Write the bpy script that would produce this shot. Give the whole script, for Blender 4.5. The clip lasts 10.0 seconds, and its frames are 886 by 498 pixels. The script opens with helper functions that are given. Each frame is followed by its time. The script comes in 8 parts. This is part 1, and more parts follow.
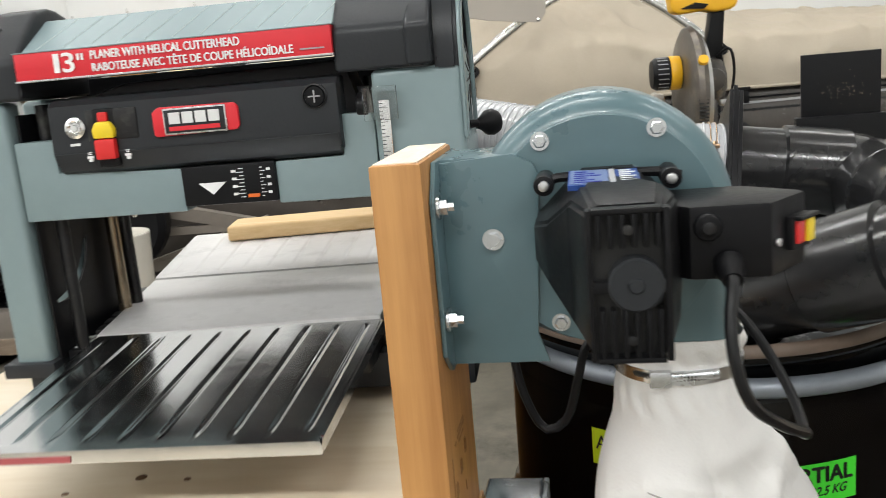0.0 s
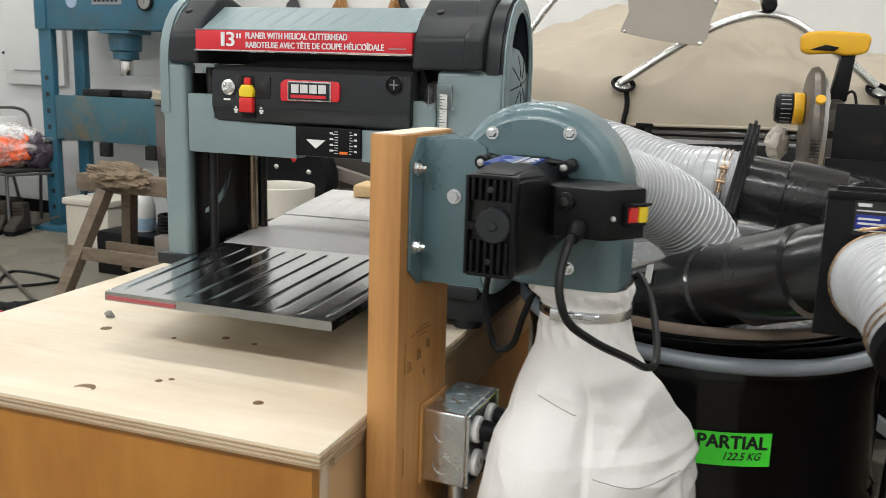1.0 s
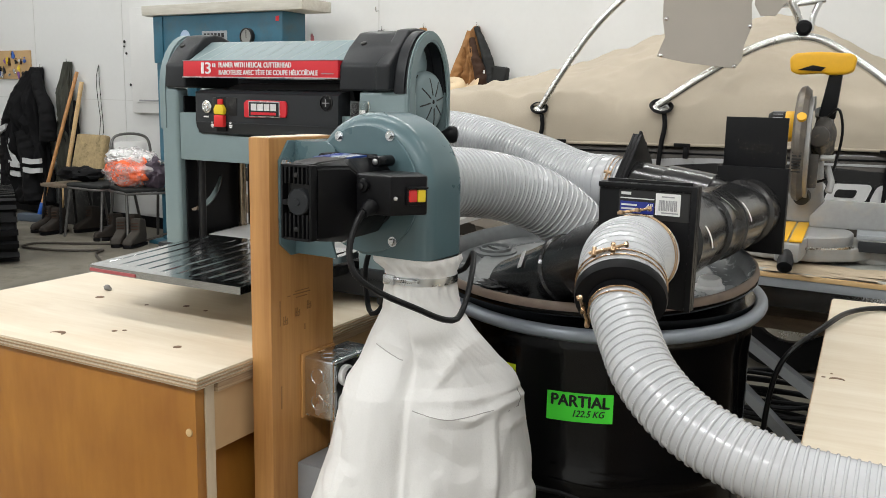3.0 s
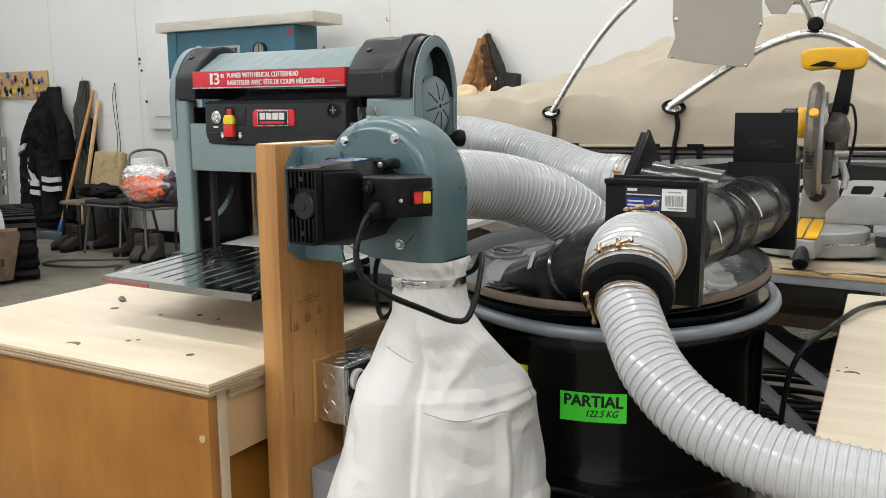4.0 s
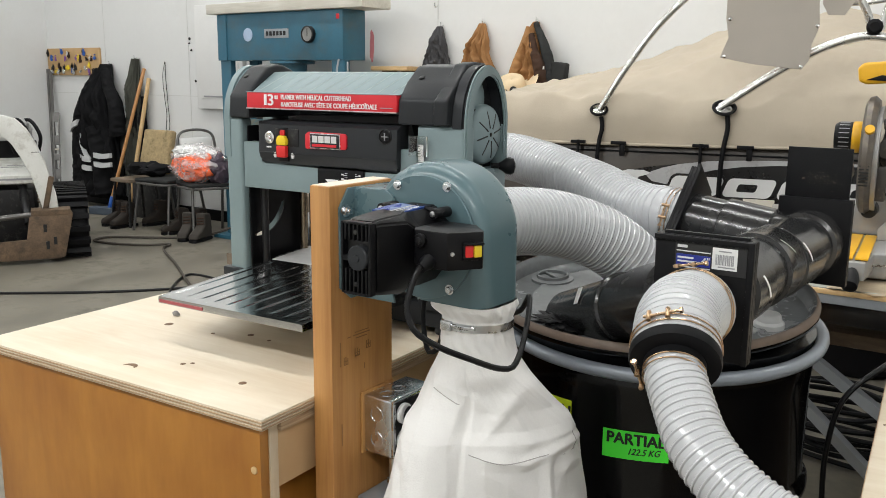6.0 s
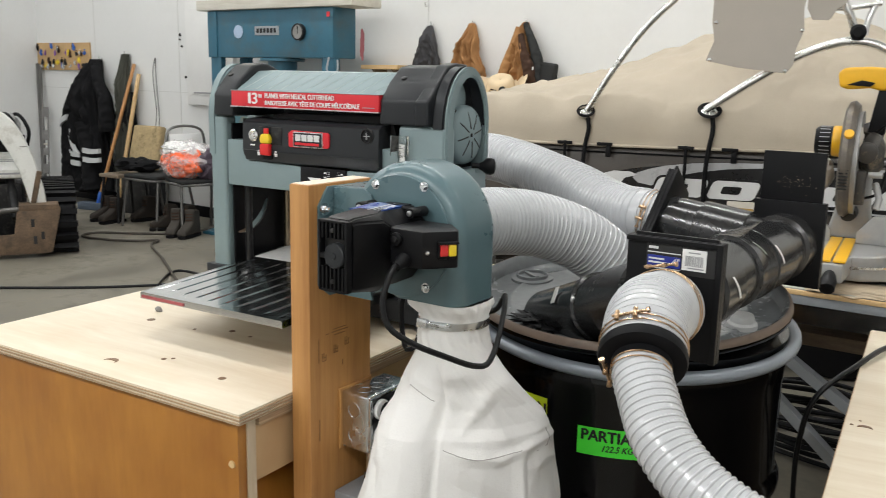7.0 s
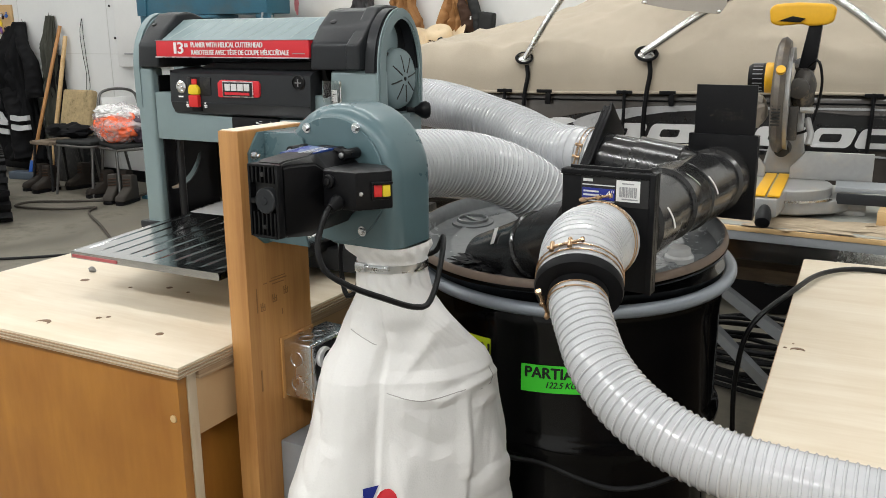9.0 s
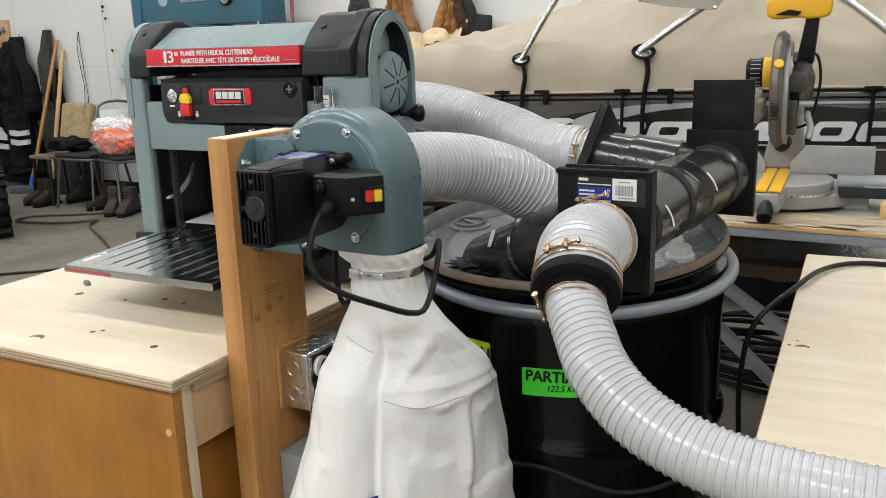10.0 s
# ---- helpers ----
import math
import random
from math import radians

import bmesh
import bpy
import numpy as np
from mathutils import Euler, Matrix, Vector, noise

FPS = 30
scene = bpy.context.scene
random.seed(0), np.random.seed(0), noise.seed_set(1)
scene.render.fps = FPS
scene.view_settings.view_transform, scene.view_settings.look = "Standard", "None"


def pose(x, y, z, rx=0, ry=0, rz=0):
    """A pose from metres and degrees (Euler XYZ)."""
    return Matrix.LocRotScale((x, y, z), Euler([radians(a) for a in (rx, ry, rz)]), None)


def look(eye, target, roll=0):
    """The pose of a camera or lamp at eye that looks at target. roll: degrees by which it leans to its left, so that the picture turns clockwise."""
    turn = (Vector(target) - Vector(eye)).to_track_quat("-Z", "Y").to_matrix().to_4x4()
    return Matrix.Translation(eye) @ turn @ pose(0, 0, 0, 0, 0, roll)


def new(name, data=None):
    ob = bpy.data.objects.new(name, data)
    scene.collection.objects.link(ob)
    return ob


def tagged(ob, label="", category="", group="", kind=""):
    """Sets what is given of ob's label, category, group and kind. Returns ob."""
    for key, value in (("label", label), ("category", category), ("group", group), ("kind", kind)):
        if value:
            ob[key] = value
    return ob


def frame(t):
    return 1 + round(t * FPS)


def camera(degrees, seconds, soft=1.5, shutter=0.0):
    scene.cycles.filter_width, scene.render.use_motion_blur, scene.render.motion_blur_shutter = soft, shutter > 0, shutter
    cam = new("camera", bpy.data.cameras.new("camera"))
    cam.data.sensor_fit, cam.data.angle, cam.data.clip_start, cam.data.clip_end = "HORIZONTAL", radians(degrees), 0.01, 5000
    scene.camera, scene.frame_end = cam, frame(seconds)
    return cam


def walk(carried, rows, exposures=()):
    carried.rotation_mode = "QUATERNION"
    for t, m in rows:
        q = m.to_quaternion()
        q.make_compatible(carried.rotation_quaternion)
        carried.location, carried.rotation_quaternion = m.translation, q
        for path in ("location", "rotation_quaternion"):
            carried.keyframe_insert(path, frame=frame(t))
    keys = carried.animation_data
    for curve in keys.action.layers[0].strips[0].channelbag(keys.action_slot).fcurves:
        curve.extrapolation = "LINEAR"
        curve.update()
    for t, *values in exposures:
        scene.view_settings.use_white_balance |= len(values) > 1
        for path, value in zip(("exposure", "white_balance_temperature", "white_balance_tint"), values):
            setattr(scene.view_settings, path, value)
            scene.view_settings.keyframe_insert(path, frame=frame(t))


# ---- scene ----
cam = camera(54.1, 10.0, soft=0.65, shutter=0.3)
PATH = [
    (0, (0.098, 0.042, 1.202), (-0.244, 1.97, 0.794), -5.1),
    (0.5, (0.243, -0.115, 1.206), (-0.333, 1.76, 0.815), -1.1),
    (1, (0.378, -0.193, 1.204), (-0.371, 1.618, 0.805), 1.8),
    (1.5, (0.564, -0.211, 1.212), (-0.298, 1.55, 0.819), 2.9),
    (2, (0.716, -0.235, 1.204), (-0.257, 1.468, 0.816), 3.9),
    (2.5, (0.787, -0.267, 1.201), (-0.21, 1.429, 0.84), 2.5),
    (4, (0.833, -0.262, 1.188), (-0.222, 1.406, 0.864), -0.4),
    (4.5, (0.836, -0.241, 1.185), (-0.226, 1.419, 0.846), -1.1),
    (5, (0.844, -0.24, 1.215), (-0.221, 1.408, 0.828), -2.4),
    (5.5, (0.821, -0.25, 1.265), (-0.277, 1.377, 0.882), -1.3),
    (5.7, (0.819, -0.262, 1.284), (-0.292, 1.357, 0.902), -0.4),
    (6.8, (0.846, -0.273, 1.295), (-0.294, 1.322, 0.902), 1.4),
    (7, (0.85, -0.273, 1.295), (-0.26, 1.346, 0.907), 1.2),
    (7.5, (0.858, -0.268, 1.289), (-0.18, 1.398, 0.903), 1.0),
    (8, (0.862, -0.256, 1.28), (-0.179, 1.402, 0.87), 0.1),
    (8.5, (0.866, -0.256, 1.274), (-0.129, 1.422, 0.832), -0.5),
    (9, (0.861, -0.259, 1.27), (-0.136, 1.405, 0.788), -0.4),
    (9.5, (0.857, -0.246, 1.263), (-0.152, 1.414, 0.784), -0.7),
    (10, (0.861, -0.236, 1.265), (-0.145, 1.427, 0.792), -1.9),
]
walk(cam, [(t, look(eye, target, roll)) for t, eye, target, roll in PATH], exposures=[(0.0, 0.22), (0.5, 0.10), (1.0, 0.0), (2.5, 0.0), (4.5, 0.03), (5.5, 0.05), (7.0, 0.04), (10.0, 0.02)])

# ---------------------------------------------------------------- world and lamps
world = bpy.data.worlds.new("world")
scene.world = world
world.use_nodes = True
wnt = world.node_tree
sky = wnt.nodes.new("ShaderNodeTexSky")
sky.sky_type = "NISHITA"
sky.sun_disc = False
sky.sun_elevation = radians(35)
wnt.links.new(sky.outputs[0], wnt.nodes["Background"].inputs[0])
wnt.nodes["Background"].inputs[1].default_value = 0.05

CEIL = 4.3
LAMPS = [(x, y) for y in (-2.6, 0.9, 3.6) for x in (-6.2, -3.4, -0.6, 2.8)]
ROW_WATTS = {-2.6: 98.0, 0.9: 33.0, 3.6: 39.0}
for lx, ly in LAMPS:
    lamp = bpy.data.lights.new("strip_light", "AREA")
    lamp.shape, lamp.size, lamp.size_y = "RECTANGLE", 2.3, 0.16
    lamp.energy = ROW_WATTS[ly] * (0.55 if lx > 2 and ly > 0 else 0.80 if lx < -3 else 1.0)
    lamp.color = (0.985, 1.0, 0.992)
    ob = new("strip_light", lamp)
    ob.matrix_world = pose(lx, ly, CEIL - 0.135)

# ---------------------------------------------------------------- materials
def nodes_of(name):
    m = bpy.data.materials.new(name)
    m.use_nodes = True
    nt = m.node_tree
    return m, nt, nt.nodes["Principled BSDF"]


def surface(name, col, rough=0.5, metal=0.0, var=0.12, scale=6.0, fine=70.0, bump=0.05, spec=0.5, coat=0.0, dirt=None, dirt_amt=0.0, dirt_scale=3.0, rvar=0.1, stretch=(1, 1, 1)):
    """A painted, cast or moulded surface with broad and fine variation, relief and wear."""
    m, nt, b = nodes_of(name)
    N, L = nt.nodes.new, nt.links.new
    tc = N("ShaderNodeTexCoord")
    mp = N("ShaderNodeMapping")
    mp.inputs["Scale"].default_value = stretch
    L(tc.outputs["Object"], mp.inputs[0])
    n1, n2 = N("ShaderNodeTexNoise"), N("ShaderNodeTexNoise")
    n1.inputs["Scale"].default_value, n1.inputs["Detail"].default_value = scale, 6
    n2.inputs["Scale"].default_value, n2.inputs["Detail"].default_value = fine, 3
    L(mp.outputs[0], n1.inputs["Vector"]), L(mp.outputs[0], n2.inputs["Vector"])
    add = N("ShaderNodeMath")
    add.operation = "MULTIPLY_ADD"
    add.inputs[1].default_value = 0.45
    L(n2.outputs[0], add.inputs[0]), L(n1.outputs[0], add.inputs[2])
    mr = N("ShaderNodeMapRange")
    mr.inputs[1].default_value, mr.inputs[2].default_value = 0.4, 1.05
    mr.inputs[3].default_value, mr.inputs[4].default_value = 1 - var, 1 + var
    L(add.outputs[0], mr.inputs[0])
    mul = N("ShaderNodeVectorMath")
    mul.operation = "SCALE"
    mul.inputs[0].default_value = col[:3]
    L(mr.outputs[0], mul.inputs["Scale"])
    out = mul.outputs[0]
    if dirt:
        n3 = N("ShaderNodeTexNoise")
        n3.inputs["Scale"].default_value, n3.inputs["Detail"].default_value, n3.inputs["Roughness"].default_value = dirt_scale, 10, 0.68
        L(tc.outputs["Object"], n3.inputs["Vector"])
        r3 = N("ShaderNodeMapRange")
        r3.inputs[1].default_value, r3.inputs[2].default_value = 0.52, 0.7
        r3.inputs[4].default_value = dirt_amt
        L(n3.outputs[0], r3.inputs[0])
        mx = N("ShaderNodeMix")
        mx.data_type = "RGBA"
        L(r3.outputs[0], mx.inputs["Factor"]), L(out, mx.inputs["A"])
        mx.inputs["B"].default_value = (*dirt, 1)
        out = mx.outputs["Result"]
    L(out, b.inputs["Base Color"])
    rr = N("ShaderNodeMapRange")
    rr.inputs[1].default_value, rr.inputs[2].default_value = 0.4, 1.05
    rr.inputs[3].default_value, rr.inputs[4].default_value = max(rough - rvar, 0.02), min(rough + rvar, 1)
    L(add.outputs[0], rr.inputs[0]), L(rr.outputs[0], b.inputs["Roughness"])
    b.inputs["Metallic"].default_value = metal
    b.inputs["Specular IOR Level"].default_value = spec
    b.inputs["Coat Weight"].default_value = coat
    if bump:
        bp = N("ShaderNodeBump")
        bp.inputs["Strength"].default_value, bp.inputs["Distance"].default_value = bump, 0.004
        L(add.outputs[0], bp.inputs["Height"]), L(bp.outputs[0], b.inputs["Normal"])
    return m


def wood(name, light, dark, grain=(1, 14, 14), scale=3.0, rough=0.55, bump=0.08, patch=0.35, random_tint=0.0):
    """Timber with stretched grain, broader figure and blotches."""
    m, nt, b = nodes_of(name)
    N, L = nt.nodes.new, nt.links.new
    tc, mp = N("ShaderNodeTexCoord"), N("ShaderNodeMapping")
    mp.inputs["Scale"].default_value = grain
    L(tc.outputs["Object"], mp.inputs[0])
    n1, n2, n3 = N("ShaderNodeTexNoise"), N("ShaderNodeTexNoise"), N("ShaderNodeTexNoise")
    n1.inputs["Scale"].default_value, n1.inputs["Detail"].default_value, n1.inputs["Distortion"].default_value = scale, 8, 0.9
    n2.inputs["Scale"].default_value, n2.inputs["Detail"].default_value = scale * 7, 4
    n3.inputs["Scale"].default_value, n3.inputs["Detail"].default_value = 5.0, 5
    L(mp.outputs[0], n1.inputs[0]), L(mp.outputs[0], n2.inputs[0]), L(tc.outputs["Object"], n3.inputs[0])
    a1 = N("ShaderNodeMath")
    a1.operation = "MULTIPLY_ADD"
    a1.inputs[1].default_value = 0.4
    L(n2.outputs[0], a1.inputs[0]), L(n1.outputs[0], a1.inputs[2])
    a2 = N("ShaderNodeMath")
    a2.operation = "MULTIPLY_ADD"
    a2.inputs[1].default_value = patch
    L(n3.outputs[0], a2.inputs[0]), L(a1.outputs[0], a2.inputs[2])
    mr = N("ShaderNodeMapRange")
    mr.inputs[1].default_value, mr.inputs[2].default_value = 0.45 + patch * 0.3, 1.0 + patch * 0.7
    L(a2.outputs[0], mr.inputs[0])
    mx = N("ShaderNodeMix")
    mx.data_type = "RGBA"
    mx.inputs["A"].default_value, mx.inputs["B"].default_value = (*light, 1), (*dark, 1)
    L(mr.outputs[0], mx.inputs["Factor"]), L(mx.outputs["Result"], b.inputs["Base Color"])
    b.inputs["Roughness"].default_value = rough
    bp = N("ShaderNodeBump")
    bp.inputs["Strength"].default_value, bp.inputs["Distance"].default_value = bump, 0.003
    L(a1.outputs[0], bp.inputs["Height"]), L(bp.outputs[0], b.inputs["Normal"])
    return m


def glass(name, col=(1, 1, 1), rough=0.05):
    m, nt, b = nodes_of(name)
    b.inputs["Base Color"].default_value = (*col, 1)
    b.inputs["Roughness"].default_value = rough
    b.inputs["Transmission Weight"].default_value = 1.0
    b.inputs["IOR"].default_value = 1.4
    return m


GREEN_GREY = surface("grey_green_enamel", (0.192, 0.255, 0.267), 0.42, var=0.07, bump=0.03)
BLOWER = surface("blue_green_hammered_enamel", (0.090, 0.150, 0.168), 0.31, var=0.08, bump=0.05, coat=0.15)
DARK_PLASTIC = surface("charcoal_plastic", (0.025, 0.027, 0.030), 0.36, var=0.1, fine=260, bump=0.10, spec=0.2)
BLACK_PLASTIC = surface("black_plastic", (0.006, 0.006, 0.007), 0.38, var=0.15, fine=220, bump=0.08, spec=0.18)
BLACK_PIPE = surface("black_moulded_pipe", (0.017, 0.017, 0.018), 0.20, var=0.2, scale=9, bump=0.03, spec=0.6, dirt=(0.06, 0.055, 0.05), dirt_amt=0.18, dirt_scale=5)
BLACK_CAST = surface("black_casting", (0.010, 0.010, 0.011), 0.38, var=0.2, bump=0.08, spec=0.35, dirt=(0.2, 0.19, 0.17), dirt_amt=0.25, dirt_scale=28)
RED = surface("red_label_film", (0.62, 0.018, 0.03), 0.4, var=0.06, bump=0.01)
RED_PLASTIC = surface("red_plastic", (0.6, 0.02, 0.02), 0.35, var=0.06, bump=0.02)
YELLOW_PLASTIC = surface("yellow_plastic", (0.75, 0.55, 0.02), 0.35, var=0.06, bump=0.02)
WHITE_INK = surface("white_ink", (0.8, 0.8, 0.8), 0.5, var=0.05, bump=0.0)
BLACK_INK = surface("black_ink", (0.012, 0.012, 0.012), 0.5, var=0.05, bump=0.0)
GREY_INK = surface("grey_ink", (0.32, 0.32, 0.33), 0.5, var=0.05, bump=0.0)
SILVER = surface("silver_trim", (0.62, 0.62, 0.63), 0.28, metal=1.0, var=0.08, bump=0.02)
STEEL = surface("polished_steel_sheet", (0.60, 0.61, 0.62), 0.16, metal=1.0, var=0.08, bump=0.02, stretch=(1, 10, 1), rvar=0.07)
TABLE_STEEL = surface("worn_steel_bed", (0.60, 0.59, 0.585), 0.45, metal=0.12, var=0.12, bump=0.05, dirt=(0.12, 0.11, 0.10), dirt_amt=0.25, dirt_scale=11)
CHROME = surface("chrome", (0.75, 0.75, 0.75), 0.12, metal=1.0, var=0.08, bump=0.02)
ZINC = surface("zinc_plate", (0.66, 0.68, 0.70), 0.26, metal=1.0, var=0.16, scale=18, bump=0.04)
BRASS = surface("yellow_zinc_plate", (0.50, 0.34, 0.21), 0.30, metal=1.0, var=0.2, scale=30, bump=0.03)
PLY_TOP = wood("birch_plywood_face", (0.74, 0.665, 0.54), (0.58, 0.47, 0.33), grain=(1.2, 9, 9), scale=2.2, rough=0.5, patch=0.8)
PLY_FRONT = wood("varnished_plywood", (0.46, 0.205, 0.036), (0.25, 0.088, 0.012), grain=(4.5, 4.5, 1.0), scale=2.3, rough=0.35, patch=1.0)
PLY_SIDE = wood("pale_brown_plywood", (0.62, 0.42, 0.23), (0.46, 0.28, 0.13), grain=(3, 2, 1.0), scale=2.0, rough=0.5, patch=0.6)
PLY_EDGE = wood("plywood_edge", (0.62, 0.46, 0.29), (0.24, 0.135, 0.07), grain=(0.8, 0.8, 60), scale=5.0, rough=0.7, patch=0.3)
PLANK = wood("fir_plank", (0.60, 0.315, 0.105), (0.29, 0.115, 0.028), grain=(14, 14, 0.8), scale=2.5, rough=0.5, patch=0.9)
END_GRAIN = wood("fir_end_grain", (0.86, 0.76, 0.65), (0.70, 0.56, 0.42), grain=(20, 6, 1), scale=4, rough=0.6)
PINE = wood("pine_board", (0.70, 0.51, 0.28), (0.52, 0.32, 0.13), grain=(1, 16, 16), scale=3)
OLD_WOOD = wood("weathered_timber", (0.24, 0.185, 0.135), (0.11, 0.08, 0.055), grain=(2, 9, 9), scale=4, rough=0.8, bump=0.25)
HANDLE_WOOD = wood("broom_handle_wood", (0.52, 0.27, 0.10), (0.40, 0.19, 0.07), grain=(9, 9, 1), scale=4)
CANVAS = surface("white_cotton_cloth", (0.80, 0.785, 0.765), 0.85, var=0.04, scale=11, fine=420, bump=0.32, spec=0.2)
# grey takes in the fold's shadow along the stitching
SEAM = surface("seam_shadow_thread", (0.42, 0.40, 0.38), 0.9, var=0.1, bump=0.0)
HOSE = surface("grey_vinyl_hose", (0.46, 0.468, 0.485), 0.22, var=0.07, scale=10, bump=0.02, coat=0.6, rvar=0.05)
DRUM_BLACK = surface("black_drum_paint", (0.002, 0.002, 0.0024), 0.10, var=0.3, scale=5, bump=0.03, spec=0.32, dirt=(0.012, 0.012, 0.012), dirt_amt=0.25, dirt_scale=4)
# base grey holds dust and the bright reflections of wall and lights
LID_PAINT = surface("dusty_lid_with_sheen", (0.175, 0.183, 0.187), 0.25, var=0.25, bump=0.06, dirt=(0.20, 0.215, 0.22), dirt_amt=0.7, dirt_scale=7)
RIM_RUST = surface("brown_gasket_rim", (0.14, 0.10, 0.075), 0.55, var=0.3, scale=14, bump=0.15, dirt=(0.05, 0.045, 0.04), dirt_amt=0.6, dirt_scale=12)
RING_GREY = surface("grey_closing_ring", (0.27, 0.30, 0.34), 0.32, metal=0.25, var=0.12, bump=0.04)
GREEN_TAG = surface("fluorescent_green_paper", (0.08, 0.86, 0.05), 0.5, var=0.04, bump=0.0)
YELLOW_TAG = surface("fluorescent_yellow_paper", (0.66, 0.80, 0.02), 0.5, var=0.04, bump=0.0)
PAPER = surface("white_paper", (0.75, 0.75, 0.74), 0.55, var=0.04, bump=0.0)
BLUE_INK = surface("blue_ink", (0.015, 0.03, 0.26), 0.4, var=0.05, bump=0.0)
WALL = surface("white_wall_paint", (0.70, 0.705, 0.70), 0.6, var=0.03, scale=1.2, fine=30, bump=0.03, dirt=(0.62, 0.61, 0.58), dirt_amt=0.35, dirt_scale=1.1)
CONCRETE = surface("stained_concrete", (0.180, 0.164, 0.131), 0.5, var=0.50, scale=2.6, fine=26, bump=0.08, dirt=(0.065, 0.058, 0.047), dirt_amt=0.9, dirt_scale=2.6, rvar=0.18)
CEILING = surface("white_ceiling_panel", (0.72, 0.72, 0.71), 0.7, var=0.03)
RUBBER = surface("black_rubber", (0.006, 0.006, 0.007), 0.5, var=0.2, bump=0.06, spec=0.15)
CORD = surface("black_cord", (0.006, 0.006, 0.007), 0.4, var=0.2, bump=0.02, spec=0.3)
PRESS_BLUE = surface("blue_press_enamel", (0.030, 0.125, 0.19), 0.4, var=0.15, bump=0.06, dirt=(0.10, 0.085, 0.05), dirt_amt=0.35, dirt_scale=4)
PRESS_WORN = surface("worn_blue_enamel", (0.045, 0.125, 0.16), 0.5, var=0.2, bump=0.1, dirt=(0.19, 0.13, 0.05), dirt_amt=0.9, dirt_scale=4.5)
COVER = surface("beige_boat_canvas", (0.46, 0.402, 0.320), 0.8, var=0.12, scale=2.2, fine=300, bump=0.12, spec=0.2, dirt=(0.40, 0.34, 0.26), dirt_amt=0.4, dirt_scale=2)
FLAP = surface("grey_beige_vinyl", (0.44, 0.40, 0.35), 0.6, var=0.06, fine=200, bump=0.06)
HULL = surface("dark_gelcoat", (0.082, 0.072, 0.065), 0.22, var=0.12, coat=0.4)
DECAL_GREY = surface("silver_decal", (0.42, 0.42, 0.43), 0.3, var=0.12)
DECAL_WHITE = surface("white_decal", (0.68, 0.68, 0.68), 0.35, var=0.06)
DECAL_BLACK = surface("black_decal", (0.012, 0.012, 0.013), 0.3, var=0.1)
ALU = surface("brushed_aluminium", (0.72, 0.72, 0.71), 0.24, metal=1.0, var=0.07, fine=160, bump=0.03)
SAW_GREY = surface("saw_cast_grey", (0.36, 0.36, 0.355), 0.45, metal=0.3, var=0.15, bump=0.06, dirt=(0.5, 0.40, 0.27), dirt_amt=0.35, dirt_scale=16)
SAW_YELLOW = surface("saw_yellow", (0.78, 0.42, 0.015), 0.42, var=0.1, bump=0.05)
TABLE_TOP = surface("grey_green_worktop", (0.33, 0.34, 0.31), 0.55, var=0.15, bump=0.06, dirt=(0.50, 0.40, 0.26), dirt_amt=0.5, dirt_scale=9)
STAND_GREY = surface("grey_steel_tube", (0.30, 0.32, 0.34), 0.4, metal=0.2, var=0.1)
DARK_CLOTH = surface("black_workwear", (0.006, 0.006, 0.007), 0.85, var=0.3, fine=200, bump=0.2, spec=0.2)
GREY_CLOTH = surface("charcoal_cloth", (0.03, 0.031, 0.031), 0.85, var=0.3, fine=200, bump=0.2, spec=0.2)
TAN_CLOTH = surface("tan_duck_cloth", (0.33, 0.17, 0.07), 0.85, var=0.25, fine=200, bump=0.2, spec=0.2)
BROWN_CLOTH = surface("dark_brown_cloth", (0.055, 0.030, 0.02), 0.85, var=0.3, fine=200, bump=0.2, spec=0.2)
REFLECT = surface("reflective_tape", (0.55, 0.56, 0.57), 0.35, var=0.05)
CAMO = surface("patterned_chair_back", (0.40, 0.30, 0.16), 0.85, var=0.35, scale=26, bump=0.2, dirt=(0.09, 0.075, 0.035), dirt_amt=1.0, dirt_scale=13)
ORANGE_CLOTH = surface("orange_safety_cloth", (0.85, 0.15, 0.05), 0.7, var=0.25, scale=14, bump=0.3)
STRAW = surface("straw_hat_weave", (0.66, 0.52, 0.34), 0.75, var=0.15, fine=240, bump=0.3)
BOOT = surface("worn_leather_boot", (0.018, 0.012, 0.008), 0.8, var=0.4, scale=14, bump=0.25)
CORK = surface("cork_board", (0.50, 0.33, 0.16), 0.8, var=0.2, fine=160, bump=0.15)
MACHINE_WHITE = surface("dirty_white_machine_paint", (0.68, 0.68, 0.65), 0.45, var=0.08, bump=0.05, dirt=(0.22, 0.18, 0.13), dirt_amt=0.7, dirt_scale=4)
RUST = surface("rusty_plate", (0.115, 0.075, 0.045), 0.75, var=0.6, scale=11, bump=0.25, dirt=(0.035, 0.027, 0.02), dirt_amt=0.9, dirt_scale=9)
TRAILER = surface("taupe_trailer_steel", (0.20, 0.175, 0.15), 0.45, var=0.15, bump=0.05)
CREAM = surface("cream_plastic", (0.62, 0.58, 0.50), 0.5, var=0.08, bump=0.03)
BLUE_PLASTIC = surface("pale_blue_bottle", (0.35, 0.50, 0.66), 0.35, var=0.1)
DOOR_WHITE = surface("white_door_paint", (0.70, 0.70, 0.69), 0.45, var=0.04)
DUST = surface("wood_dust", (0.42, 0.34, 0.24), 0.9, var=0.2, bump=0.3)
CLEAR = glass("clear_plastic", (0.95, 0.95, 0.95), 0.08)
BLUE_HANDLE = surface("blue_plastic", (0.02, 0.10, 0.42), 0.4, var=0.1)


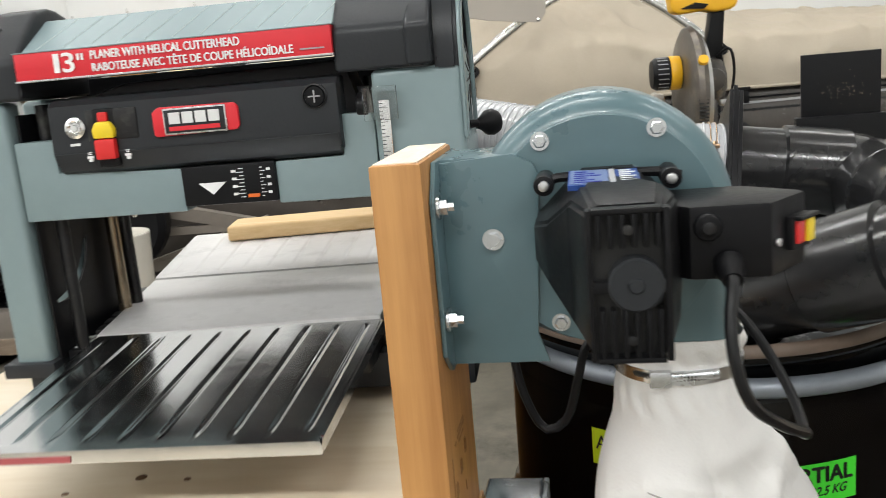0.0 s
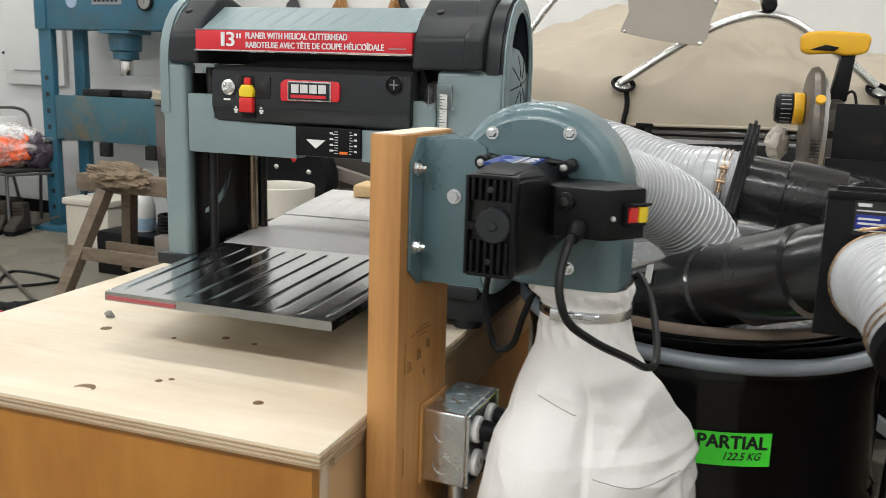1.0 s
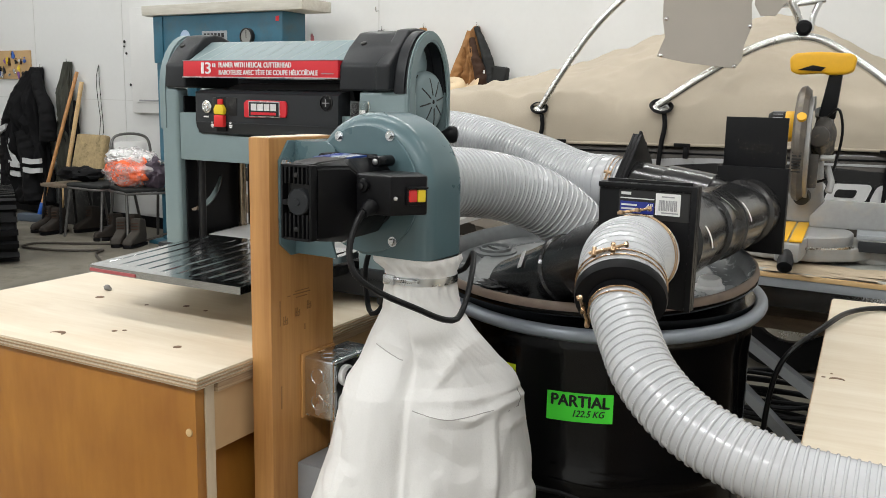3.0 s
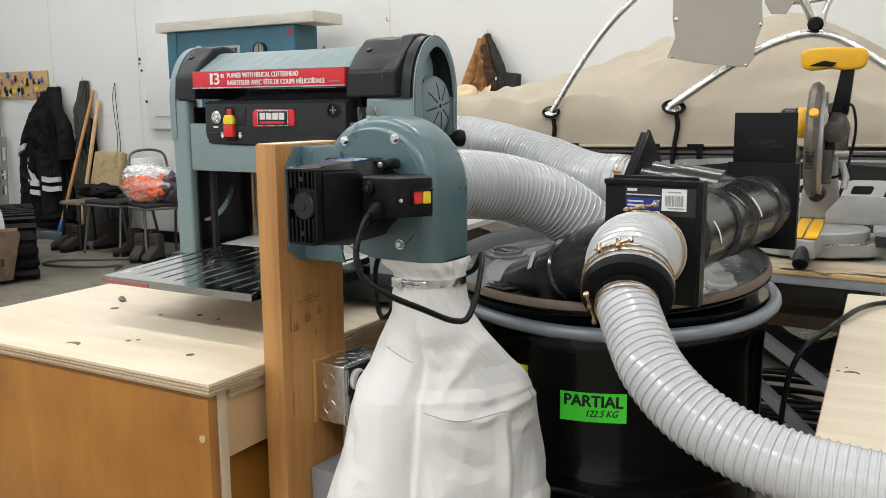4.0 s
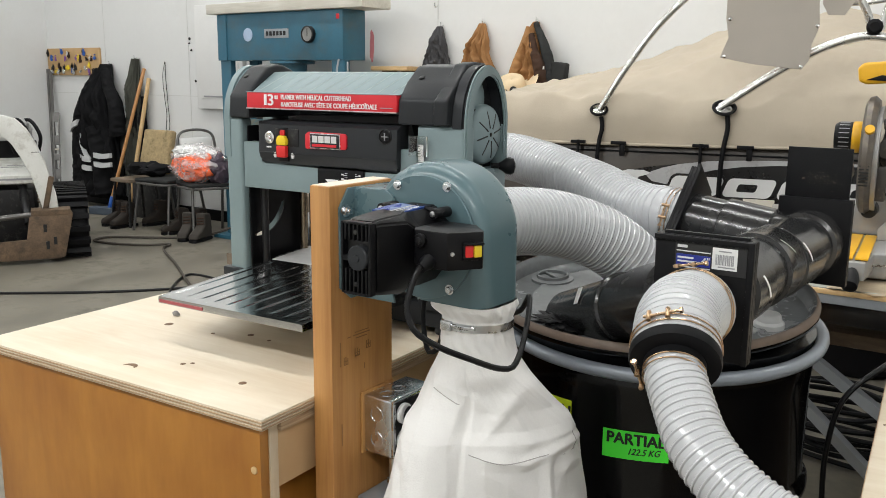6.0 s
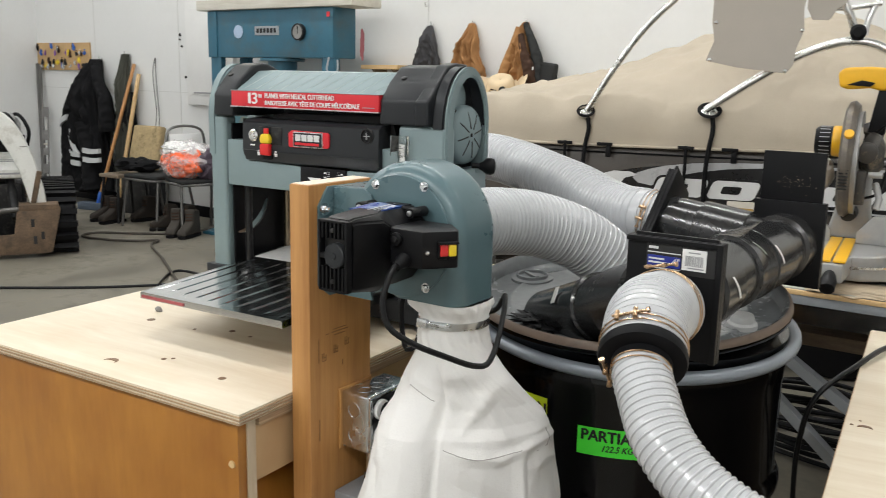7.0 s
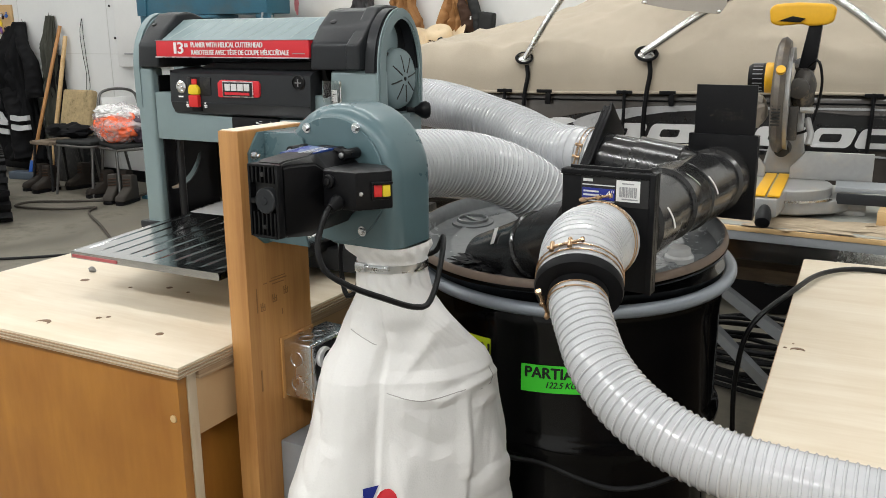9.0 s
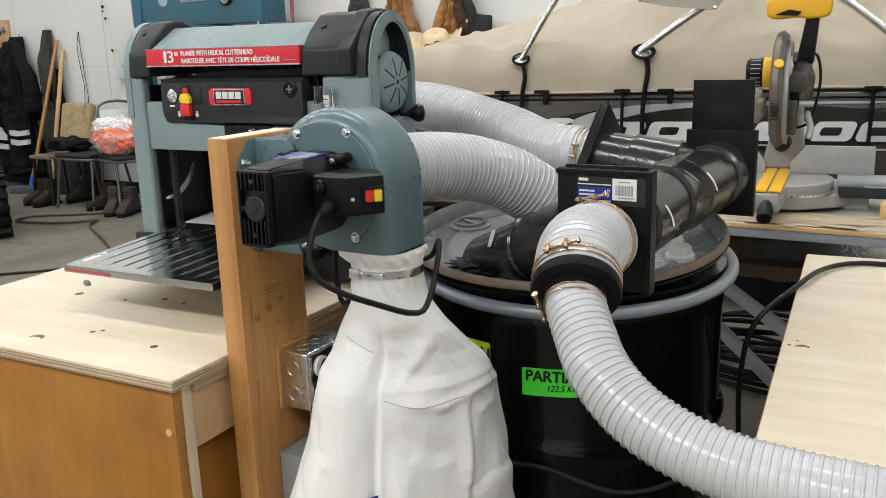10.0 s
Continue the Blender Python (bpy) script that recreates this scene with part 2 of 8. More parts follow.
def film(name, col, alpha, rough):
    m, nt, b = nodes_of(name)
    b.inputs["Base Color"].default_value = (*col, 1)
    b.inputs["Roughness"].default_value = rough
    n, r = nt.nodes.new("ShaderNodeTexNoise"), nt.nodes.new("ShaderNodeMapRange")
    n.inputs["Scale"].default_value = 6.0
    r.inputs[1].default_value, r.inputs[2].default_value, r.inputs[4].default_value = 0.3, 0.75, alpha
    nt.links.new(n.outputs[0], r.inputs[0])
    nt.links.new(r.outputs[0], b.inputs["Alpha"])
    return m


def glow(name, col, power):
    m, nt, b = nodes_of(name)
    b.inputs["Base Color"].default_value = (0.8, 0.8, 0.8, 1)
    b.inputs["Emission Color"].default_value = (*col, 1)
    b.inputs["Emission Strength"].default_value = power
    return m


DIFFUSER = glow("lit_tube_diffuser", (1.0, 0.96, 0.9), 5.0)

# ---------------------------------------------------------------- building helpers
PLACE = {}


def thing(name, x=0, y=0, z=0, rz=0, label="", category="", group="", kind="", m=None):
    ob = new(name)
    ob.empty_display_size = 0.05
    ob.matrix_world = m if m is not None else pose(x, y, z, 0, 0, rz)
    PLACE[ob] = ob.matrix_world.copy()
    return tagged(ob, label, category, group, kind)


def mesh_of(name, bm, material, smooth=35):
    me = bpy.data.meshes.new(name)
    bmesh.ops.recalc_face_normals(bm, faces=bm.faces)
    bm.to_mesh(me)
    bm.free()
    mats = material if isinstance(material, (list, tuple)) else [material]
    for mm in mats:
        me.materials.append(mm)
    if smooth:
        me.polygons.foreach_set("use_smooth", [True] * len(me.polygons))
        me.set_sharp_from_angle(angle=radians(smooth))
    return me


def part(name, bm, material, parent=None, label="", local=False, smooth=35):
    """One mesh under a thing or a part; the bmesh is in the world's axes, or in the thing's own with local."""
    base = PLACE.get(parent, Matrix()) if parent else Matrix()
    if parent and not local:
        bm.transform(base.inverted())
    ob = new(name, mesh_of(name, bm, material, smooth))
    if parent:
        ob.parent = parent
    PLACE[ob] = base.copy()
    if label:
        ob["label"] = label
    return ob


def solid(name, bm, material, label, category, kind="", group="", smooth=35):
    """A thing, or a piece of the setting, that is one mesh."""
    return tagged(part(name, bm, material, None, smooth=smooth), label, category, group, kind)


def B():
    return bmesh.new()


def merge(bm, other, m=None):
    me = bpy.data.meshes.new("tmp")
    other.to_mesh(me)
    other.free()
    if m is not None:
        me.transform(m)
    bm.from_mesh(me)
    bpy.data.meshes.remove(me)
    return bm


def box(x0, x1, y0, y1, z0, z1, bevel=0.0, seg=2, bm=None, m=None):
    b2 = bmesh.new()
    vs = [b2.verts.new((x, y, z)) for x in (x0, x1) for y in (y0, y1) for z in (z0, z1)]
    for f in ((0, 1, 3, 2), (4, 6, 7, 5), (0, 4, 5, 1), (2, 3, 7, 6), (0, 2, 6, 4), (1, 5, 7, 3)):
        b2.faces.new([vs[i] for i in f])
    if bevel:
        bmesh.ops.bevel(b2, geom=b2.edges[:], offset=bevel, segments=seg, affect="EDGES", profile=0.6)
    if m is not None:
        b2.transform(m)
    if bm is None:
        return b2
    return merge(bm, b2)


def frame_to(p0, p1):
    d = Vector(p1) - Vector(p0)
    return Matrix.Translation(p0) @ d.to_track_quat("Z", "Y").to_matrix().to_4x4(), d.length


def lathe(profile, p0=(0, 0, 0), p1=(0, 0, 1), n=32, bm=None, cap=True):
    """Turns a profile of (radius, distance along) round the line from p0 towards p1."""
    m, _ = frame_to(p0, p1)
    b2 = bmesh.new()
    rings = []
    for r, h in profile:
        rings.append([b2.verts.new((r * math.cos(2 * math.pi * i / n), r * math.sin(2 * math.pi * i / n), h)) for i in range(n)])
    for a, c in zip(rings, rings[1:]):
        for i in range(n):
            b2.faces.new((a[i], a[(i + 1) % n], c[(i + 1) % n], c[i]))
    if cap:
        b2.faces.new(rings[0][::-1]), b2.faces.new(rings[-1])
    b2.transform(m)
    return b2 if bm is None else merge(bm, b2)


def cyl(p0, p1, r, n=20, bevel=0.0, bm=None, r1=None):
    _, l = frame_to(p0, p1)
    r1 = r if r1 is None else r1
    prof = [(r, 0), (r1, l)]
    if bevel:
        prof = [(r - bevel, 0), (r - bevel * 0.3, bevel * 0.3), (r, bevel), (r1, l - bevel), (r1 - bevel * 0.3, l - bevel * 0.3), (r1 - bevel, l)]
    return lathe(prof, p0, p1, n, bm)


def prism(pts, axis, a0, a1, bevel=0.0, seg=2, bm=None, m=None):
    """Extrudes a polygon along x, y or z. Its points are the two other axes in order."""
    b2 = bmesh.new()
    put = {"x": lambda u, v, a: (a, u, v), "y": lambda u, v, a: (u, a, v), "z": lambda u, v, a: (u, v, a)}[axis]
    lo = [b2.verts.new(put(u, v, a0)) for u, v in pts]
    hi = [b2.verts.new(put(u, v, a1)) for u, v in pts]
    b2.faces.new(lo), b2.faces.new(hi[::-1])
    for i in range(len(pts)):
        j = (i + 1) % len(pts)
        b2.faces.new((lo[i], hi[i], hi[j], lo[j]))
    bmesh.ops.recalc_face_normals(b2, faces=b2.faces)
    if bevel:
        bmesh.ops.bevel(b2, geom=b2.edges[:], offset=bevel, segments=seg, affect="EDGES", profile=0.6)
    if m is not None:
        b2.transform(m)
    return b2 if bm is None else merge(bm, b2)


def spline(ctrl, step=0.005):
    """Points at even steps on a smooth line through ctrl."""
    c = [Vector(p) for p in ctrl]
    c = [2 * c[0] - c[1]] + c + [2 * c[-1] - c[-2]]
    dense = []
    for a, b2, d, e in zip(c, c[1:], c[2:], c[3:]):
        t1 = math.sqrt((b2 - a).length) + 1e-6
        t2 = t1 + math.sqrt((d - b2).length) + 1e-6
        t3 = t2 + math.sqrt((e - d).length) + 1e-6
        for k in range(40):
            t = t1 + (t2 - t1) * k / 40
            p1, p2, p3 = a.lerp(b2, t / t1), b2.lerp(d, (t - t1) / (t2 - t1)), d.lerp(e, (t - t2) / (t3 - t2))
            q1, q2 = p1.lerp(p2, t / t2), p2.lerp(p3, (t - t1) / (t3 - t1))
            dense.append(q1.lerp(q2, (t - t1) / (t2 - t1)))
    dense.append(c[-2])
    dist = [0.0]
    for p, q in zip(dense, dense[1:]):
        dist.append(dist[-1] + (q - p).length)
    count = max(2, int(dist[-1] / step))
    out, k = [], 0
    for i in range(count + 1):
        s = dist[-1] * i / count
        while k < len(dist) - 2 and dist[k + 1] < s:
            k += 1
        f = (s - dist[k]) / max(dist[k + 1] - dist[k], 1e-9)
        out.append(dense[k].lerp(dense[k + 1], min(max(f, 0), 1)))
    return out


def spline2(pts, step=0.004):
    """A smooth line through flat points."""
    return [(p.x, p.z) for p in spline([(x, 0, z) for x, z in pts], step)]


def tube(pts, radius, n=12, bm=None, cap=True):
    """A skin round a line of points; radius is a number or a function of the share and the distance along."""
    b2 = bmesh.new()
    rings, up, total = [], None, 0.0
    for i, p in enumerate(pts):
        d = (pts[min(i + 1, len(pts) - 1)] - pts[max(i - 1, 0)]).normalized()
        if up is None:
            up = d.orthogonal().normalized()
        up = (up - d * up.dot(d)).normalized()
        side = d.cross(up)
        if i:
            total += (p - pts[i - 1]).length
        r = radius(i / (len(pts) - 1), total) if callable(radius) else radius
        rings.append([b2.verts.new(p + r * (math.cos(2 * math.pi * k / n) * up + math.sin(2 * math.pi * k / n) * side)) for k in range(n)])
    for a, c in zip(rings, rings[1:]):
        for k in range(n):
            b2.faces.new((a[k], a[(k + 1) % n], c[(k + 1) % n], c[k]))
    if cap:
        b2.faces.new(rings[0][::-1]), b2.faces.new(rings[-1])
    return b2 if bm is None else merge(bm, b2)


def cable(ctrl, r, n=10, step=0.01, bm=None):
    return tube(spline(ctrl, step), r, n, bm)


def hose_parts(ctrl, r, pitch, depth):
    """A ribbed hose: its smooth wall, and the round rib that winds along it, which stands proud by depth."""
    pts = spline(ctrl, 0.004)
    wall = tube(pts, r - depth, 36)
    frames, up, total = [], None, 0.0
    for i, p in enumerate(pts):
        d = (pts[min(i + 1, len(pts) - 1)] - pts[max(i - 1, 0)]).normalized()
        up = d.orthogonal().normalized() if up is None else (up - d * up.dot(d)).normalized()
        total += (p - pts[i - 1]).length if i else 0.0
        frames.append((total, p, up, d.cross(up)))
    line, k, turn = [], 0, 30
    for n in range(int(total / pitch * turn)):
        at = pitch * n / turn
        while k < len(frames) - 2 and frames[k + 1][0] < at:
            k += 1
        (s0, p0, u0, v0), (s1, p1, u1, v1) = frames[k], frames[k + 1]
        f = (at - s0) / (s1 - s0)
        a = 2 * math.pi * n / turn
        out = math.cos(a) * u0.lerp(u1, f) + math.sin(a) * v0.lerp(v1, f)
        slack = 0.0005 * noise.noise(Vector((at * 14, math.cos(a) * 1.3, r * 90)))
        line.append(p0.lerp(p1, f) + out * (r - depth * 1.15 + slack))
    return wall, tube(line, depth * 1.15, 8)


def lettering(text, size, material, parent, m, name="lettering", width=None, depth=0.0004, align="CENTER", label="", shear=0.0, bold=0.0):
    """Words in the built-in font as a thin mesh; m takes the letters' own x and y to the world."""
    cu = bpy.data.curves.new(name, "FONT")
    cu.body, cu.size, cu.extrude, cu.align_x, cu.align_y, cu.shear = text, size, depth, align, "CENTER", shear
    tmp = new("tmp_text", cu)
    bpy.context.view_layer.update()
    dg = bpy.context.evaluated_depsgraph_get()
    me = bpy.data.meshes.new_from_object(tmp.evaluated_get(dg))
    bpy.data.objects.remove(tmp)
    if width:
        xs = [v.co.x for v in me.vertices]
        k = width / (max(xs) - min(xs))
        me.transform(Matrix.Diagonal((k, 1, 1, 1)))
    bm = bmesh.new()
    if bold:
        for i, (dx, dy) in enumerate(((0, 0), (bold, 0), (-bold, 0), (0, bold * 0.7), (0, -bold * 0.7))):
            me.transform(Matrix.Translation((dx, dy, 0.00012 * i)))
            bm.from_mesh(me)
            me.transform(Matrix.Translation((-dx, -dy, -0.00012 * i)))
    else:
        bm.from_mesh(me)
    bpy.data.meshes.remove(me)
    bm.transform(m)
    return part(name, bm, material, parent, label, smooth=0)


def face_y(x, y, z, rz=0, tilt=0):
    """Stands letters upright, facing -y."""
    return pose(x, y, z, 0, 0, rz) @ pose(0, 0, 0, 90 + tilt, 0, 0)


def blob(n, radii, seed, rough=0.15, freq=2.2, m=None, bm=None, squash=None):
    """A lumpy closed form for cloth, bundles and leather."""
    b2 = bmesh.new()
    bmesh.ops.create_icosphere(b2, subdivisions=n, radius=1.0)
    off = Vector((seed * 3.7, seed * 1.3, seed * 5.1))
    for v in b2.verts:
        k = 1 + rough * noise.noise(v.co * freq + off) + rough * 0.5 * noise.noise(v.co * freq * 2.7 + off)
        v.co = Vector((v.co.x * radii[0], v.co.y * radii[1], v.co.z * radii[2])) * k
    if m is not None:
        b2.transform(m)
    return b2 if bm is None else merge(bm, b2)

# ---------------------------------------------------------------- the room
WX0, WX1, WY0, WY1 = -7.9, 5.2, -5.0, 4.95
solid("floor", box(WX0 - 0.2, WX1 + 0.2, WY0 - 0.2, WY1 + 0.2, -0.2, 0.0), CONCRETE, "grey stained concrete workshop floor with scuffs and dust", "floor", "structure", smooth=0)
solid("wall_north", box(WX0 - 0.2, WX1 + 0.2, WY1, WY1 + 0.2, 0, CEIL), WALL, "white painted workshop wall with faint board seams", "wall", "structure", smooth=0)
solid("wall_south", box(WX0 - 0.2, WX1 + 0.2, WY0 - 0.2, WY0, 0, CEIL), WALL, "plain white painted workshop wall", "wall", "structure", smooth=0)
solid("wall_east", box(WX1, WX1 + 0.2, WY0, WY1, 0, CEIL), WALL, "plain white painted workshop wall", "wall", "structure", smooth=0)
DY0, DY1, DZ = 3.2, 4.35, 2.2
bm = box(WX0 - 0.2, WX0, WY0, DY0, 0, CEIL)
box(WX0 - 0.2, WX0, DY1, WY1, 0, CEIL, bm=bm)
box(WX0 - 0.2, WX0, DY0, DY1, DZ, CEIL, bm=bm)
solid("wall_west", bm, WALL, "white painted wall pierced by a doorway", "wall", "structure", smooth=0)
solid("ceiling", box(WX0 - 0.2, WX1 + 0.2, WY0 - 0.2, WY1 + 0.2, CEIL, CEIL + 0.15), CEILING, "white panelled workshop ceiling", "ceiling", "structure", smooth=0)
bm = box(WX0, -4.9, WY1 - 0.02, WY1 - 0.002, 0.002, 0.1, 0.004)
solid("baseboard", bm, RUBBER, "dark rubber baseboard along the foot of a white wall", "baseboard", "structure")
bm = B()
for z in (1.115, 2.33):
    box(WX0 + 0.01, WX1, WY1 - 0.003, WY1 - 0.0005, z - 0.003, z + 0.003, bm=bm)
for x in (-6.9, -5.65, -2.9, -0.6, 1.8):
    box(x - 0.003, x + 0.003, WY1 - 0.003, WY1 - 0.0005, 0.12, CEIL - 0.02, bm=bm)
solid("trim", bm, surface("seam_paint", (0.60, 0.60, 0.585), 0.6, var=0.05), "narrow board seams in the white wall", "trim", "structure", smooth=0)
door = thing("door_1", WX0, (DY0 + DY1) / 2, 0, label="white steel door in a black frame, closed", category="door", kind="structure")
part("door_leaf", box(WX0 - 0.07, WX0 - 0.02, DY0 + 0.06, DY1 - 0.06, 0.01, DZ - 0.06, 0.003), DOOR_WHITE, door)
bm = box(WX0 - 0.1, WX0 + 0.02, DY0, DY0 + 0.055, 0, DZ, 0.004)
box(WX0 - 0.1, WX0 + 0.02, DY1 - 0.055, DY1, 0, DZ, 0.004, bm=bm)
box(WX0 - 0.1, WX0 + 0.02, DY0 + 0.055, DY1 - 0.055, DZ - 0.055, DZ, 0.004, bm=bm)
part("door_frame", bm, BLACK_PLASTIC, door)
for z in (0.35, 1.1, 1.85):
    part("hinge", cyl((WX0 - 0.015, DY1 - 0.062, z), (WX0 - 0.015, DY1 - 0.062, z + 0.1), 0.009), ALU, door)

for lx, ly in LAMPS:
    fx = thing("ceiling_light", lx, ly, CEIL - 0.11, label="white strip light with a glowing diffuser", category="ceiling light", group="ceiling lights")
    part("housing", box(lx - 1.2, lx + 1.2, ly - 0.10, ly + 0.10, CEIL - 0.11, CEIL - 0.002, 0.008), CEILING, fx)
    part("diffuser", box(lx - 1.17, lx + 1.17, ly - 0.085, ly + 0.085, CEIL - 0.128, CEIL - 0.112, 0.006), DIFFUSER, fx)

# ---------------------------------------------------------------- the plywood cabinet under the planer
BZ = 0.812
CAB = pose(-0.055, 0.536, 0, 0, 0, 3.0)          # its near right corner
cab = thing("plywood_cabinet", m=CAB, label="shop-built birch plywood cabinet carrying a bench planer", category="cabinet")
CW, CD = 0.70, 1.14
HOLES = [(-0.349, 0.051, 0.0135)]
part("top", box(-CW, 0, 0, CD, BZ - 0.0185, BZ, 0.002), PLY_TOP, cab, "pale birch plywood top with knots", local=True)
bm = B()
for k in range(3):
    box(-CW - 0.0015, 0.0015, -0.0015, CD, BZ - 0.016 + k * 0.0052, BZ - 0.0138 + k * 0.0052, bm=bm)
part("ply_edge", bm, PLY_EDGE, cab, "banded plywood edge", local=True, smooth=0)
part("front_panel", box(-CW + 0.012, -0.014, 0.010, 0.028, 0.05, BZ - 0.0195, 0.0015), PLY_FRONT, cab, "amber varnished plywood panel", local=True)
part("edge_strip", box(-0.034, -0.012, 0.0285, 0.046, 0.05, BZ - 0.0195, 0.001), wood("pale_edge_strip", (0.68, 0.57, 0.42), (0.52, 0.40, 0.26), grain=(9, 9, 1), scale=3), cab, "pale edge strip", local=True)
part("apron", box(-0.036, -0.014, 0.047, CD - 0.05, BZ - 0.125, BZ - 0.0195, 0.001), PLY_SIDE, cab, local=True)
part("ledge_strip", box(-0.030, -0.006, 0.047, CD - 0.05, BZ - 0.0345, BZ - 0.0190, 0.001), PLY_EDGE, cab, "banded plywood ledge", local=True)
part("side_panel", box(-0.062, -0.044, 0.047, CD - 0.05, 0.05, BZ - 0.126, 0.001), PLY_FRONT, cab, local=True)
part("left_panel", box(-CW + 0.012, -CW + 0.03, 0.029, CD - 0.05, 0.05, BZ - 0.0195, 0.001), PLY_SIDE, cab, local=True)
part("back_panel", box(-CW + 0.031, -0.063, CD - 0.068, CD - 0.05, 0.05, BZ - 0.0195, 0.001), PLY_SIDE, cab, local=True)
part("plinth", box(-CW + 0.05, -0.08, 0.06, CD - 0.1, 0.0, 0.05, 0.002), OLD_WOOD, cab, local=True)
part("wood_plug", cyl((-0.026, 0.0105, 0.725), (-0.026, 0.0075, 0.725), 0.006, 16, 0.001), PINE, cab, local=True)
KNOT_MAT = wood("dark_knot", (0.22, 0.12, 0.05), (0.08, 0.04, 0.02), grain=(20, 20, 20), scale=8)
for kx, ky, kr in ((-0.495, 0.26, 0.009), (-0.376, 0.263, 0.004), (-0.309, 0.295, 0.0065), (-0.256, 0.288, 0.004), (-0.284, 0.109, 0.005), (-0.273, 0.12, 0.004), (-0.132, 0.096, 0.007)):
    part("knot", lathe([(kr, 0), (kr * 0.9, 0.0007), (kr * 0.3, 0.0009)], (kx, ky, BZ - 0.0002), (kx, ky, BZ + 1), 14), KNOT_MAT, cab, local=True)
hx, hy, hr = HOLES[0]
def finger_hole(x, y, z, r, host):
    """A dark half-moon cut in plywood."""
    pts = [(x + r * math.cos(a), y + r * math.sin(a)) for a in np.linspace(-0.2, 3.34, 20)] + [(x + r * 0.95 * math.cos(a), y + r * 0.35 * math.sin(a) - r * 0.1) for a in np.linspace(3.2, -0.06, 16)]
    part("finger_hole", prism(pts, "z", z - 0.001, z + 0.0006), KNOT_MAT, host, "dark half-moon cut", local=True, smooth=0)


finger_hole(hx, hy, BZ, hr, cab)
solid("pebble", blob(3, (0.0075, 0.006, 0.0055), 3, 0.3, 1.6, m=pose(-0.600, 0.816, BZ + 0.005, 0, 20, 30)), surface("grey_stone", (0.22, 0.21, 0.20), 0.7), "small grey pebble lying on the plywood top", "pebble")

# the upright plank beside it
PX0, PX1, PY0, PY1, PZ = -0.0595, -0.0205, 0.648, 0.792, 1.137
plank = thing("upright_plank", -0.04, 0.72, 0, label="pale fir plank standing upright against a plywood cabinet", category="plank")
part("timber", box(PX0, PX1, PY0, PY1, 0.0, PZ, 0.003), PLANK, plank)
part("end_grain", box(PX0 + 0.003, PX1 - 0.003, PY0 + 0.003, PY1 - 0.003, PZ - 0.001, PZ + 0.0008), END_GRAIN, plank, "pale sawn end grain")
STAMP = surface("stamp_ink", (0.26, 0.13, 0.045), 0.7)
marks = [(y - w, y + w, z0, z1) for y, z0, z1, w in ((0.667, 0.862, 0.900, 0.0010), (0.668, 0.735, 0.770, 0.0012), (0.722, 0.846, 0.855, 0.0010))]
for y, z in ((0.679, 0.862), (0.706, 0.870), (0.732, 0.877)):
    marks += [(y - 0.0050, y - 0.0036, z, z + 0.013), (y - 0.001, y + 0.0004, z + 0.002, z + 0.013), (y + 0.0036, y + 0.005, z, z + 0.010), (y - 0.005, y + 0.005, z + 0.0055, z + 0.0070), (y - 0.005, y + 0.003, z, z + 0.0014)]
marks += [(0.702, 0.728, 0.8985, 0.9000), (0.696, 0.735, 0.9035, 0.9052), (0.700, 0.732, 0.908, 0.9093), (0.683, 0.690, 0.903, 0.9045)]
for y0, y1, z0, z1 in marks:
    part("stamp_mark", box(PX1 - 0.001, PX1 + 0.0006, y0, y1, z0, z1), STAMP, plank, "unreadable brown ink mark", smooth=0)

# ---------------------------------------------------------------- thickness planer
PLX0, PLX1, PF, PB = -0.627, -0.030, 0.983, 1.138
planer = thing("thickness_planer", -0.336, 1.1, BZ, label="grey-green bench thickness planer with a red band, on a plywood cabinet", category="planer")
# the machine stands square to the cabinet: its parts are laid out along the axes and turned as one
SET = pose(-0.369, 0.9955, 0, 0, 0, 2.8) @ pose(0.363, -0.9735, 0)
planer.matrix_world = SET @ planer.matrix_world
# base casting with four feet
bm = box(PLX0 + 0.012, PLX1 - 0.012, 0.985, 1.36, BZ + 0.014, 0.872, 0.006)
for fx in (PLX0 + 0.05, PLX1 - 0.05):
    for fy in (1.01, 1.33):
        cyl((fx, fy, BZ), (fx, fy, BZ + 0.02), 0.024, 18, 0.004, bm=bm)
part("base", bm, DARK_PLASTIC, planer, "charcoal cast base")
part("chip_ledge", box(PLX0 + 0.055, -0.535, 1.01, 1.30, 0.873, 0.8865, 0.002), BLACK_CAST, planer, "black ledge strewn with chips")
part("right_ledge", box(-0.172, PLX1 - 0.05, 1.01, 1.30, 0.873, 0.8865, 0.002), BLACK_CAST, planer, "black ledge strewn with chips")
# side columns
def column(name, x0, x1):
    bm = box(x0, x1, PF, PF + 0.035, 0.873, 1.206, 0.008, 3)
    right = x0 > -0.3
    box(x0, x1, PB - 0.045, PB, 0.873, 1.125 if right else 1.206, 0.008, 3, bm=bm)
    if right:
        box(x1 - 0.012, x1, PF + 0.034, PB - 0.044, 0.873, 1.125, 0.002, bm=bm)
    return part(name, bm, GREEN_GREY, planer, "grey-green enamelled column")
column("left_column", PLX0, PLX0 + 0.046)
column("right_column", -0.134, PLX1)
for fx in (PLX0 + 0.02, -0.09):
    part("column_foot", box(fx - 0.035, fx + 0.035, PF - 0.008, PF + 0.05, 0.862, 0.882, 0.004), DARK_PLASTIC, planer)
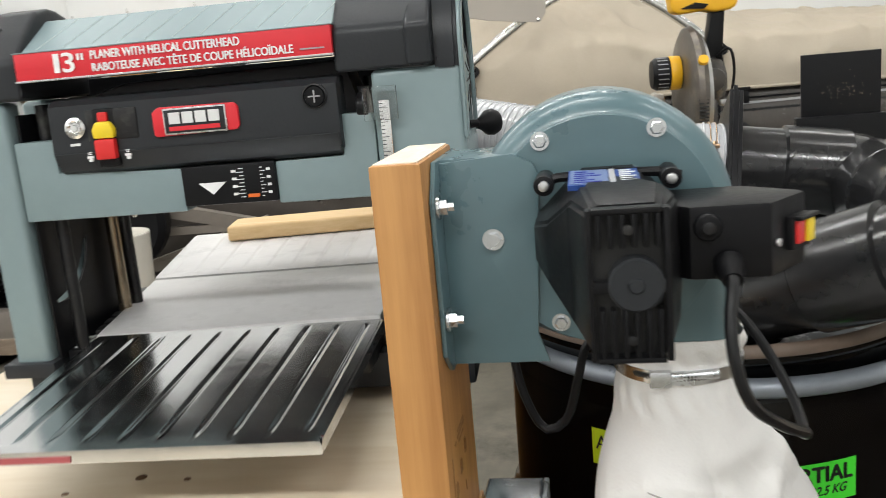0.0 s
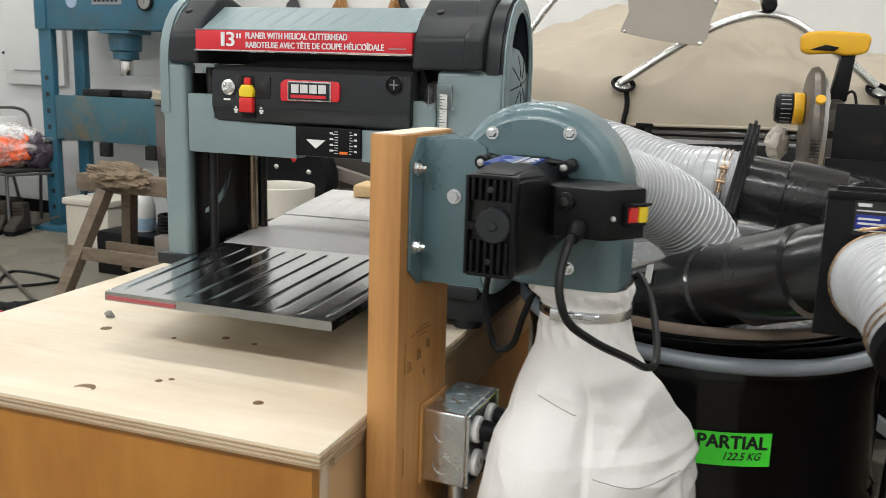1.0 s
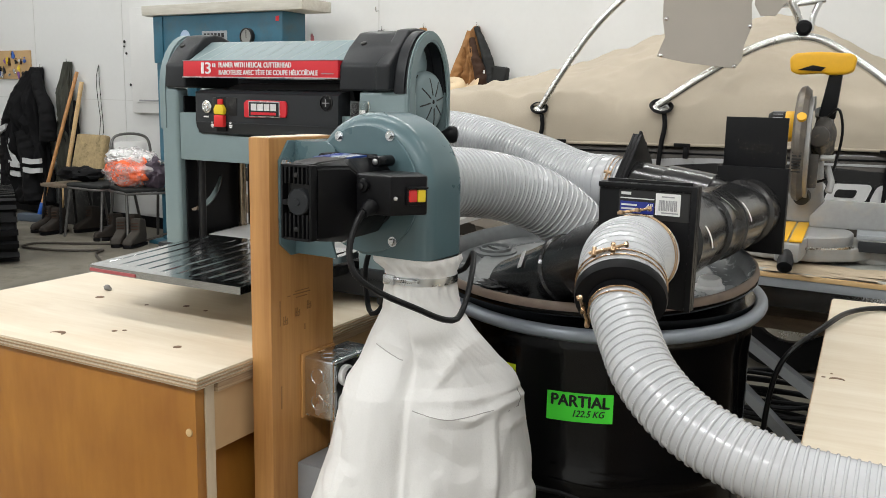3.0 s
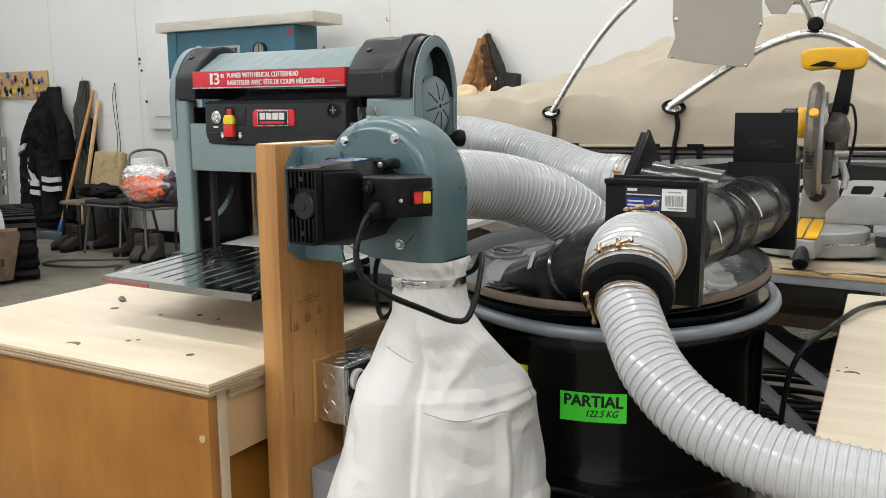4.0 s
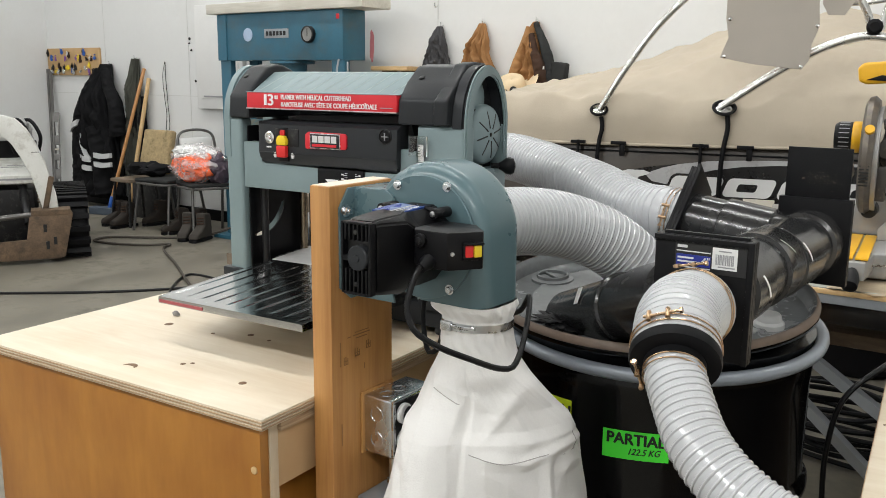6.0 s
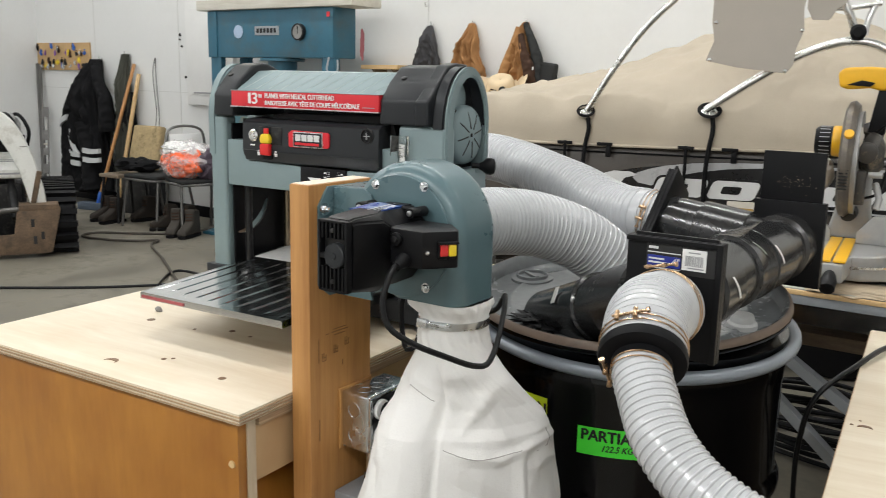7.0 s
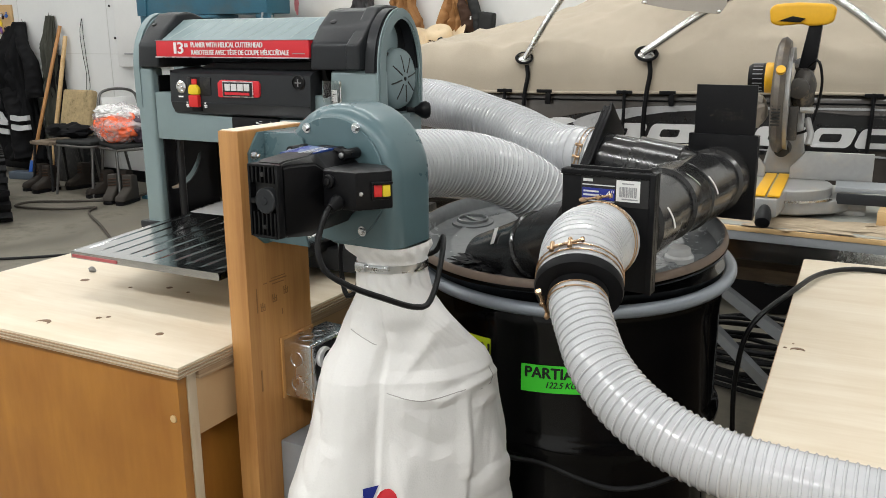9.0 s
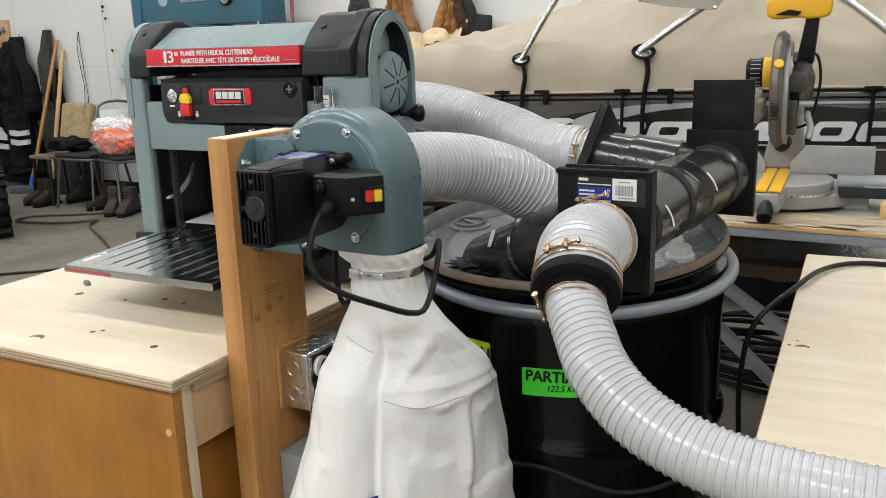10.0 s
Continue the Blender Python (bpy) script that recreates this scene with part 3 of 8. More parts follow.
# lower frame that carries the height scale
bm = prism([(-0.579, 1.060), (-0.579, 1.157), (-0.527, 1.157), (-0.527, 1.117), (-0.372, 1.112), (-0.372, 1.060)], "y", PF + 0.004, PF + 0.035, 0.003)
part("head_frame", bm, GREEN_GREY, planer)
bm = prism([(-0.258, 1.062), (-0.258, 1.112), (-0.175, 1.113), (-0.175, 1.16), (-0.135, 1.16), (-0.135, 1.062)], "y", PF + 0.004, PF + 0.035, 0.003)
part("head_frame", bm, GREEN_GREY, planer)
gauge = part("depth_gauge", box(-0.3725, -0.2575, PF - 0.001, PF + 0.03, 1.066, 1.1135, 0.003), BLACK_PLASTIC, planer, "black depth gauge with white arrow")
part("arrow", prism([(-0.352, 1.093), (-0.318, 1.093), (-0.335, 1.079)], "y", PF - 0.0022, PF - 0.0005), WHITE_INK, gauge, smooth=0)
bm = B()
for k in range(9):
    z = 1.073 + k * 0.0042
    box(-0.299 - (0.006 if k % 2 else 0.003), -0.296, PF - 0.0018, PF - 0.0005, z, z + 0.0009, bm=bm)
    box(-0.276, -0.270 if k % 2 else -0.273, PF - 0.0018, PF - 0.0005, z, z + 0.0009, bm=bm)
for k in range(4):
    box(-0.3105, -0.305, PF - 0.0018, PF - 0.0005, 1.076 + k * 0.009, 1.079 + k * 0.009, bm=bm)
    box(-0.268, -0.2635, PF - 0.0018, PF - 0.0005, 1.076 + k * 0.009, 1.079 + k * 0.009, bm=bm)
part("scale_marks", bm, WHITE_INK, gauge, "fine unreadable scale marks", smooth=0)
part("pointer", box(-0.293, -0.279, PF - 0.003, PF, 1.0725, 1.0765, 0.0005), surface("orange_plastic", (0.8, 0.16, 0.02), 0.4), gauge, "orange pointer")
# cutterhead carriage and its black motor cover
part("carriage", box(-0.55, -0.15, 1.03, 1.16, 1.071, 1.19, 0.006), BLACK_CAST, planer, "dark cutterhead carriage")
part("feed_roller", cyl((-0.52, 1.06, 1.090), (-0.17, 1.06, 1.090), 0.020, 24, 0.002), BLACK_CAST, planer)
prof = [(PF + 0.012, 1.118), (PF - 0.006, 1.126), (PF - 0.010, 1.140), (PF - 0.008, 1.196), (PF + 0.004, 1.203), (PF + 0.05, 1.206), (PF + 0.05, 1.118)]
head = part("motor_cover", prism(prof, "x", -0.522, -0.172, 0.003), DARK_PLASTIC, planer, "black moulded motor cover")
part("cover_skirt", prism([(PF + 0.010, 1.1125), (PF - 0.003, 1.119), (PF - 0.0115, 1.1395), (PF - 0.0095, 1.1405), (PF + 0.012, 1.122)], "x", -0.519, -0.175, 0.0008), DARK_PLASTIC, head)
part("brush_cap_housing", cyl((-0.155, PF + 0.02, 1.165), (-0.139, PF + 0.02, 1.165), 0.018, 20, 0.003), BLACK_PLASTIC, planer)
part("top_shroud", prism([(-0.49, 1.203), (-0.44, 1.217), (-0.17, 1.222), (-0.155, 1.17), (-0.165, 1.12), (-0.49, 1.12)], "y", PF + 0.03, PF + 0.09, 0.004), BLACK_PLASTIC, planer)
lock = part("lock_button", lathe([(0.0125, 0), (0.0125, 0.005), (0.009, 0.0065), (0.006, 0.004), (0.0045, 0.004), (0.003, 0.007)], (-0.488, PF - 0.008, 1.170), (-0.488, PF - 1, 1.170), 24), CHROME, head, "chrome key lock")
part("switch_recess", box(-0.475, -0.412, PF - 0.0105, PF - 0.0065, 1.153, 1.189, 0.002), BLACK_CAST, head)
part("switch_well", box(-0.466, -0.439, PF - 0.0112, PF - 0.0065, 1.122, 1.190, 0.003), BLACK_PLASTIC, head)
part("switch_paddle", box(-0.4645, -0.4395, PF - 0.020, PF - 0.009, 1.131, 1.155, 0.0035), RED_PLASTIC, head, "red paddle of the power switch")
part("switch_key", prism([(-0.4645, 1.1555), (-0.4395, 1.1555), (-0.4385, 1.166), (-0.4435, 1.175), (-0.4605, 1.175), (-0.4655, 1.166)], "y", PF - 0.019, PF - 0.009, 0.003), YELLOW_PLASTIC, head, "yellow safety key")
part("switch_tab", box(-0.458, -0.446, PF - 0.015, PF - 0.008, 1.175, 1.186, 0.002), RED_PLASTIC, head)
for x, w, z in ((-0.4755, 0.0022, 1.139), (-0.4755, 0.0038, 1.1345), (-0.4755, 0.0022, 1.131), (-0.4285, 0.0022, 1.131), (-0.4285, 0.0038, 1.1345), (-0.4285, 0.0022, 1.139), (-0.492, 0.006, 1.1505)):
    part("switch_mark", box(x - w, x + w, PF - 0.0112, PF - 0.008, z - 0.0015, z + 0.0015), WHITE_INK, head, "small white mark", smooth=0)
badge = part("badge", prism([(-0.392, 1.1535), (-0.389, 1.1515), (-0.292, 1.1535), (-0.2885, 1.1575), (-0.2885, 1.180), (-0.293, 1.1845), (-0.384, 1.1855), (-0.392, 1.180)], "y", PF - 0.0135, PF - 0.007, 0.002), RED, head, "red badge with a silver framed plate and plain light bars")
part("badge_frame", box(-0.378, -0.302, PF - 0.0155, PF - 0.0125, 1.1530, 1.1835, 0.0012), SILVER, badge)
part("badge_plate", box(-0.376, -0.304, PF - 0.0165, PF - 0.0145, 1.1550, 1.1815, 0.0008), DARK_PLASTIC, badge)
for k in range(4):
    part("badge_bar", box(-0.370 + k * 0.0158, -0.357 + k * 0.0158, PF - 0.0176, PF - 0.016, 1.1655, 1.1785), DECAL_WHITE, badge, smooth=0)
part("badge_stripe", box(-0.371, -0.310, PF - 0.0174, PF - 0.016, 1.1575, 1.1625), RED, badge, smooth=0)
cap = part("brush_cap", lathe([(0.0145, 0), (0.0145, 0.003), (0.0128, 0.004), (0.0122, 0.001)], (-0.198, PF - 0.008, 1.183), (-0.198, PF - 1, 1.183), 28, cap=False), BLACK_CAST, head, "dark ring round the brush cap")
part("cap_slot", lathe([(0.0122, 0), (0.011, 0.003), (0.002, 0.0035)], (-0.198, PF - 0.008, 1.183), (-0.198, PF - 1, 1.183), 24), BLACK_PLASTIC, cap)
bm = box(-0.205, -0.191, PF - 0.0128, PF - 0.011, 1.1822, 1.1838)
box(-0.1988, -0.1972, PF - 0.0128, PF - 0.011, 1.176, 1.190, bm=bm)
part("cap_cross", bm, GREY_INK, cap)
# top: end caps, ribbed lid and red band
YC = 1.0605
capprof = [(PB + 0.002, 1.2065), (PB + 0.002, 1.27), (PB - 0.02, 1.306), (PB - 0.05, 1.316), (1.070, 1.318), (1.040, 1.313), (1.005, 1.285), (PF - 0.006, 1.252), (PF - 0.008, 1.2065)]
lcap = part("left_end_cap", prism(capprof, "x", PLX0 + 0.0205, -0.5505, 0.007, 3), DARK_PLASTIC, planer, "charcoal moulded end cap")
rcap = part("right_end_cap", prism(capprof, "x", -0.172, -0.0600, 0.007, 3), DARK_PLASTIC, planer, "charcoal moulded end cap")
part("cap_buttress", prism([(PF - 0.014, 1.2075), (PF - 0.014, 1.252), (PF + 0.0, 1.262), (1.04, 1.3175), (1.07, 1.322), (1.11, 1.320), (1.11, 1.2075)], "x", -0.090, -0.0605, 0.006, 3), DARK_PLASTIC, rcap)
for cx, host in ((-0.59, lcap), (-0.142, rcap)):
    part("cap_screw", cyl((cx, 1.014, 1.290), (cx, 1.012, 1.2935), 0.006, 16, 0.001), BLACK_CAST, host)
lidprof = [(PB - 0.004, 1.2295), (PB - 0.004, 1.262), (PB - 0.025, 1.293), (1.10, 1.303), (1.055, 1.301), (0.990, 1.262), (0.985, 1.2595), (1.0, 1.24), (1.0, 1.2295)]
lid = part("ribbed_lid", prism(lidprof, "x", -0.550, -0.1725, 0.002), GREEN_GREY, planer, "grey-green lid with slanting ribs")
bm = B()
for k in range(11):
    x = -0.532 + k * 0.0338
    tube([Vector((x, 0.9935, 1.2641)), Vector((x + 0.027, 1.053, 1.2998))], 0.0006, 6, bm)
# ribs coloured paler than the lid to paint in their highlights
part("lid_rib", bm, surface("rib_highlight_enamel", (0.42, 0.47, 0.47), 0.4), lid)
band = part("label_band", prism([(PF - 0.0105, 1.2285), (PF - 0.0095, 1.2600), (PF + 0.012, 1.2610), (PF + 0.012, 1.2275)], "x", -0.5505, -0.1715, 0.0012), RED, planer, "red label band with white lettering")
part("band_trim", box(-0.552, -0.170, PF - 0.0118, PF - 0.004, 1.2265, 1.2290, 0.0006), SILVER, band)
part("band_trim", box(-0.552, -0.170, PF - 0.0105, PF + 0.004, 1.2598, 1.2612, 0.0004), GREEN_GREY, band)
YB = PF - 0.0112
lettering("1", 0.031, WHITE_INK, band, face_y(-0.4975, YB, 1.2442), width=0.0062, bold=0.0004)
lettering("3", 0.031, WHITE_INK, band, face_y(-0.4830, YB, 1.2442), width=0.0140, bold=0.0006)
for x in (-0.4705, -0.4655):
    part("inch_mark", box(x - 0.0015, x + 0.0015, YB - 0.0006, YB + 0.0004, 1.2470, 1.2545), WHITE_INK, band, smooth=0)
lettering("PLANER WITH HELICAL CUTTERHEAD", 0.0135, WHITE_INK, band, face_y(-0.366, YB, 1.2510), width=0.178, bold=0.0003)
lettering("RABOTEUSE AVEC TÊTE DE COUPE HÉLICOÏDALE", 0.0130, WHITE_INK, band, face_y(-0.3355, YB, 1.2368), width=0.239, bold=0.0003)
part("model_bar", box(-0.208, -0.180, YB - 0.0006, YB + 0.0004, 1.2350, 1.2366), GREY_INK, band, "small unreadable mark", smooth=0)
# right side: rounded hoop, fan-shaped pulley cover, crank
def hoop(name, x0, x1, host, mat_=GREEN_GREY, lo=1.12):
    outer = [(PF - 0.002, lo)] + [(PF - 0.002, 1.206)] + [(YC - (YC - PF + 0.002) * math.cos(a), 1.206 + 0.110 * math.sin(a)) for a in np.linspace(0.12, math.pi - 0.12, 16)] + [(PB + 0.001, 1.206), (PB + 0.001, lo)]
    inner = [(YC + 0.006 + (y - YC) * 0.76, lo + (z - lo) * 0.90) for y, z in outer]
    bm = B()
    va = [[bm.verts.new((x, y, z)) for y, z in ring] for ring in (outer, inner) for x in (x0, x1)]
    o0, o1, i0, i1 = va
    for k in range(len(outer) - 1):
        bm.faces.new((o0[k], o0[k + 1], o1[k + 1], o1[k])), bm.faces.new((i0[k], i1[k], i1[k + 1], i0[k + 1]))
        bm.faces.new((o0[k], i0[k], i0[k + 1], o0[k + 1])), bm.faces.new((o1[k], o1[k + 1], i1[k + 1], i1[k]))
    for k in (0, -1):
        bm.faces.new((o0[k], o1[k], i1[k], i0[k]))
    bmesh.ops.recalc_face_normals(bm, faces=bm.faces)
    bmesh.ops.bevel(bm, geom=[e for e in bm.edges if e.calc_face_angle(0) > 0.8], offset=0.004, segments=2, affect="EDGES")
    return part(name, bm, mat_, host)
hoop("cap_shell", -0.0595, -0.0330, rcap, DARK_PLASTIC, 1.2065)
hoop("side_hoop", -0.0325, PLX1 + 0.003, planer)
hoop("left_hoop", PLX0 - 0.004, PLX0 + 0.020, planer)
part("side_recess", box(-0.085, -0.0605, PF + 0.036, PB - 0.004, 1.10, 1.20, 0.002), BLACK_PLASTIC, planer, "dark recess behind the pulley cover")
part("rear_rib", box(-0.0600, -0.0335, PB - 0.010, PB, 1.1185, 1.2065, 0.002), GREEN_GREY, planer)
part("upper_shield", box(-0.5805, -0.1345, 1.162, 1.170, 1.072, 1.229, 0.001), BLACK_PLASTIC, planer)
part("side_skirt", box(-0.070, PLX1 + 0.001, PF + 0.003, PB - 0.001, 0.874, 1.118, 0.006), GREEN_GREY, planer)
fan = part("pulley_cover", lathe([(0.056, 0), (0.056, 0.014), (0.053, 0.021), (0.046, 0.0255), (0.030, 0.0285), (0.010, 0.030)], (-0.0595, 1.076, 1.189), (1, 1.076, 1.185), 40), GREEN_GREY, planer, "round grey-green pulley cover with radial slots")
bm = B()
for k in range(8):
    a = 2 * math.pi * k / 8 + 0.2
    c, s = math.cos(a), math.sin(a)
    tube([Vector((-0.0298, 1.076 + c * 0.012, 1.189 + s * 0.012)), Vector((-0.0318, 1.076 + c * 0.032, 1.189 + s * 0.032)), Vector((-0.0342, 1.076 + c * 0.044, 1.189 + s * 0.044))], 0.0016, 6, bm)
part("cover_slot", bm, BLACK_INK, fan)
part("cover_hub", cyl((-0.033, 1.076, 1.189), (-0.0285, 1.076, 1.189), 0.004, 12, 0.001), BLACK_PLASTIC, fan)
part("upper_pulley_cover", lathe([(0.036, 0), (0.036, 0.003), (0.030, 0.006), (0.010, 0.007)], (-0.0595, 1.060, 1.256), (1, 1.060, 1.256), 28), GREEN_GREY, planer)
part("belt_arm", box(-0.0595, -0.045, 1.022, 1.048, 1.205, 1.238, 0.004), BLACK_PLASTIC, planer)
crank = part("crank", tube([Vector((-0.036, 1.092, 1.130)), Vector((-0.030, 1.098, 1.130)), Vector((-0.024, 1.104, 1.129))], 0.0050, 12), BLACK_PLASTIC, planer)
part("crank_knob", lathe([(0.006, 0), (0.009, 0.006), (0.0155, 0.014), (0.017, 0.022), (0.014, 0.029), (0.006, 0.032)], (-0.026, 1.102, 1.129), (0.9, 1.75, 1.129), 24), BLACK_PLASTIC, crank, "black crank knob")
# depth rule in its clear window
part("depth_rule", box(-0.126, -0.114, PF - 0.006, PF - 0.001, 1.075, 1.172, 0.0008), ALU, planer, "white depth rule with fine marks")
bm = B()
for k in range(22):
    z = 1.08 + k * 0.0042
    box(-0.1255, -0.1255 + (0.008 if k % 4 == 0 else 0.004), PF - 0.0068, PF - 0.0058, z, z + 0.0007, bm=bm)
part("rule_marks", bm, BLACK_INK, planer, smooth=0)
part("rule_window", box(-0.143, -0.104, PF - 0.0135, PF - 0.0075, 1.150, 1.188, 0.002), CLEAR, planer, "clear plastic window")
# guide posts
GREASY = surface("greasy_steel", (0.30, 0.24, 0.17), 0.25, metal=0.9, var=0.3, scale=12, bump=0.05, dirt=(0.02, 0.018, 0.015), dirt_amt=0.8, dirt_scale=9)
for x, y, mat_ in ((-0.557, 1.148, GREASY), (-0.553, 1.176, BLACK_CAST), (-0.150, 1.068, BLACK_CAST), (-0.150, 1.15, BLACK_CAST)):
    part("guide_post", cyl((x, y, 0.875), (x, y, 1.2), 0.009, 20), mat_, planer, "dark greasy guide post")
part("lead_screw", cyl((-0.556, 1.022, 0.886), (-0.556, 1.022, 1.2), 0.008, 16), BLACK_CAST, planer)
bm = B()
loops = [[(PF + 0.012, 0.874), (1.170, 0.874), (1.170, 1.19), (PF + 0.012, 1.19)], [(1.022 + 0.080 * math.cos(a), 1.030 + 0.080 * math.sin(a)) for a in np.linspace(-1.75, -0.12, 12)] + [(0.996 + 0.105 * math.cos(a), 1.060 + 0.105 * math.sin(a)) for a in np.linspace(-0.42, -1.48, 10)]]
for loop in loops:
    vs = [bm.verts.new((-0.572, y, z)) for y, z in loop]
    for a, c in zip(vs, vs[1:] + vs[:1]):
        bm.edges.new((a, c))
bmesh.ops.triangle_fill(bm, use_beauty=True, edges=bm.edges[:], normal=(1, 0, 0))
side = bmesh.ops.extrude_face_region(bm, geom=bm.faces[:])["geom"]
bmesh.ops.translate(bm, verts=[g for g in side if isinstance(g, bmesh.types.BMVert)], vec=(-0.003, 0, 0))
part("inner_shield", bm, BLACK_PLASTIC, planer, "black inner wall with a crescent opening", smooth=0)
# bed and the two extension tables
part("bed", prism([(-0.530, 1.010), (-0.162, 1.036), (-0.178, 1.336), (-0.588, 1.312)], "z", 0.874, 0.9045, 0.002), TABLE_STEEL, planer, "worn bright steel bed")
for x, tilt in ((-0.563, 11), (-0.158, 4)):
    bm = B()
    for k in range(7):
        box(-0.008, 0.008, -0.12 + k * 0.035, -0.095 + k * 0.035, 0.8868, 0.903, 0.002, bm=bm, m=pose(x, 1.16, 0, 0, 0, tilt))
    part("bed_guide", bm, BLACK_CAST, planer)


def ribbed_tray(name, fl, fr, rl, rr, label, mat):
    """A folded sheet-steel extension with pressed grooves along its length, from its four corners."""
    fl, fr, rl, rr = Vector(fl), Vector(fr), Vector(rl), Vector(rr)
    nx, ny = 240, 40
    bm = B()
    grid = []
    for j in range(ny + 1):
        v = j / ny
        row = []
        for i in range(nx + 1):
            u = i / nx
            p = fl.lerp(fr, u).lerp(rl.lerp(rr, u), v)
            k = (u * 10.0) % 1.0
            inside = 0.06 < v < 0.955 and 0.04 < u < 0.97
            groove = math.exp(-(max(0.0, abs(k - 0.5) - 0.035) / 0.045) ** 2) * 0.0016 * min(1, (v - 0.06) / 0.05, (0.955 - v) / 0.03) if inside else 0
            row.append(bm.verts.new((p.x, p.y, p.z - groove)))
        grid.append(row)
    for a, c in zip(grid, grid[1:]):
        for i in range(nx):
            bm.faces.new((a[i], a[i + 1], c[i + 1], c[i]))
    rim = [e for e in bm.edges if e.is_boundary]
    geo = bmesh.ops.extrude_edge_only(bm, edges=rim)["geom"]
    lower = [g for g in geo if isinstance(g, bmesh.types.BMVert)]
    for v in lower:
        v.co.z -= 0.0125
    bmesh.ops.bevel(bm, geom=rim, offset=0.0038, segments=3, affect="EDGES")
    return part(name, bm, mat, planer, label, smooth=50)


tray = ribbed_tray("infeed_table", (-0.497, 0.678, 0.896), (-0.150, 0.678, 0.897), (-0.524, 1.004, 0.905), (-0.154, 1.016, 0.905), "polished steel infeed extension with pressed grooves", STEEL)
ribbed_tray("outfeed_table", (-0.590, 1.318, 0.906), (-0.180, 1.340, 0.906), (-0.668, 1.69, 0.908), (-0.200, 1.72, 0.908), "bright steel outfeed extension with pressed grooves", TABLE_STEEL)
# red strip painted in place of a reflection in the polished edge
part("edge_red_reflection", box(0.004, 0.115, -0.0014, -0.0002, 0.8885, 0.8940, m=pose(-0.497, 0.678, -0.003, 0, 0, 0)), surface("painted_red_reflection", (0.42, 0.10, 0.11), 0.45, metal=0.3), tray, "red reflection painted as a strip on the front edge")
for x in (-0.47, -0.17):
    part("table_arm", box(x - 0.012, x + 0.012, 0.93, 1.03, 0.865, 0.8835, 0.003), BLACK_CAST, planer)
    part("table_arm", box(x - 0.012, x + 0.012, 1.335, 1.43, 0.865, 0.8835, 0.003), BLACK_CAST, planer)
random.seed(5)
bm = B()
for _ in range(150):
    x, y = random.uniform(-0.57, -0.535), random.uniform(1.02, 1.29)
    a, l = random.uniform(0, 3.1), random.uniform(0.002, 0.006)
    box(-l, l, -0.001, 0.001, 0, 0.0012, bm=bm, m=SET @ pose(x, y, 0.8868, random.uniform(-20, 20), 0, math.degrees(a)))
tagged(part("wood_chips", bm, PAPER, None, smooth=0), "scattered pale wood chips on a black ledge", "wood chips", kind="stuff")
solid("offcut_board", box(-0.17, 0.17, -0.05, 0.05, 0.909, 0.938, 0.006, 3, m=SET @ pose(-0.40, 1.66, 0, 0, 0, 8)), PINE, "short pine offcut lying across the outfeed table", "board")
part("dust_hood", box(-0.50, -0.20, 1.16, 1.34, 1.06, 1.16, 0.012, 3), BLACK_PLASTIC, planer, "black dust hood at the rear")
part("dust_port", cyl((-0.36, 1.34, 1.105), (-0.36, 1.45, 1.105), 0.052, 28, 0.004), BLACK_PLASTIC, planer)

# ---------------------------------------------------------------- dust blower on the plank
FY, BKY, VX, VZ = 0.705, 0.812, 0.105, 1.070     # front face, back face, centre
blower = thing("dust_blower", VX, 0.77, 1.07, label="blue-green dust blower with a black motor, bolted to a plank", category="blower")
# volute with rounded shoulders: a half round that runs straight down into the outlet
def volute(inset):
    r = 0.1 + 0.002 - inset
    pts = [(VX + r * math.cos(a), VZ + 0.004 + r * math.sin(a)) for a in np.linspace(0, math.pi, 25)]
    pts += [(VX - r, VZ - 0.03), (VX - r * 0.80, VZ - 0.072 + inset), (VX - 0.03, VZ - 0.092 + inset), (VX - 0.022 + inset, 0.978 + inset * 0), (VX + r, 0.978)]
    return pts
bm = B()
layers = []
edge = [(0.026 * (1 - math.cos(a)), 0.026 * (1 - math.sin(a))) for a in np.linspace(0.12, math.pi / 2, 9)]
for y, ins in [(FY + d, i) for d, i in edge] + [(BKY - d, i) for d, i in edge[::-1]]:
    layers.append([bm.verts.new((x, y, z)) for x, z in volute(ins)])
n = len(layers[0])
for a, c in zip(layers, layers[1:]):
    for i in range(n):
        bm.faces.new((a[i], a[(i + 1) % n], c[(i + 1) % n], c[i]))
bm.faces.new(layers[0]), bm.faces.new(layers[-1][::-1])
part("volute", bm, BLOWER, blower, "rounded blue-green fan housing", smooth=50)
part("cover_plate", lathe([(0.0885, 0), (0.0885, 0.0022), (0.0877, 0.0030), (0.02, 0.0030)], (VX, FY - 0.0005, VZ), (VX, -1, VZ), 56), BLOWER, blower, "round blue-green cover plate")
for bx, bz in ((0.062, 1.1415), (0.148, 1.1455), (0.154, 1.0015), (0.070, 0.999)):
    bolt = part("bolt", lathe([(0.0072, 0), (0.0072, 0.0012), (0.0072, 0.0013)], (bx, FY - 0.0035, bz), (bx, -1, bz), 18), ZINC, blower)
    part("bolt_head", lathe([(0.0052, 0.0012), (0.0052, 0.0045), (0.0042, 0.0055)], (bx, FY - 0.0035, bz), (bx, -1, bz), 6), ZINC, bolt)
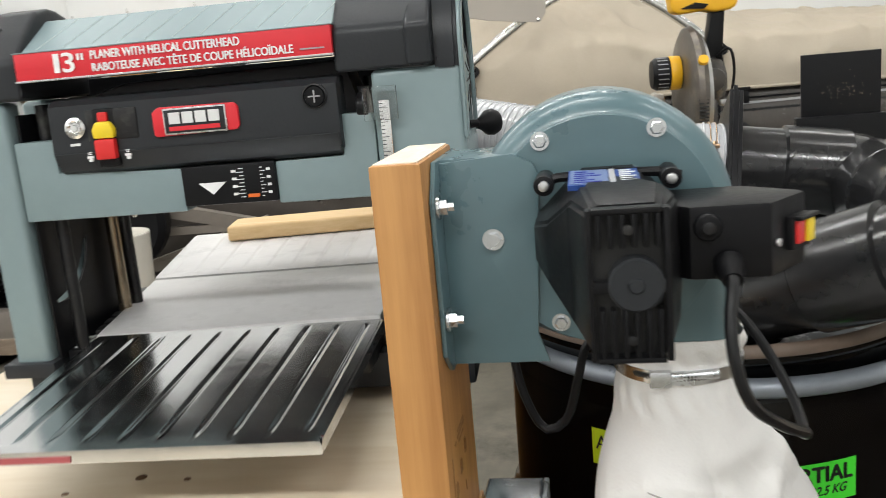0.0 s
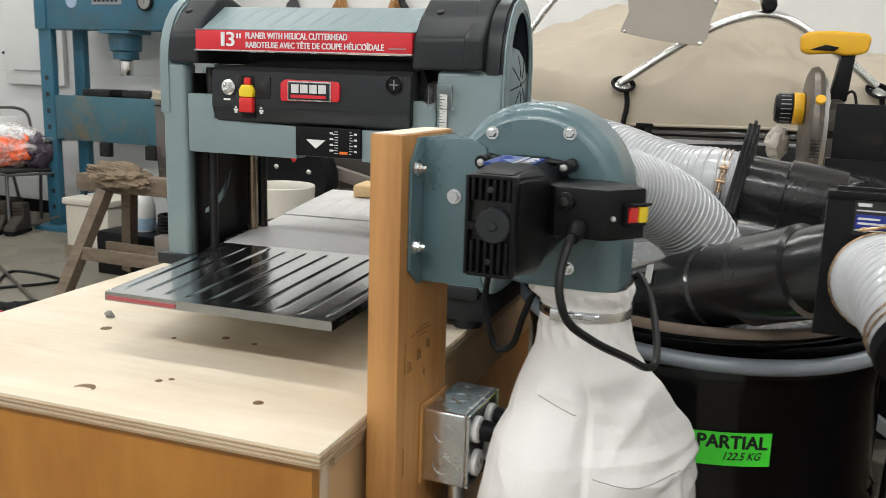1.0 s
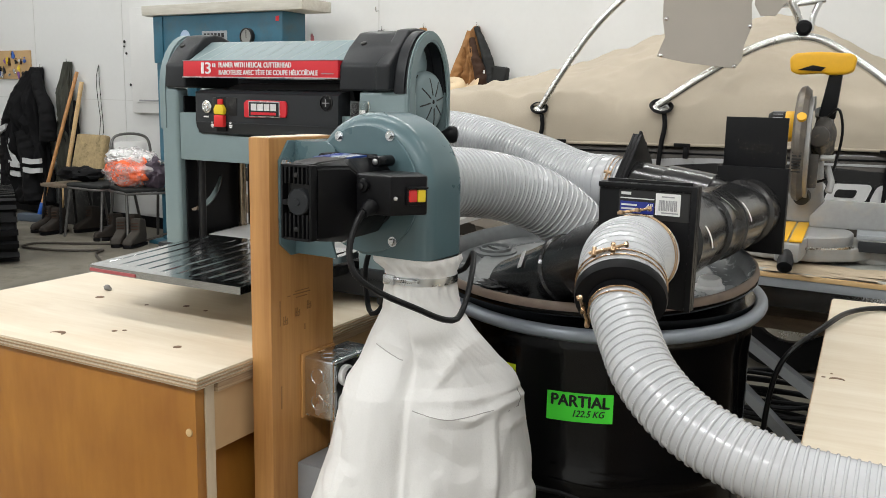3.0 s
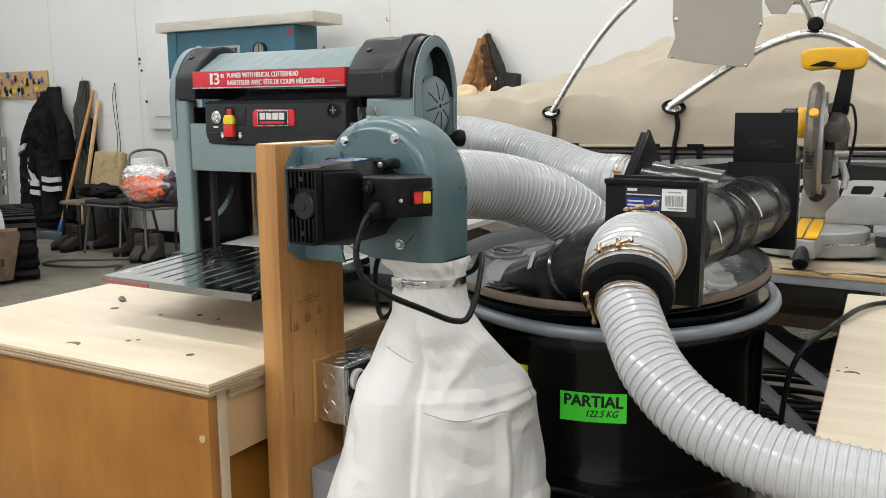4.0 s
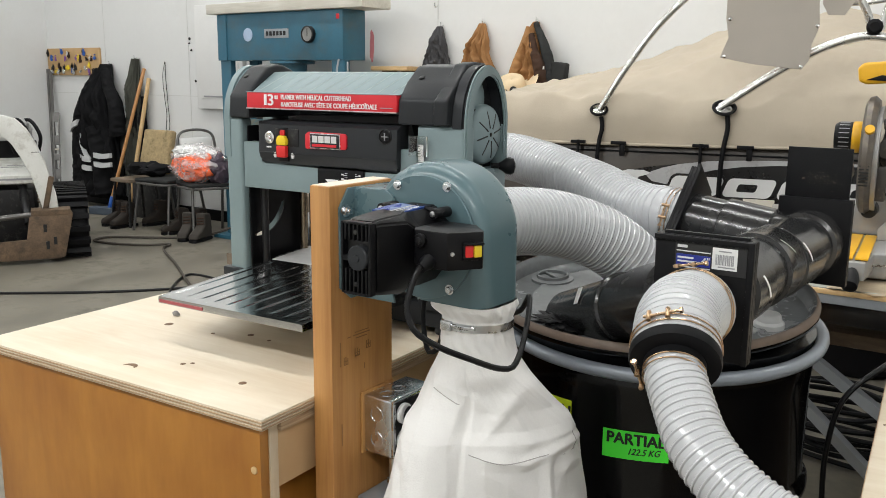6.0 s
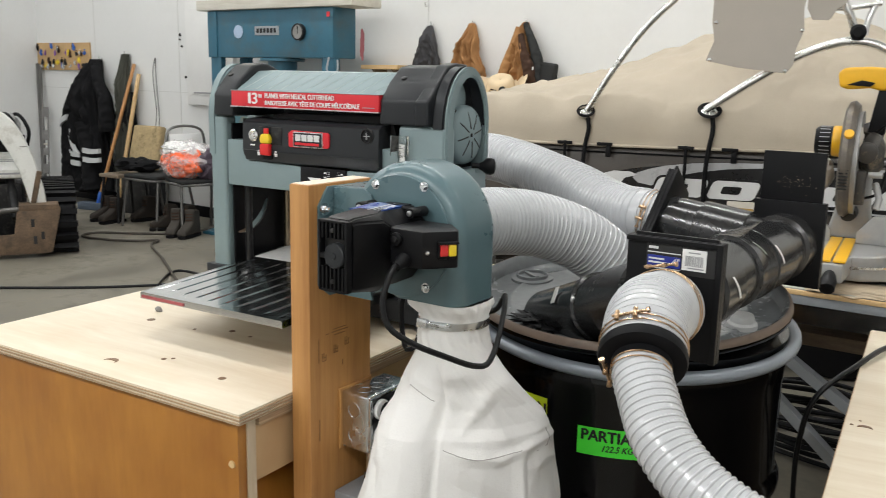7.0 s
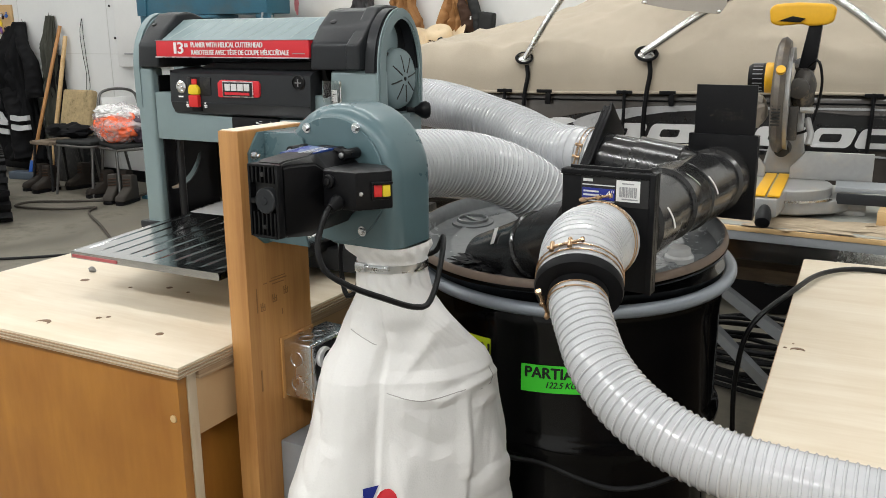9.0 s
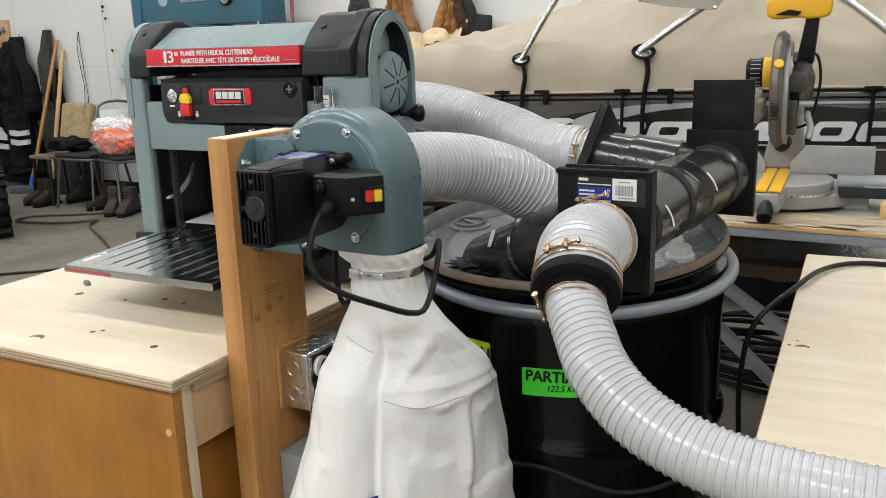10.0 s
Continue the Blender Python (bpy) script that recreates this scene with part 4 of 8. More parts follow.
# folded bracket: a side flange on the plank, a front plate towards the fan
bm = prism([(-0.018, 0.968), (-0.018, 1.130), (0.040, 1.134), (0.056, 1.126), (0.060, 1.115), (0.052, 0.992), (0.060, 0.968)], "y", FY - 0.008, FY - 0.004, 0.0012)
part("front_bracket", bm, BLOWER, blower)
bm = prism([(FY - 0.040, 0.985), (FY - 0.040, 1.105), (FY - 0.020, 1.133), (FY + 0.085, 1.133), (FY + 0.085, 0.966), (FY - 0.016, 0.966)], "x", PX1 + 0.0005, PX1 + 0.0045, 0.001)
part("side_bracket", bm, BLOWER, blower)
part("bracket_top", box(-0.018, 0.045, FY - 0.0035, FY + 0.07, 1.1285, 1.1325, 0.001), BLOWER, blower)
for bz in (1.100, 1.012):
    b2 = part("bracket_bolt", lathe([(0.0095, 0), (0.0095, 0.0018)], (PX1 + 0.005, 0.676, bz), (1, 0.676, bz), 18), ZINC, blower)
    part("nut", lathe([(0.0062, 0.0018), (0.0062, 0.0075), (0.0036, 0.0076), (0.0036, 0.0125)], (PX1 + 0.005, 0.676, bz), (1, 0.676, bz), 6), ZINC, b2)
b2 = part("bracket_bolt", lathe([(0.0085, 0), (0.0085, 0.0016)], (0.022, FY - 0.0085, 1.069), (0.022, -1, 1.069), 20), ZINC, blower)
part("nut", lathe([(0.0058, 0.0016), (0.0058, 0.0060)], (0.022, FY - 0.0085, 1.069), (0.022, -1, 1.069), 6), ZINC, b2)
# motor
MY = 0.5550
motor = part("motor", lathe([(0.050, 0), (0.050, 0.010), (0.044, 0.016)], (VX + 0.006, FY - 0.004, VZ - 0.003), (VX + 0.006, -1, VZ - 0.003), 36), BLACK_PLASTIC, blower, "black moulded motor")
def shell(y, x0, x1, z0, z1, ch):
    return [(x0, y, z0 + ch * 1.3), (x0, y, z1 - ch), (x0 + ch, y, z1), (x1 - ch, y, z1), (x1, y, z1 - ch), (x1, y, z0 + ch * 1.3), (x1 - ch, y, z0), (x0 + ch, y, z0)]
bm = B()
secs = [shell(FY - 0.006, 0.056, 0.166, 1.014, 1.120, 0.034), shell(FY - 0.040, 0.056, 0.165, 1.012, 1.119, 0.034), shell(FY - 0.070, 0.066, 0.157, 1.011, 1.119, 0.028), shell(FY - 0.096, 0.083, 0.152, 1.012, 1.1185, 0.010), shell(MY + 0.010, 0.0910, 0.1440, 1.018, 1.1165, 0.006), shell(MY + 0.0005, 0.0945, 0.1410, 1.021, 1.1135, 0.005)]
rings = [[bm.verts.new(p) for p in s] for s in secs]
for a, c in zip(rings, rings[1:]):
    for i in range(8):
        bm.faces.new((a[i], a[(i + 1) % 8], c[(i + 1) % 8], c[i]))
bm.faces.new(rings[0]), bm.faces.new(rings[-1][::-1])
bmesh.ops.recalc_face_normals(bm, faces=bm.faces)
bmesh.ops.bevel(bm, geom=[e for e in bm.edges if e.calc_face_angle(0) > 0.35], offset=0.0025, segments=2, affect="EDGES")
part("motor_shell", bm, BLACK_PLASTIC, motor, smooth=40)
# black plate painted in for the deep shade between the slats
part("grille_shade_plate", box(0.0965, 0.1390, MY - 0.0008, MY + 0.002, 1.0225, 1.1115), BLACK_INK, motor)
for k in range(6):
    x = 0.0995 + k * 0.0068
    for z0, z1 in ((1.023, 1.0530), (1.0900, 1.1105)):
        part("grille_slat", box(x, x + 0.0030, MY - 0.0110, MY - 0.0010, z0, z1, 0.0008), BLACK_PLASTIC, motor)
for x0, x1 in ((0.0935, 0.0970), (0.1380, 0.1420)):
    part("grille_frame", box(x0, x1, MY - 0.0110, MY, 1.0205, 1.1135, 0.0012), BLACK_PLASTIC, motor)
for z0, z1 in ((1.0195, 1.0230), (1.1105, 1.1140)):
    part("grille_frame", box(0.0971, 0.1379, MY - 0.0110, MY, z0, z1, 0.0012), BLACK_PLASTIC, motor)
part("grille_bar", box(0.0950, 0.1405, MY - 0.0105, MY - 0.0008, 1.0630, 1.0700, 0.001), BLACK_PLASTIC, motor)
for z in (1.034, 1.101):
    part("grille_screw", cyl((0.1180, MY - 0.0085, z), (0.1180, MY - 0.0115, z), 0.0032, 12, 0.0006), BLACK_CAST, motor)
part("end_boss", lathe([(0.0165, 0), (0.0165, 0.0105), (0.0150, 0.0120), (0.0050, 0.0120), (0.0040, 0.0135)], (0.1215, MY - 0.001, 1.068), (0.1215, -1, 1.068), 32), DARK_PLASTIC, motor)
for x in (0.065, 0.154):
    for z in (1.113,):
        sc = part("motor_screw", cyl((x, FY - 0.045, z), (x, FY - 0.010, z), 0.0075, 16, 0.001), BLACK_PLASTIC, motor)
        part("screw_socket", cyl((x, FY - 0.0475, z), (x, FY - 0.044, z), 0.0040, 14, 0.001), SILVER, sc)
part("motor_yoke", tube([Vector((0.060, FY - 0.030, 1.113)), Vector((0.075, FY - 0.030, 1.1165)), Vector((0.112, FY - 0.030, 1.1180)), Vector((0.146, FY - 0.030, 1.1165)), Vector((0.162, FY - 0.030, 1.113))], 0.0035, 8), BLACK_PLASTIC, motor)
LB = pose(0.107, FY - 0.056, 1.1186, 2.2, 0, 0)
lab = part("rating_label", box(-0.024, 0.024, -0.030, 0.030, -0.003, 0.0006, m=LB), surface("blue_label_film", (0.015, 0.05, 0.22), 0.35, var=0.05, bump=0.0), motor, "blue and white rating label with plain bars")
part("label_field", box(-0.0225, 0.003, -0.027, 0.027, 0.0004, 0.0011, m=LB), surface("pale_blue_print", (0.12, 0.17, 0.32), 0.4), lab, smooth=0)
part("label_stripe", box(0.004, 0.008, -0.030, 0.030, 0.0004, 0.0012, m=LB), DECAL_GREY, lab, smooth=0)
for k in range(6):
    part("label_bar", box(0.011, 0.022 - 0.003 * (k % 2), -0.024 + k * 0.008, -0.0212 + k * 0.008, 0.0004, 0.0011, m=LB), DECAL_WHITE, lab, smooth=0)
    part("label_bar", box(-0.020, -0.001 - 0.005 * (k % 3), -0.024 + k * 0.008, -0.0212 + k * 0.008, 0.0010, 0.0015, m=LB), BLUE_INK, lab, smooth=0)
# switch box: a long front and a slanted end that carries the rocker
sbox = part("switch_box", prism([(0.150, 0.690), (0.150, 0.624), (0.160, 0.612), (0.2110, 0.612), (0.2400, 0.6510), (0.2370, 0.657), (0.205, 0.690)], "z", 1.051, 1.1005, 0.003), BLACK_PLASTIC, blower, "black switch box")
part("box_boss", cyl((0.171, 0.6125, 1.087), (0.171, 0.606, 1.087), 0.0090, 20, 0.002), BLACK_PLASTIC, sbox)
part("box_screw", cyl((0.171, 0.6062, 1.087), (0.171, 0.6035, 1.087), 0.0045, 12, 0.001), BLACK_CAST, sbox)
part("box_screw", cyl((0.2150, 0.6175, 1.073), (0.2170, 0.6160, 1.073), 0.0028, 12, 0.0005), SILVER, sbox)
SB2 = pose(0.2312, 0.6392, 1.0765, 0, 0, 53.4)
def in_sw(b2):
    b2.transform(SB2)
    return b2
sw = part("switch_bezel", in_sw(box(-0.0140, 0.0130, -0.0050, 0.006, -0.0120, 0.0110, 0.002)), BLACK_PLASTIC, sbox)
part("switch_hood", in_sw(box(-0.0140, 0.0130, -0.0105, -0.0052, 0.0085, 0.0112, 0.001)), BLACK_PLASTIC, sw)
part("rocker_red", in_sw(box(-0.0112, -0.0006, -0.0072, 0.001, -0.0078, 0.0078, 0.0015)), RED_PLASTIC, sw, "red half of the rocker switch")
part("rocker_yellow", in_sw(box(-0.0002, 0.0100, -0.0090, 0.001, -0.0078, 0.0078, 0.0015)), YELLOW_PLASTIC, sw, "yellow half of the rocker switch")
gx = Vector((0.1835, 0.606, 1.062))
part("cord_grommet", lathe([(0.010, 0), (0.010, 0.008), (0.0075, 0.013), (0.0065, 0.020)], gx + Vector((0, 0.006, 0)), gx + Vector((0, -1, -0.4)), 18), RUBBER, sbox)
part("lead", cable([gx + Vector((0, -0.006, -0.002)), gx + Vector((-0.001, -0.018, -0.010)), (0.1795, 0.580, 1.035), (0.180, 0.570, 1.010), (0.189, 0.570, 0.982), (0.209, 0.587, 0.961), (0.236, 0.635, 0.933), (0.247, 0.690, 0.908), (0.252, 0.712, 0.905), (0.250, 0.735, 0.918), (0.235, 0.780, 0.950), (0.220, 0.812, 0.968), (0.208, 0.832, 0.974), (0.196, 0.845, 0.962), (0.180, 0.852, 0.942), (0.130, 0.845, 0.930), (0.090, 0.815, 0.945), (0.078, 0.800, 0.915), (0.064, 0.800, 0.873), (0.046, 0.802, 0.864), (0.030, 0.812, 0.885), (0.018, 0.825, 0.93), (0.02, 0.84, 0.97)], 0.0042), CORD, sbox, "black rubber mains lead")

# ---------------------------------------------------------------- cloth filter bag
bag = thing("dust_bag", 0.148, 0.765, 0.0, label="off-white cotton dust bag clamped under a blower outlet", category="dust bag")
BAG_KEYS = [(0.9775, 0.157, 0.7585, 0.0560, 0.0530, 3.6, 0), (0.970, 0.158, 0.7590, 0.0570, 0.0540, 3.2, 0), (0.956, 0.163, 0.761, 0.0505, 0.0500, 2.2, 0), (0.936, 0.163, 0.761, 0.0505, 0.0500, 2.2, 0),
            (0.922, 0.163, 0.761, 0.0525, 0.0515, 2.1, 0), (0.896, 0.166, 0.762, 0.060, 0.054, 2.0, 8), (0.87, 0.170, 0.763, 0.075, 0.057, 2.0, 18), (0.825, 0.1777, 0.768, 0.1028, 0.062, 2, 36.8), (0.8, 0.18, 0.77, 0.1256, 0.068, 2.1, 44.2), (0.785, 0.1817, 0.77, 0.1314, 0.076, 2.2, 47.1), (0.77, 0.182, 0.769, 0.1353, 0.078, 2.2, 48),
            (0.7, 0.183, 0.764, 0.1483, 0.084, 2.3, 48), (0.6, 0.181, 0.75, 0.1742, 0.092, 2.5, 48), (0.5, 0.175, 0.742, 0.1881, 0.094, 2.4, 48), (0.3, 0.175, 0.738, 0.1911, 0.1, 2.4, 48), (0.1, 0.175, 0.738, 0.1592, 0.085, 2.3, 48), (0.02, 0.175, 0.738, 0.1094, 0.06, 2.2, 48)]


def bag_ring(z):
    """Centre, half widths, squareness and turn of the bag at a height."""
    zs = [k[0] for k in BAG_KEYS][::-1]
    return [float(np.interp(z, zs, [k[i] for k in BAG_KEYS][::-1])) for i in range(1, 7)]


# creases on the front: start, end (x, z), width, height
CREASES = [((0.190, 0.856), (0.198, 0.770), 0.010, -0.0055), ((0.198, 0.770), (0.203, 0.640), 0.011, -0.0060), ((0.283, 0.764), (0.296, 0.640), 0.012, 0.0065), ((0.300, 0.758), (0.312, 0.640), 0.014, -0.0055), ((0.232, 0.846), (0.264, 0.785), 0.010, 0.0035), ((0.205, 0.775), (0.238, 0.840), 0.012, 0.0030), ((0.318, 0.800), (0.296, 0.735), 0.012, 0.0045), ((0.206, 0.735), (0.232, 0.690), 0.010, -0.0045),
           ((0.172, 0.902), (0.193, 0.819), 0.016, -0.0065), ((0.193, 0.819), (0.214, 0.627), 0.022, -0.0100), ((0.214, 0.915), (0.212, 0.857), 0.026, -0.006), ((0.212, 0.857), (0.204, 0.779), 0.040, -0.007), ((0.204, 0.779), (0.203, 0.69), 0.045, -0.007), ((0.203, 0.69), (0.222, 0.55), 0.040, -0.006),
           ((0.130, 0.866), (0.192, 0.846), 0.012, 0.0035), ((0.190, 0.770), (0.262, 0.757), 0.014, 0.0042), ((0.262, 0.757), (0.335, 0.790), 0.012, 0.0035), ((0.300, 0.775), (0.290, 0.660), 0.012, 0.0035), ((0.240, 0.880), (0.290, 0.790), 0.010, 0.0030), ((0.262, 0.905), (0.318, 0.800), 0.028, 0.006),
           ((0.318, 0.800), (0.312, 0.62), 0.030, 0.007), ((0.206, 0.735), (0.262, 0.690), 0.020, -0.007), ((0.215, 0.69), (0.238, 0.600), 0.022, 0.007), ((0.130, 0.850), (0.108, 0.62), 0.045, 0.007),
           ((0.108, 0.735), (0.120, 0.690), 0.016, -0.005), ((0.120, 0.690), (0.140, 0.683), 0.014, 0.004), ((0.222, 0.82), (0.252, 0.868), 0.014, 0.003), ((0.150, 0.80), (0.156, 0.66), 0.05, 0.004),
           ((0.160, 0.915), (0.130, 0.862), 0.014, 0.003), ((0.186, 0.915), (0.196, 0.885), 0.010, -0.003), ((0.236, 0.915), (0.290, 0.850), 0.020, -0.004), ((0.100, 0.78), (0.128, 0.742), 0.014, 0.0025), ((0.075, 0.66), (0.110, 0.63), 0.018, -0.004)]


# sharp folds: one side stands proud of the other; line in x over z, rise, run of the slope beyond it
FOLDS = [([(0.172, 0.905), (0.192, 0.845), (0.199, 0.770), (0.203, 0.680), (0.212, 0.560)], 0.0055, 0.085), ([(0.278, 0.775), (0.286, 0.755), (0.297, 0.660), (0.302, 0.560)], -0.0070, 0.060), ([(0.228, 0.862), (0.244, 0.825), (0.268, 0.780)], -0.0035, 0.040)]


def fold_at(x, z):
    h = 0.0
    for line, rise, run in FOLDS:
        xl = float(np.interp(z, [p[1] for p in line[::-1]], [p[0] for p in line[::-1]]))
        end = min(1.0, max(0.0, (line[0][1] - z) / 0.03), max(0.0, (z - line[-1][1]) / 0.03))
        d = x - xl
        if -0.005 < d < run:
            h += end * rise * min(1.0, (d + 0.005) / 0.005) * (1 - max(0.0, d) / run)
    return h


def crease_at(x, z):
    h = 0.0
    for (x0, z0), (x1, z1), w, k in CREASES:
        dx, dz = x1 - x0, z1 - z0
        f = min(1, max(0, ((x - x0) * dx + (z - z0) * dz) / (dx * dx + dz * dz)))
        d = math.hypot(x - x0 - f * dx, z - z0 - f * dz) / w
        if d < 1:
            h += k * (1 - d) ** 1.2
    return 0.011 * math.tanh(h / 0.011) + fold_at(x, z)


def bag_point(z, a):
    cx, cy, rx, ry, ex, turn = bag_ring(z)
    c, s_ = math.cos(a), math.sin(a)
    sc = (abs(c) ** ex + abs(s_) ** ex) ** (-1 / ex)
    u, w = c * sc * rx, s_ * sc * ry
    slack = min(1, max(0, (0.94 - z) / 0.12))
    push = 0.002 * slack * noise.noise(Vector((c * 1.5, s_ * 1.5, z * 2.3 + 4)))
    push += 0.0012 * slack * (0.16 - abs(noise.noise(Vector((c * 2.2, s_ * 2.2, z * 9.0 + 2))))) + 0.0010 * slack * (0.14 - abs(noise.noise(Vector((c * 4.5, s_ * 4.5, z * 17.0 + 9)))))
    push += 0.0006 * slack * noise.noise(Vector((c * 11, s_ * 11, z * 26)))
    push += 0.0016 * math.sin(a * 17 + z * 60) * (math.exp(-((z - 0.965) / 0.009) ** 2) + math.exp(-((z - 0.924) / 0.012) ** 2)) + 0.004 * noise.noise(Vector((c * 4, s_ * 4, z * 30))) * math.exp(-((z - 0.969) / 0.008) ** 2)
    r = radians(turn)
    x = cx + u * math.cos(r) - w * math.sin(r)
    y = cy + u * math.sin(r) + w * math.cos(r)
    n = Vector((c / rx, s_ / ry)).normalized()
    nx, ny = n.x * math.cos(r) - n.y * math.sin(r), n.x * math.sin(r) + n.y * math.cos(r)
    if s_ < 0.15:
        push += slack * crease_at(x, z) * min(1, (0.15 - s_) * 3)
    return Vector((x + nx * push, y + ny * push, z))


bm = B()
NB, rings = 400, []
zl = list(np.linspace(0.9775, 0.86, 44)) + list(np.linspace(0.8575, 0.50, 220)) + list(np.linspace(0.49, 0.02, 20))
for z in zl:
    rings.append([bm.verts.new(bag_point(z, 2 * math.pi * k / NB)) for k in range(NB)])
for a, c in zip(rings, rings[1:]):
    for k in range(NB):
        bm.faces.new((a[k], a[(k + 1) % NB], c[(k + 1) % NB], c[k]))
bm.faces.new(rings[-1])
part("cloth", bm, CANVAS, bag, "off-white creased cotton", smooth=180)


def on_bag(x, z, out=0.0012):
    """The point of the bag's front over x at height z."""
    best = min((bag_point(z, a) for a in np.linspace(-2.9, -0.2, 240)), key=lambda p: abs(p.x - x))
    return best + Vector((0.3, -0.95, 0)) * out


for pts in ([(0.199, 0.7730), (0.222, 0.7660), (0.246, 0.7610), (0.283, 0.7660)], [(0.286, 0.7540), (0.312, 0.7660), (0.338, 0.7850)], [(0.130, 0.8540), (0.152, 0.8460), (0.174, 0.8370)]):
    line = [on_bag(x, z, 0.0002) for x, z in spline2(pts)]
    part("seam", tube(line, 0.0007, 6), SEAM, bag, "stitched seam with its shadow painted grey")
clamp = part("clamp_band", (lambda b2: (b2.transform(pose(0.163, 0.761, 0.946) @ Matrix.Diagonal((0.875, 0.867, 1, 1))), b2)[1])(lathe([(0.0590, -0.0055), (0.0606, -0.0055), (0.0606, 0.0055), (0.0590, 0.0055)], n=48, cap=False)), ZINC, bag, "slotted steel hose clamp")
bm = cyl((0.140, 0.7090, 0.9475), (0.190, 0.7130, 0.9485), 0.0040, 14, 0.001)
box(0.136, 0.153, 0.7040, 0.7115, 0.9400, 0.9535, 0.0015, bm=bm)
part("clamp_screw", bm, ZINC, clamp)
bm = B()
for k in range(22):
    a = -2.35 + k * 0.052
    box(-0.0006, 0.0006, -0.0008, 0.0008, -0.003, 0.003, bm=bm, m=pose(0.163 + 0.0532 * math.cos(a), 0.761 + 0.0527 * math.sin(a), 0.946, 0, 25, math.degrees(a)))
part("band_slots", bm, BLACK_INK, clamp, smooth=0)
for pts, mat_ in (([(0.189, 0.618), (0.187, 0.641), (0.201, 0.643), (0.196, 0.622), (0.198, 0.600), (0.188, 0.600)], BLUE_INK), ([(0.150, 0.616), (0.157, 0.624), (0.170, 0.612), (0.184, 0.598), (0.172, 0.596), (0.160, 0.608)], BLUE_INK), ([(0.214 + 0.012 * math.cos(a), 0.626 + 0.012 * math.sin(a)) for a in np.linspace(0, 6.0, 16)], RED)):
    bm = B()
    bm.faces.new([bm.verts.new(on_bag(x, z, 0.0016)) for x, z in pts])
    part("printed_mark", bm, mat_, bag, "plain printed shape", smooth=0)

# ---------------------------------------------------------------- outlet box and grey box on the plank
ob_x0, ob_x1, ob_y0, ob_y1, ob_z0, ob_z1 = PX1 + 0.0042, 0.039, 0.714, 0.822, 0.712, 0.806
solid("backing_block", box(PX1 + 0.0006, PX1 + 0.0040, 0.711, 0.790, 0.708, 0.809, 0.0008), PLANK, "thin wooden backing block on an upright plank", "backing block")
outlet = thing("outlet_box", 0.01, 0.76, 0.72, label="galvanised steel outlet box with two receptacles and a black plug", category="outlet box")
bxp = part("body", box(ob_x0, ob_x1, ob_y0, ob_y1, ob_z0, ob_z1, 0.004, 3), ZINC, outlet, "bright galvanised box")
for kz in (0.737, 0.778):
    part("knockout", lathe([(0.0125, -0.0006), (0.0125, 0.0006), (0.0112, 0.0006), (0.0112, -0.0003)], (0.010, ob_y0 - 0.0002, kz), (0.010, -1, kz), 28, cap=False), ZINC, bxp)
for ky in (0.738, 0.768):
    part("knockout", lathe([(0.0125, -0.0006), (0.0125, 0.0006), (0.0112, 0.0006), (0.0112, -0.0003)], (0.012, ky, ob_z1 + 0.0002), (0.012, ky, 2), 28, cap=False), ZINC, bxp)
# the body is solid: this dark sheet paints the shade inside it
part("interior", box(ob_x1 + 0.0003, ob_x1 + 0.0020, ob_y0 + 0.004, ob_y1 - 0.004, ob_z0 + 0.004, ob_z1 - 0.004), BLACK_CAST, outlet, "dark plate standing in for the shaded hollow of the box", smooth=0)
for z0, z1 in ((ob_z0 + 0.0005, ob_z0 + 0.0045), (ob_z1 - 0.0045, ob_z1 - 0.0005)):
    part("rim", box(ob_x1 + 0.0003, ob_x1 + 0.0050, ob_y0 + 0.0005, ob_y1 - 0.0005, z0, z1, 0.001), ZINC, outlet)
for y0, y1 in ((ob_y0 + 0.0005, ob_y0 + 0.0060), (ob_y1 - 0.0060, ob_y1 - 0.0005)):
    part("rim", box(ob_x1 + 0.0003, ob_x1 + 0.0048, y0, y1, ob_z0 + 0.0050, ob_z1 - 0.0050, 0.001), ZINC, outlet)
for ky in (0.739, 0.786):
    for kz in (0.738, 0.781):
        rc = part("receptacle", cyl((ob_x1 + 0.0022, ky, kz), (ob_x1 + 0.0105, ky, kz), 0.0165, 26, 0.0020), PAPER, outlet, "white receptacle face")
        for dy in (-0.005, 0.005):
            part("slot", box(ob_x1 + 0.0100, ob_x1 + 0.0110, ky + dy - 0.0008, ky + dy + 0.0008, kz - 0.003, kz + 0.004), BLACK_INK, rc, smooth=0)
for ky, kz in ((0.739, 0.781), (0.786, 0.781)):
    part("plug", cyl((ob_x1 + 0.0112, ky, kz), (ob_x1 + 0.044, ky + 0.005, kz - 0.003), 0.0135, 20, 0.003, r1=0.009), RUBBER, outlet, "black rubber plug")
part("rim_screw", cyl((ob_x1 + 0.0050, ob_y0 + 0.0035, ob_z0 + 0.010), (ob_x1 + 0.0062, ob_y0 + 0.0035, ob_z0 + 0.010), 0.0025, 12), BLACK_CAST, outlet)
solid("conduit_nipple", lathe([(0.011, 0), (0.011, 0.012), (0.013, 0.012), (0.013, 0.018), (0.010, 0.018), (0.010, 0.064), (0.013, 0.064), (0.013, 0.0705)], (0.014, 0.755, ob_z0 - 0.0715), (0.014, 0.755, 2), 18), ZINC, "short threaded conduit between two electrical boxes", "conduit")
gb = thing("grey_switch_box", 0.02, 0.76, 0.40, label="grey enamelled steel switch box under an outlet box", category="switch box")
part("body", box(PX1 + 0.001, 0.040, 0.700, 0.80, 0.40, 0.6400, 0.004), STAND_GREY, gb)
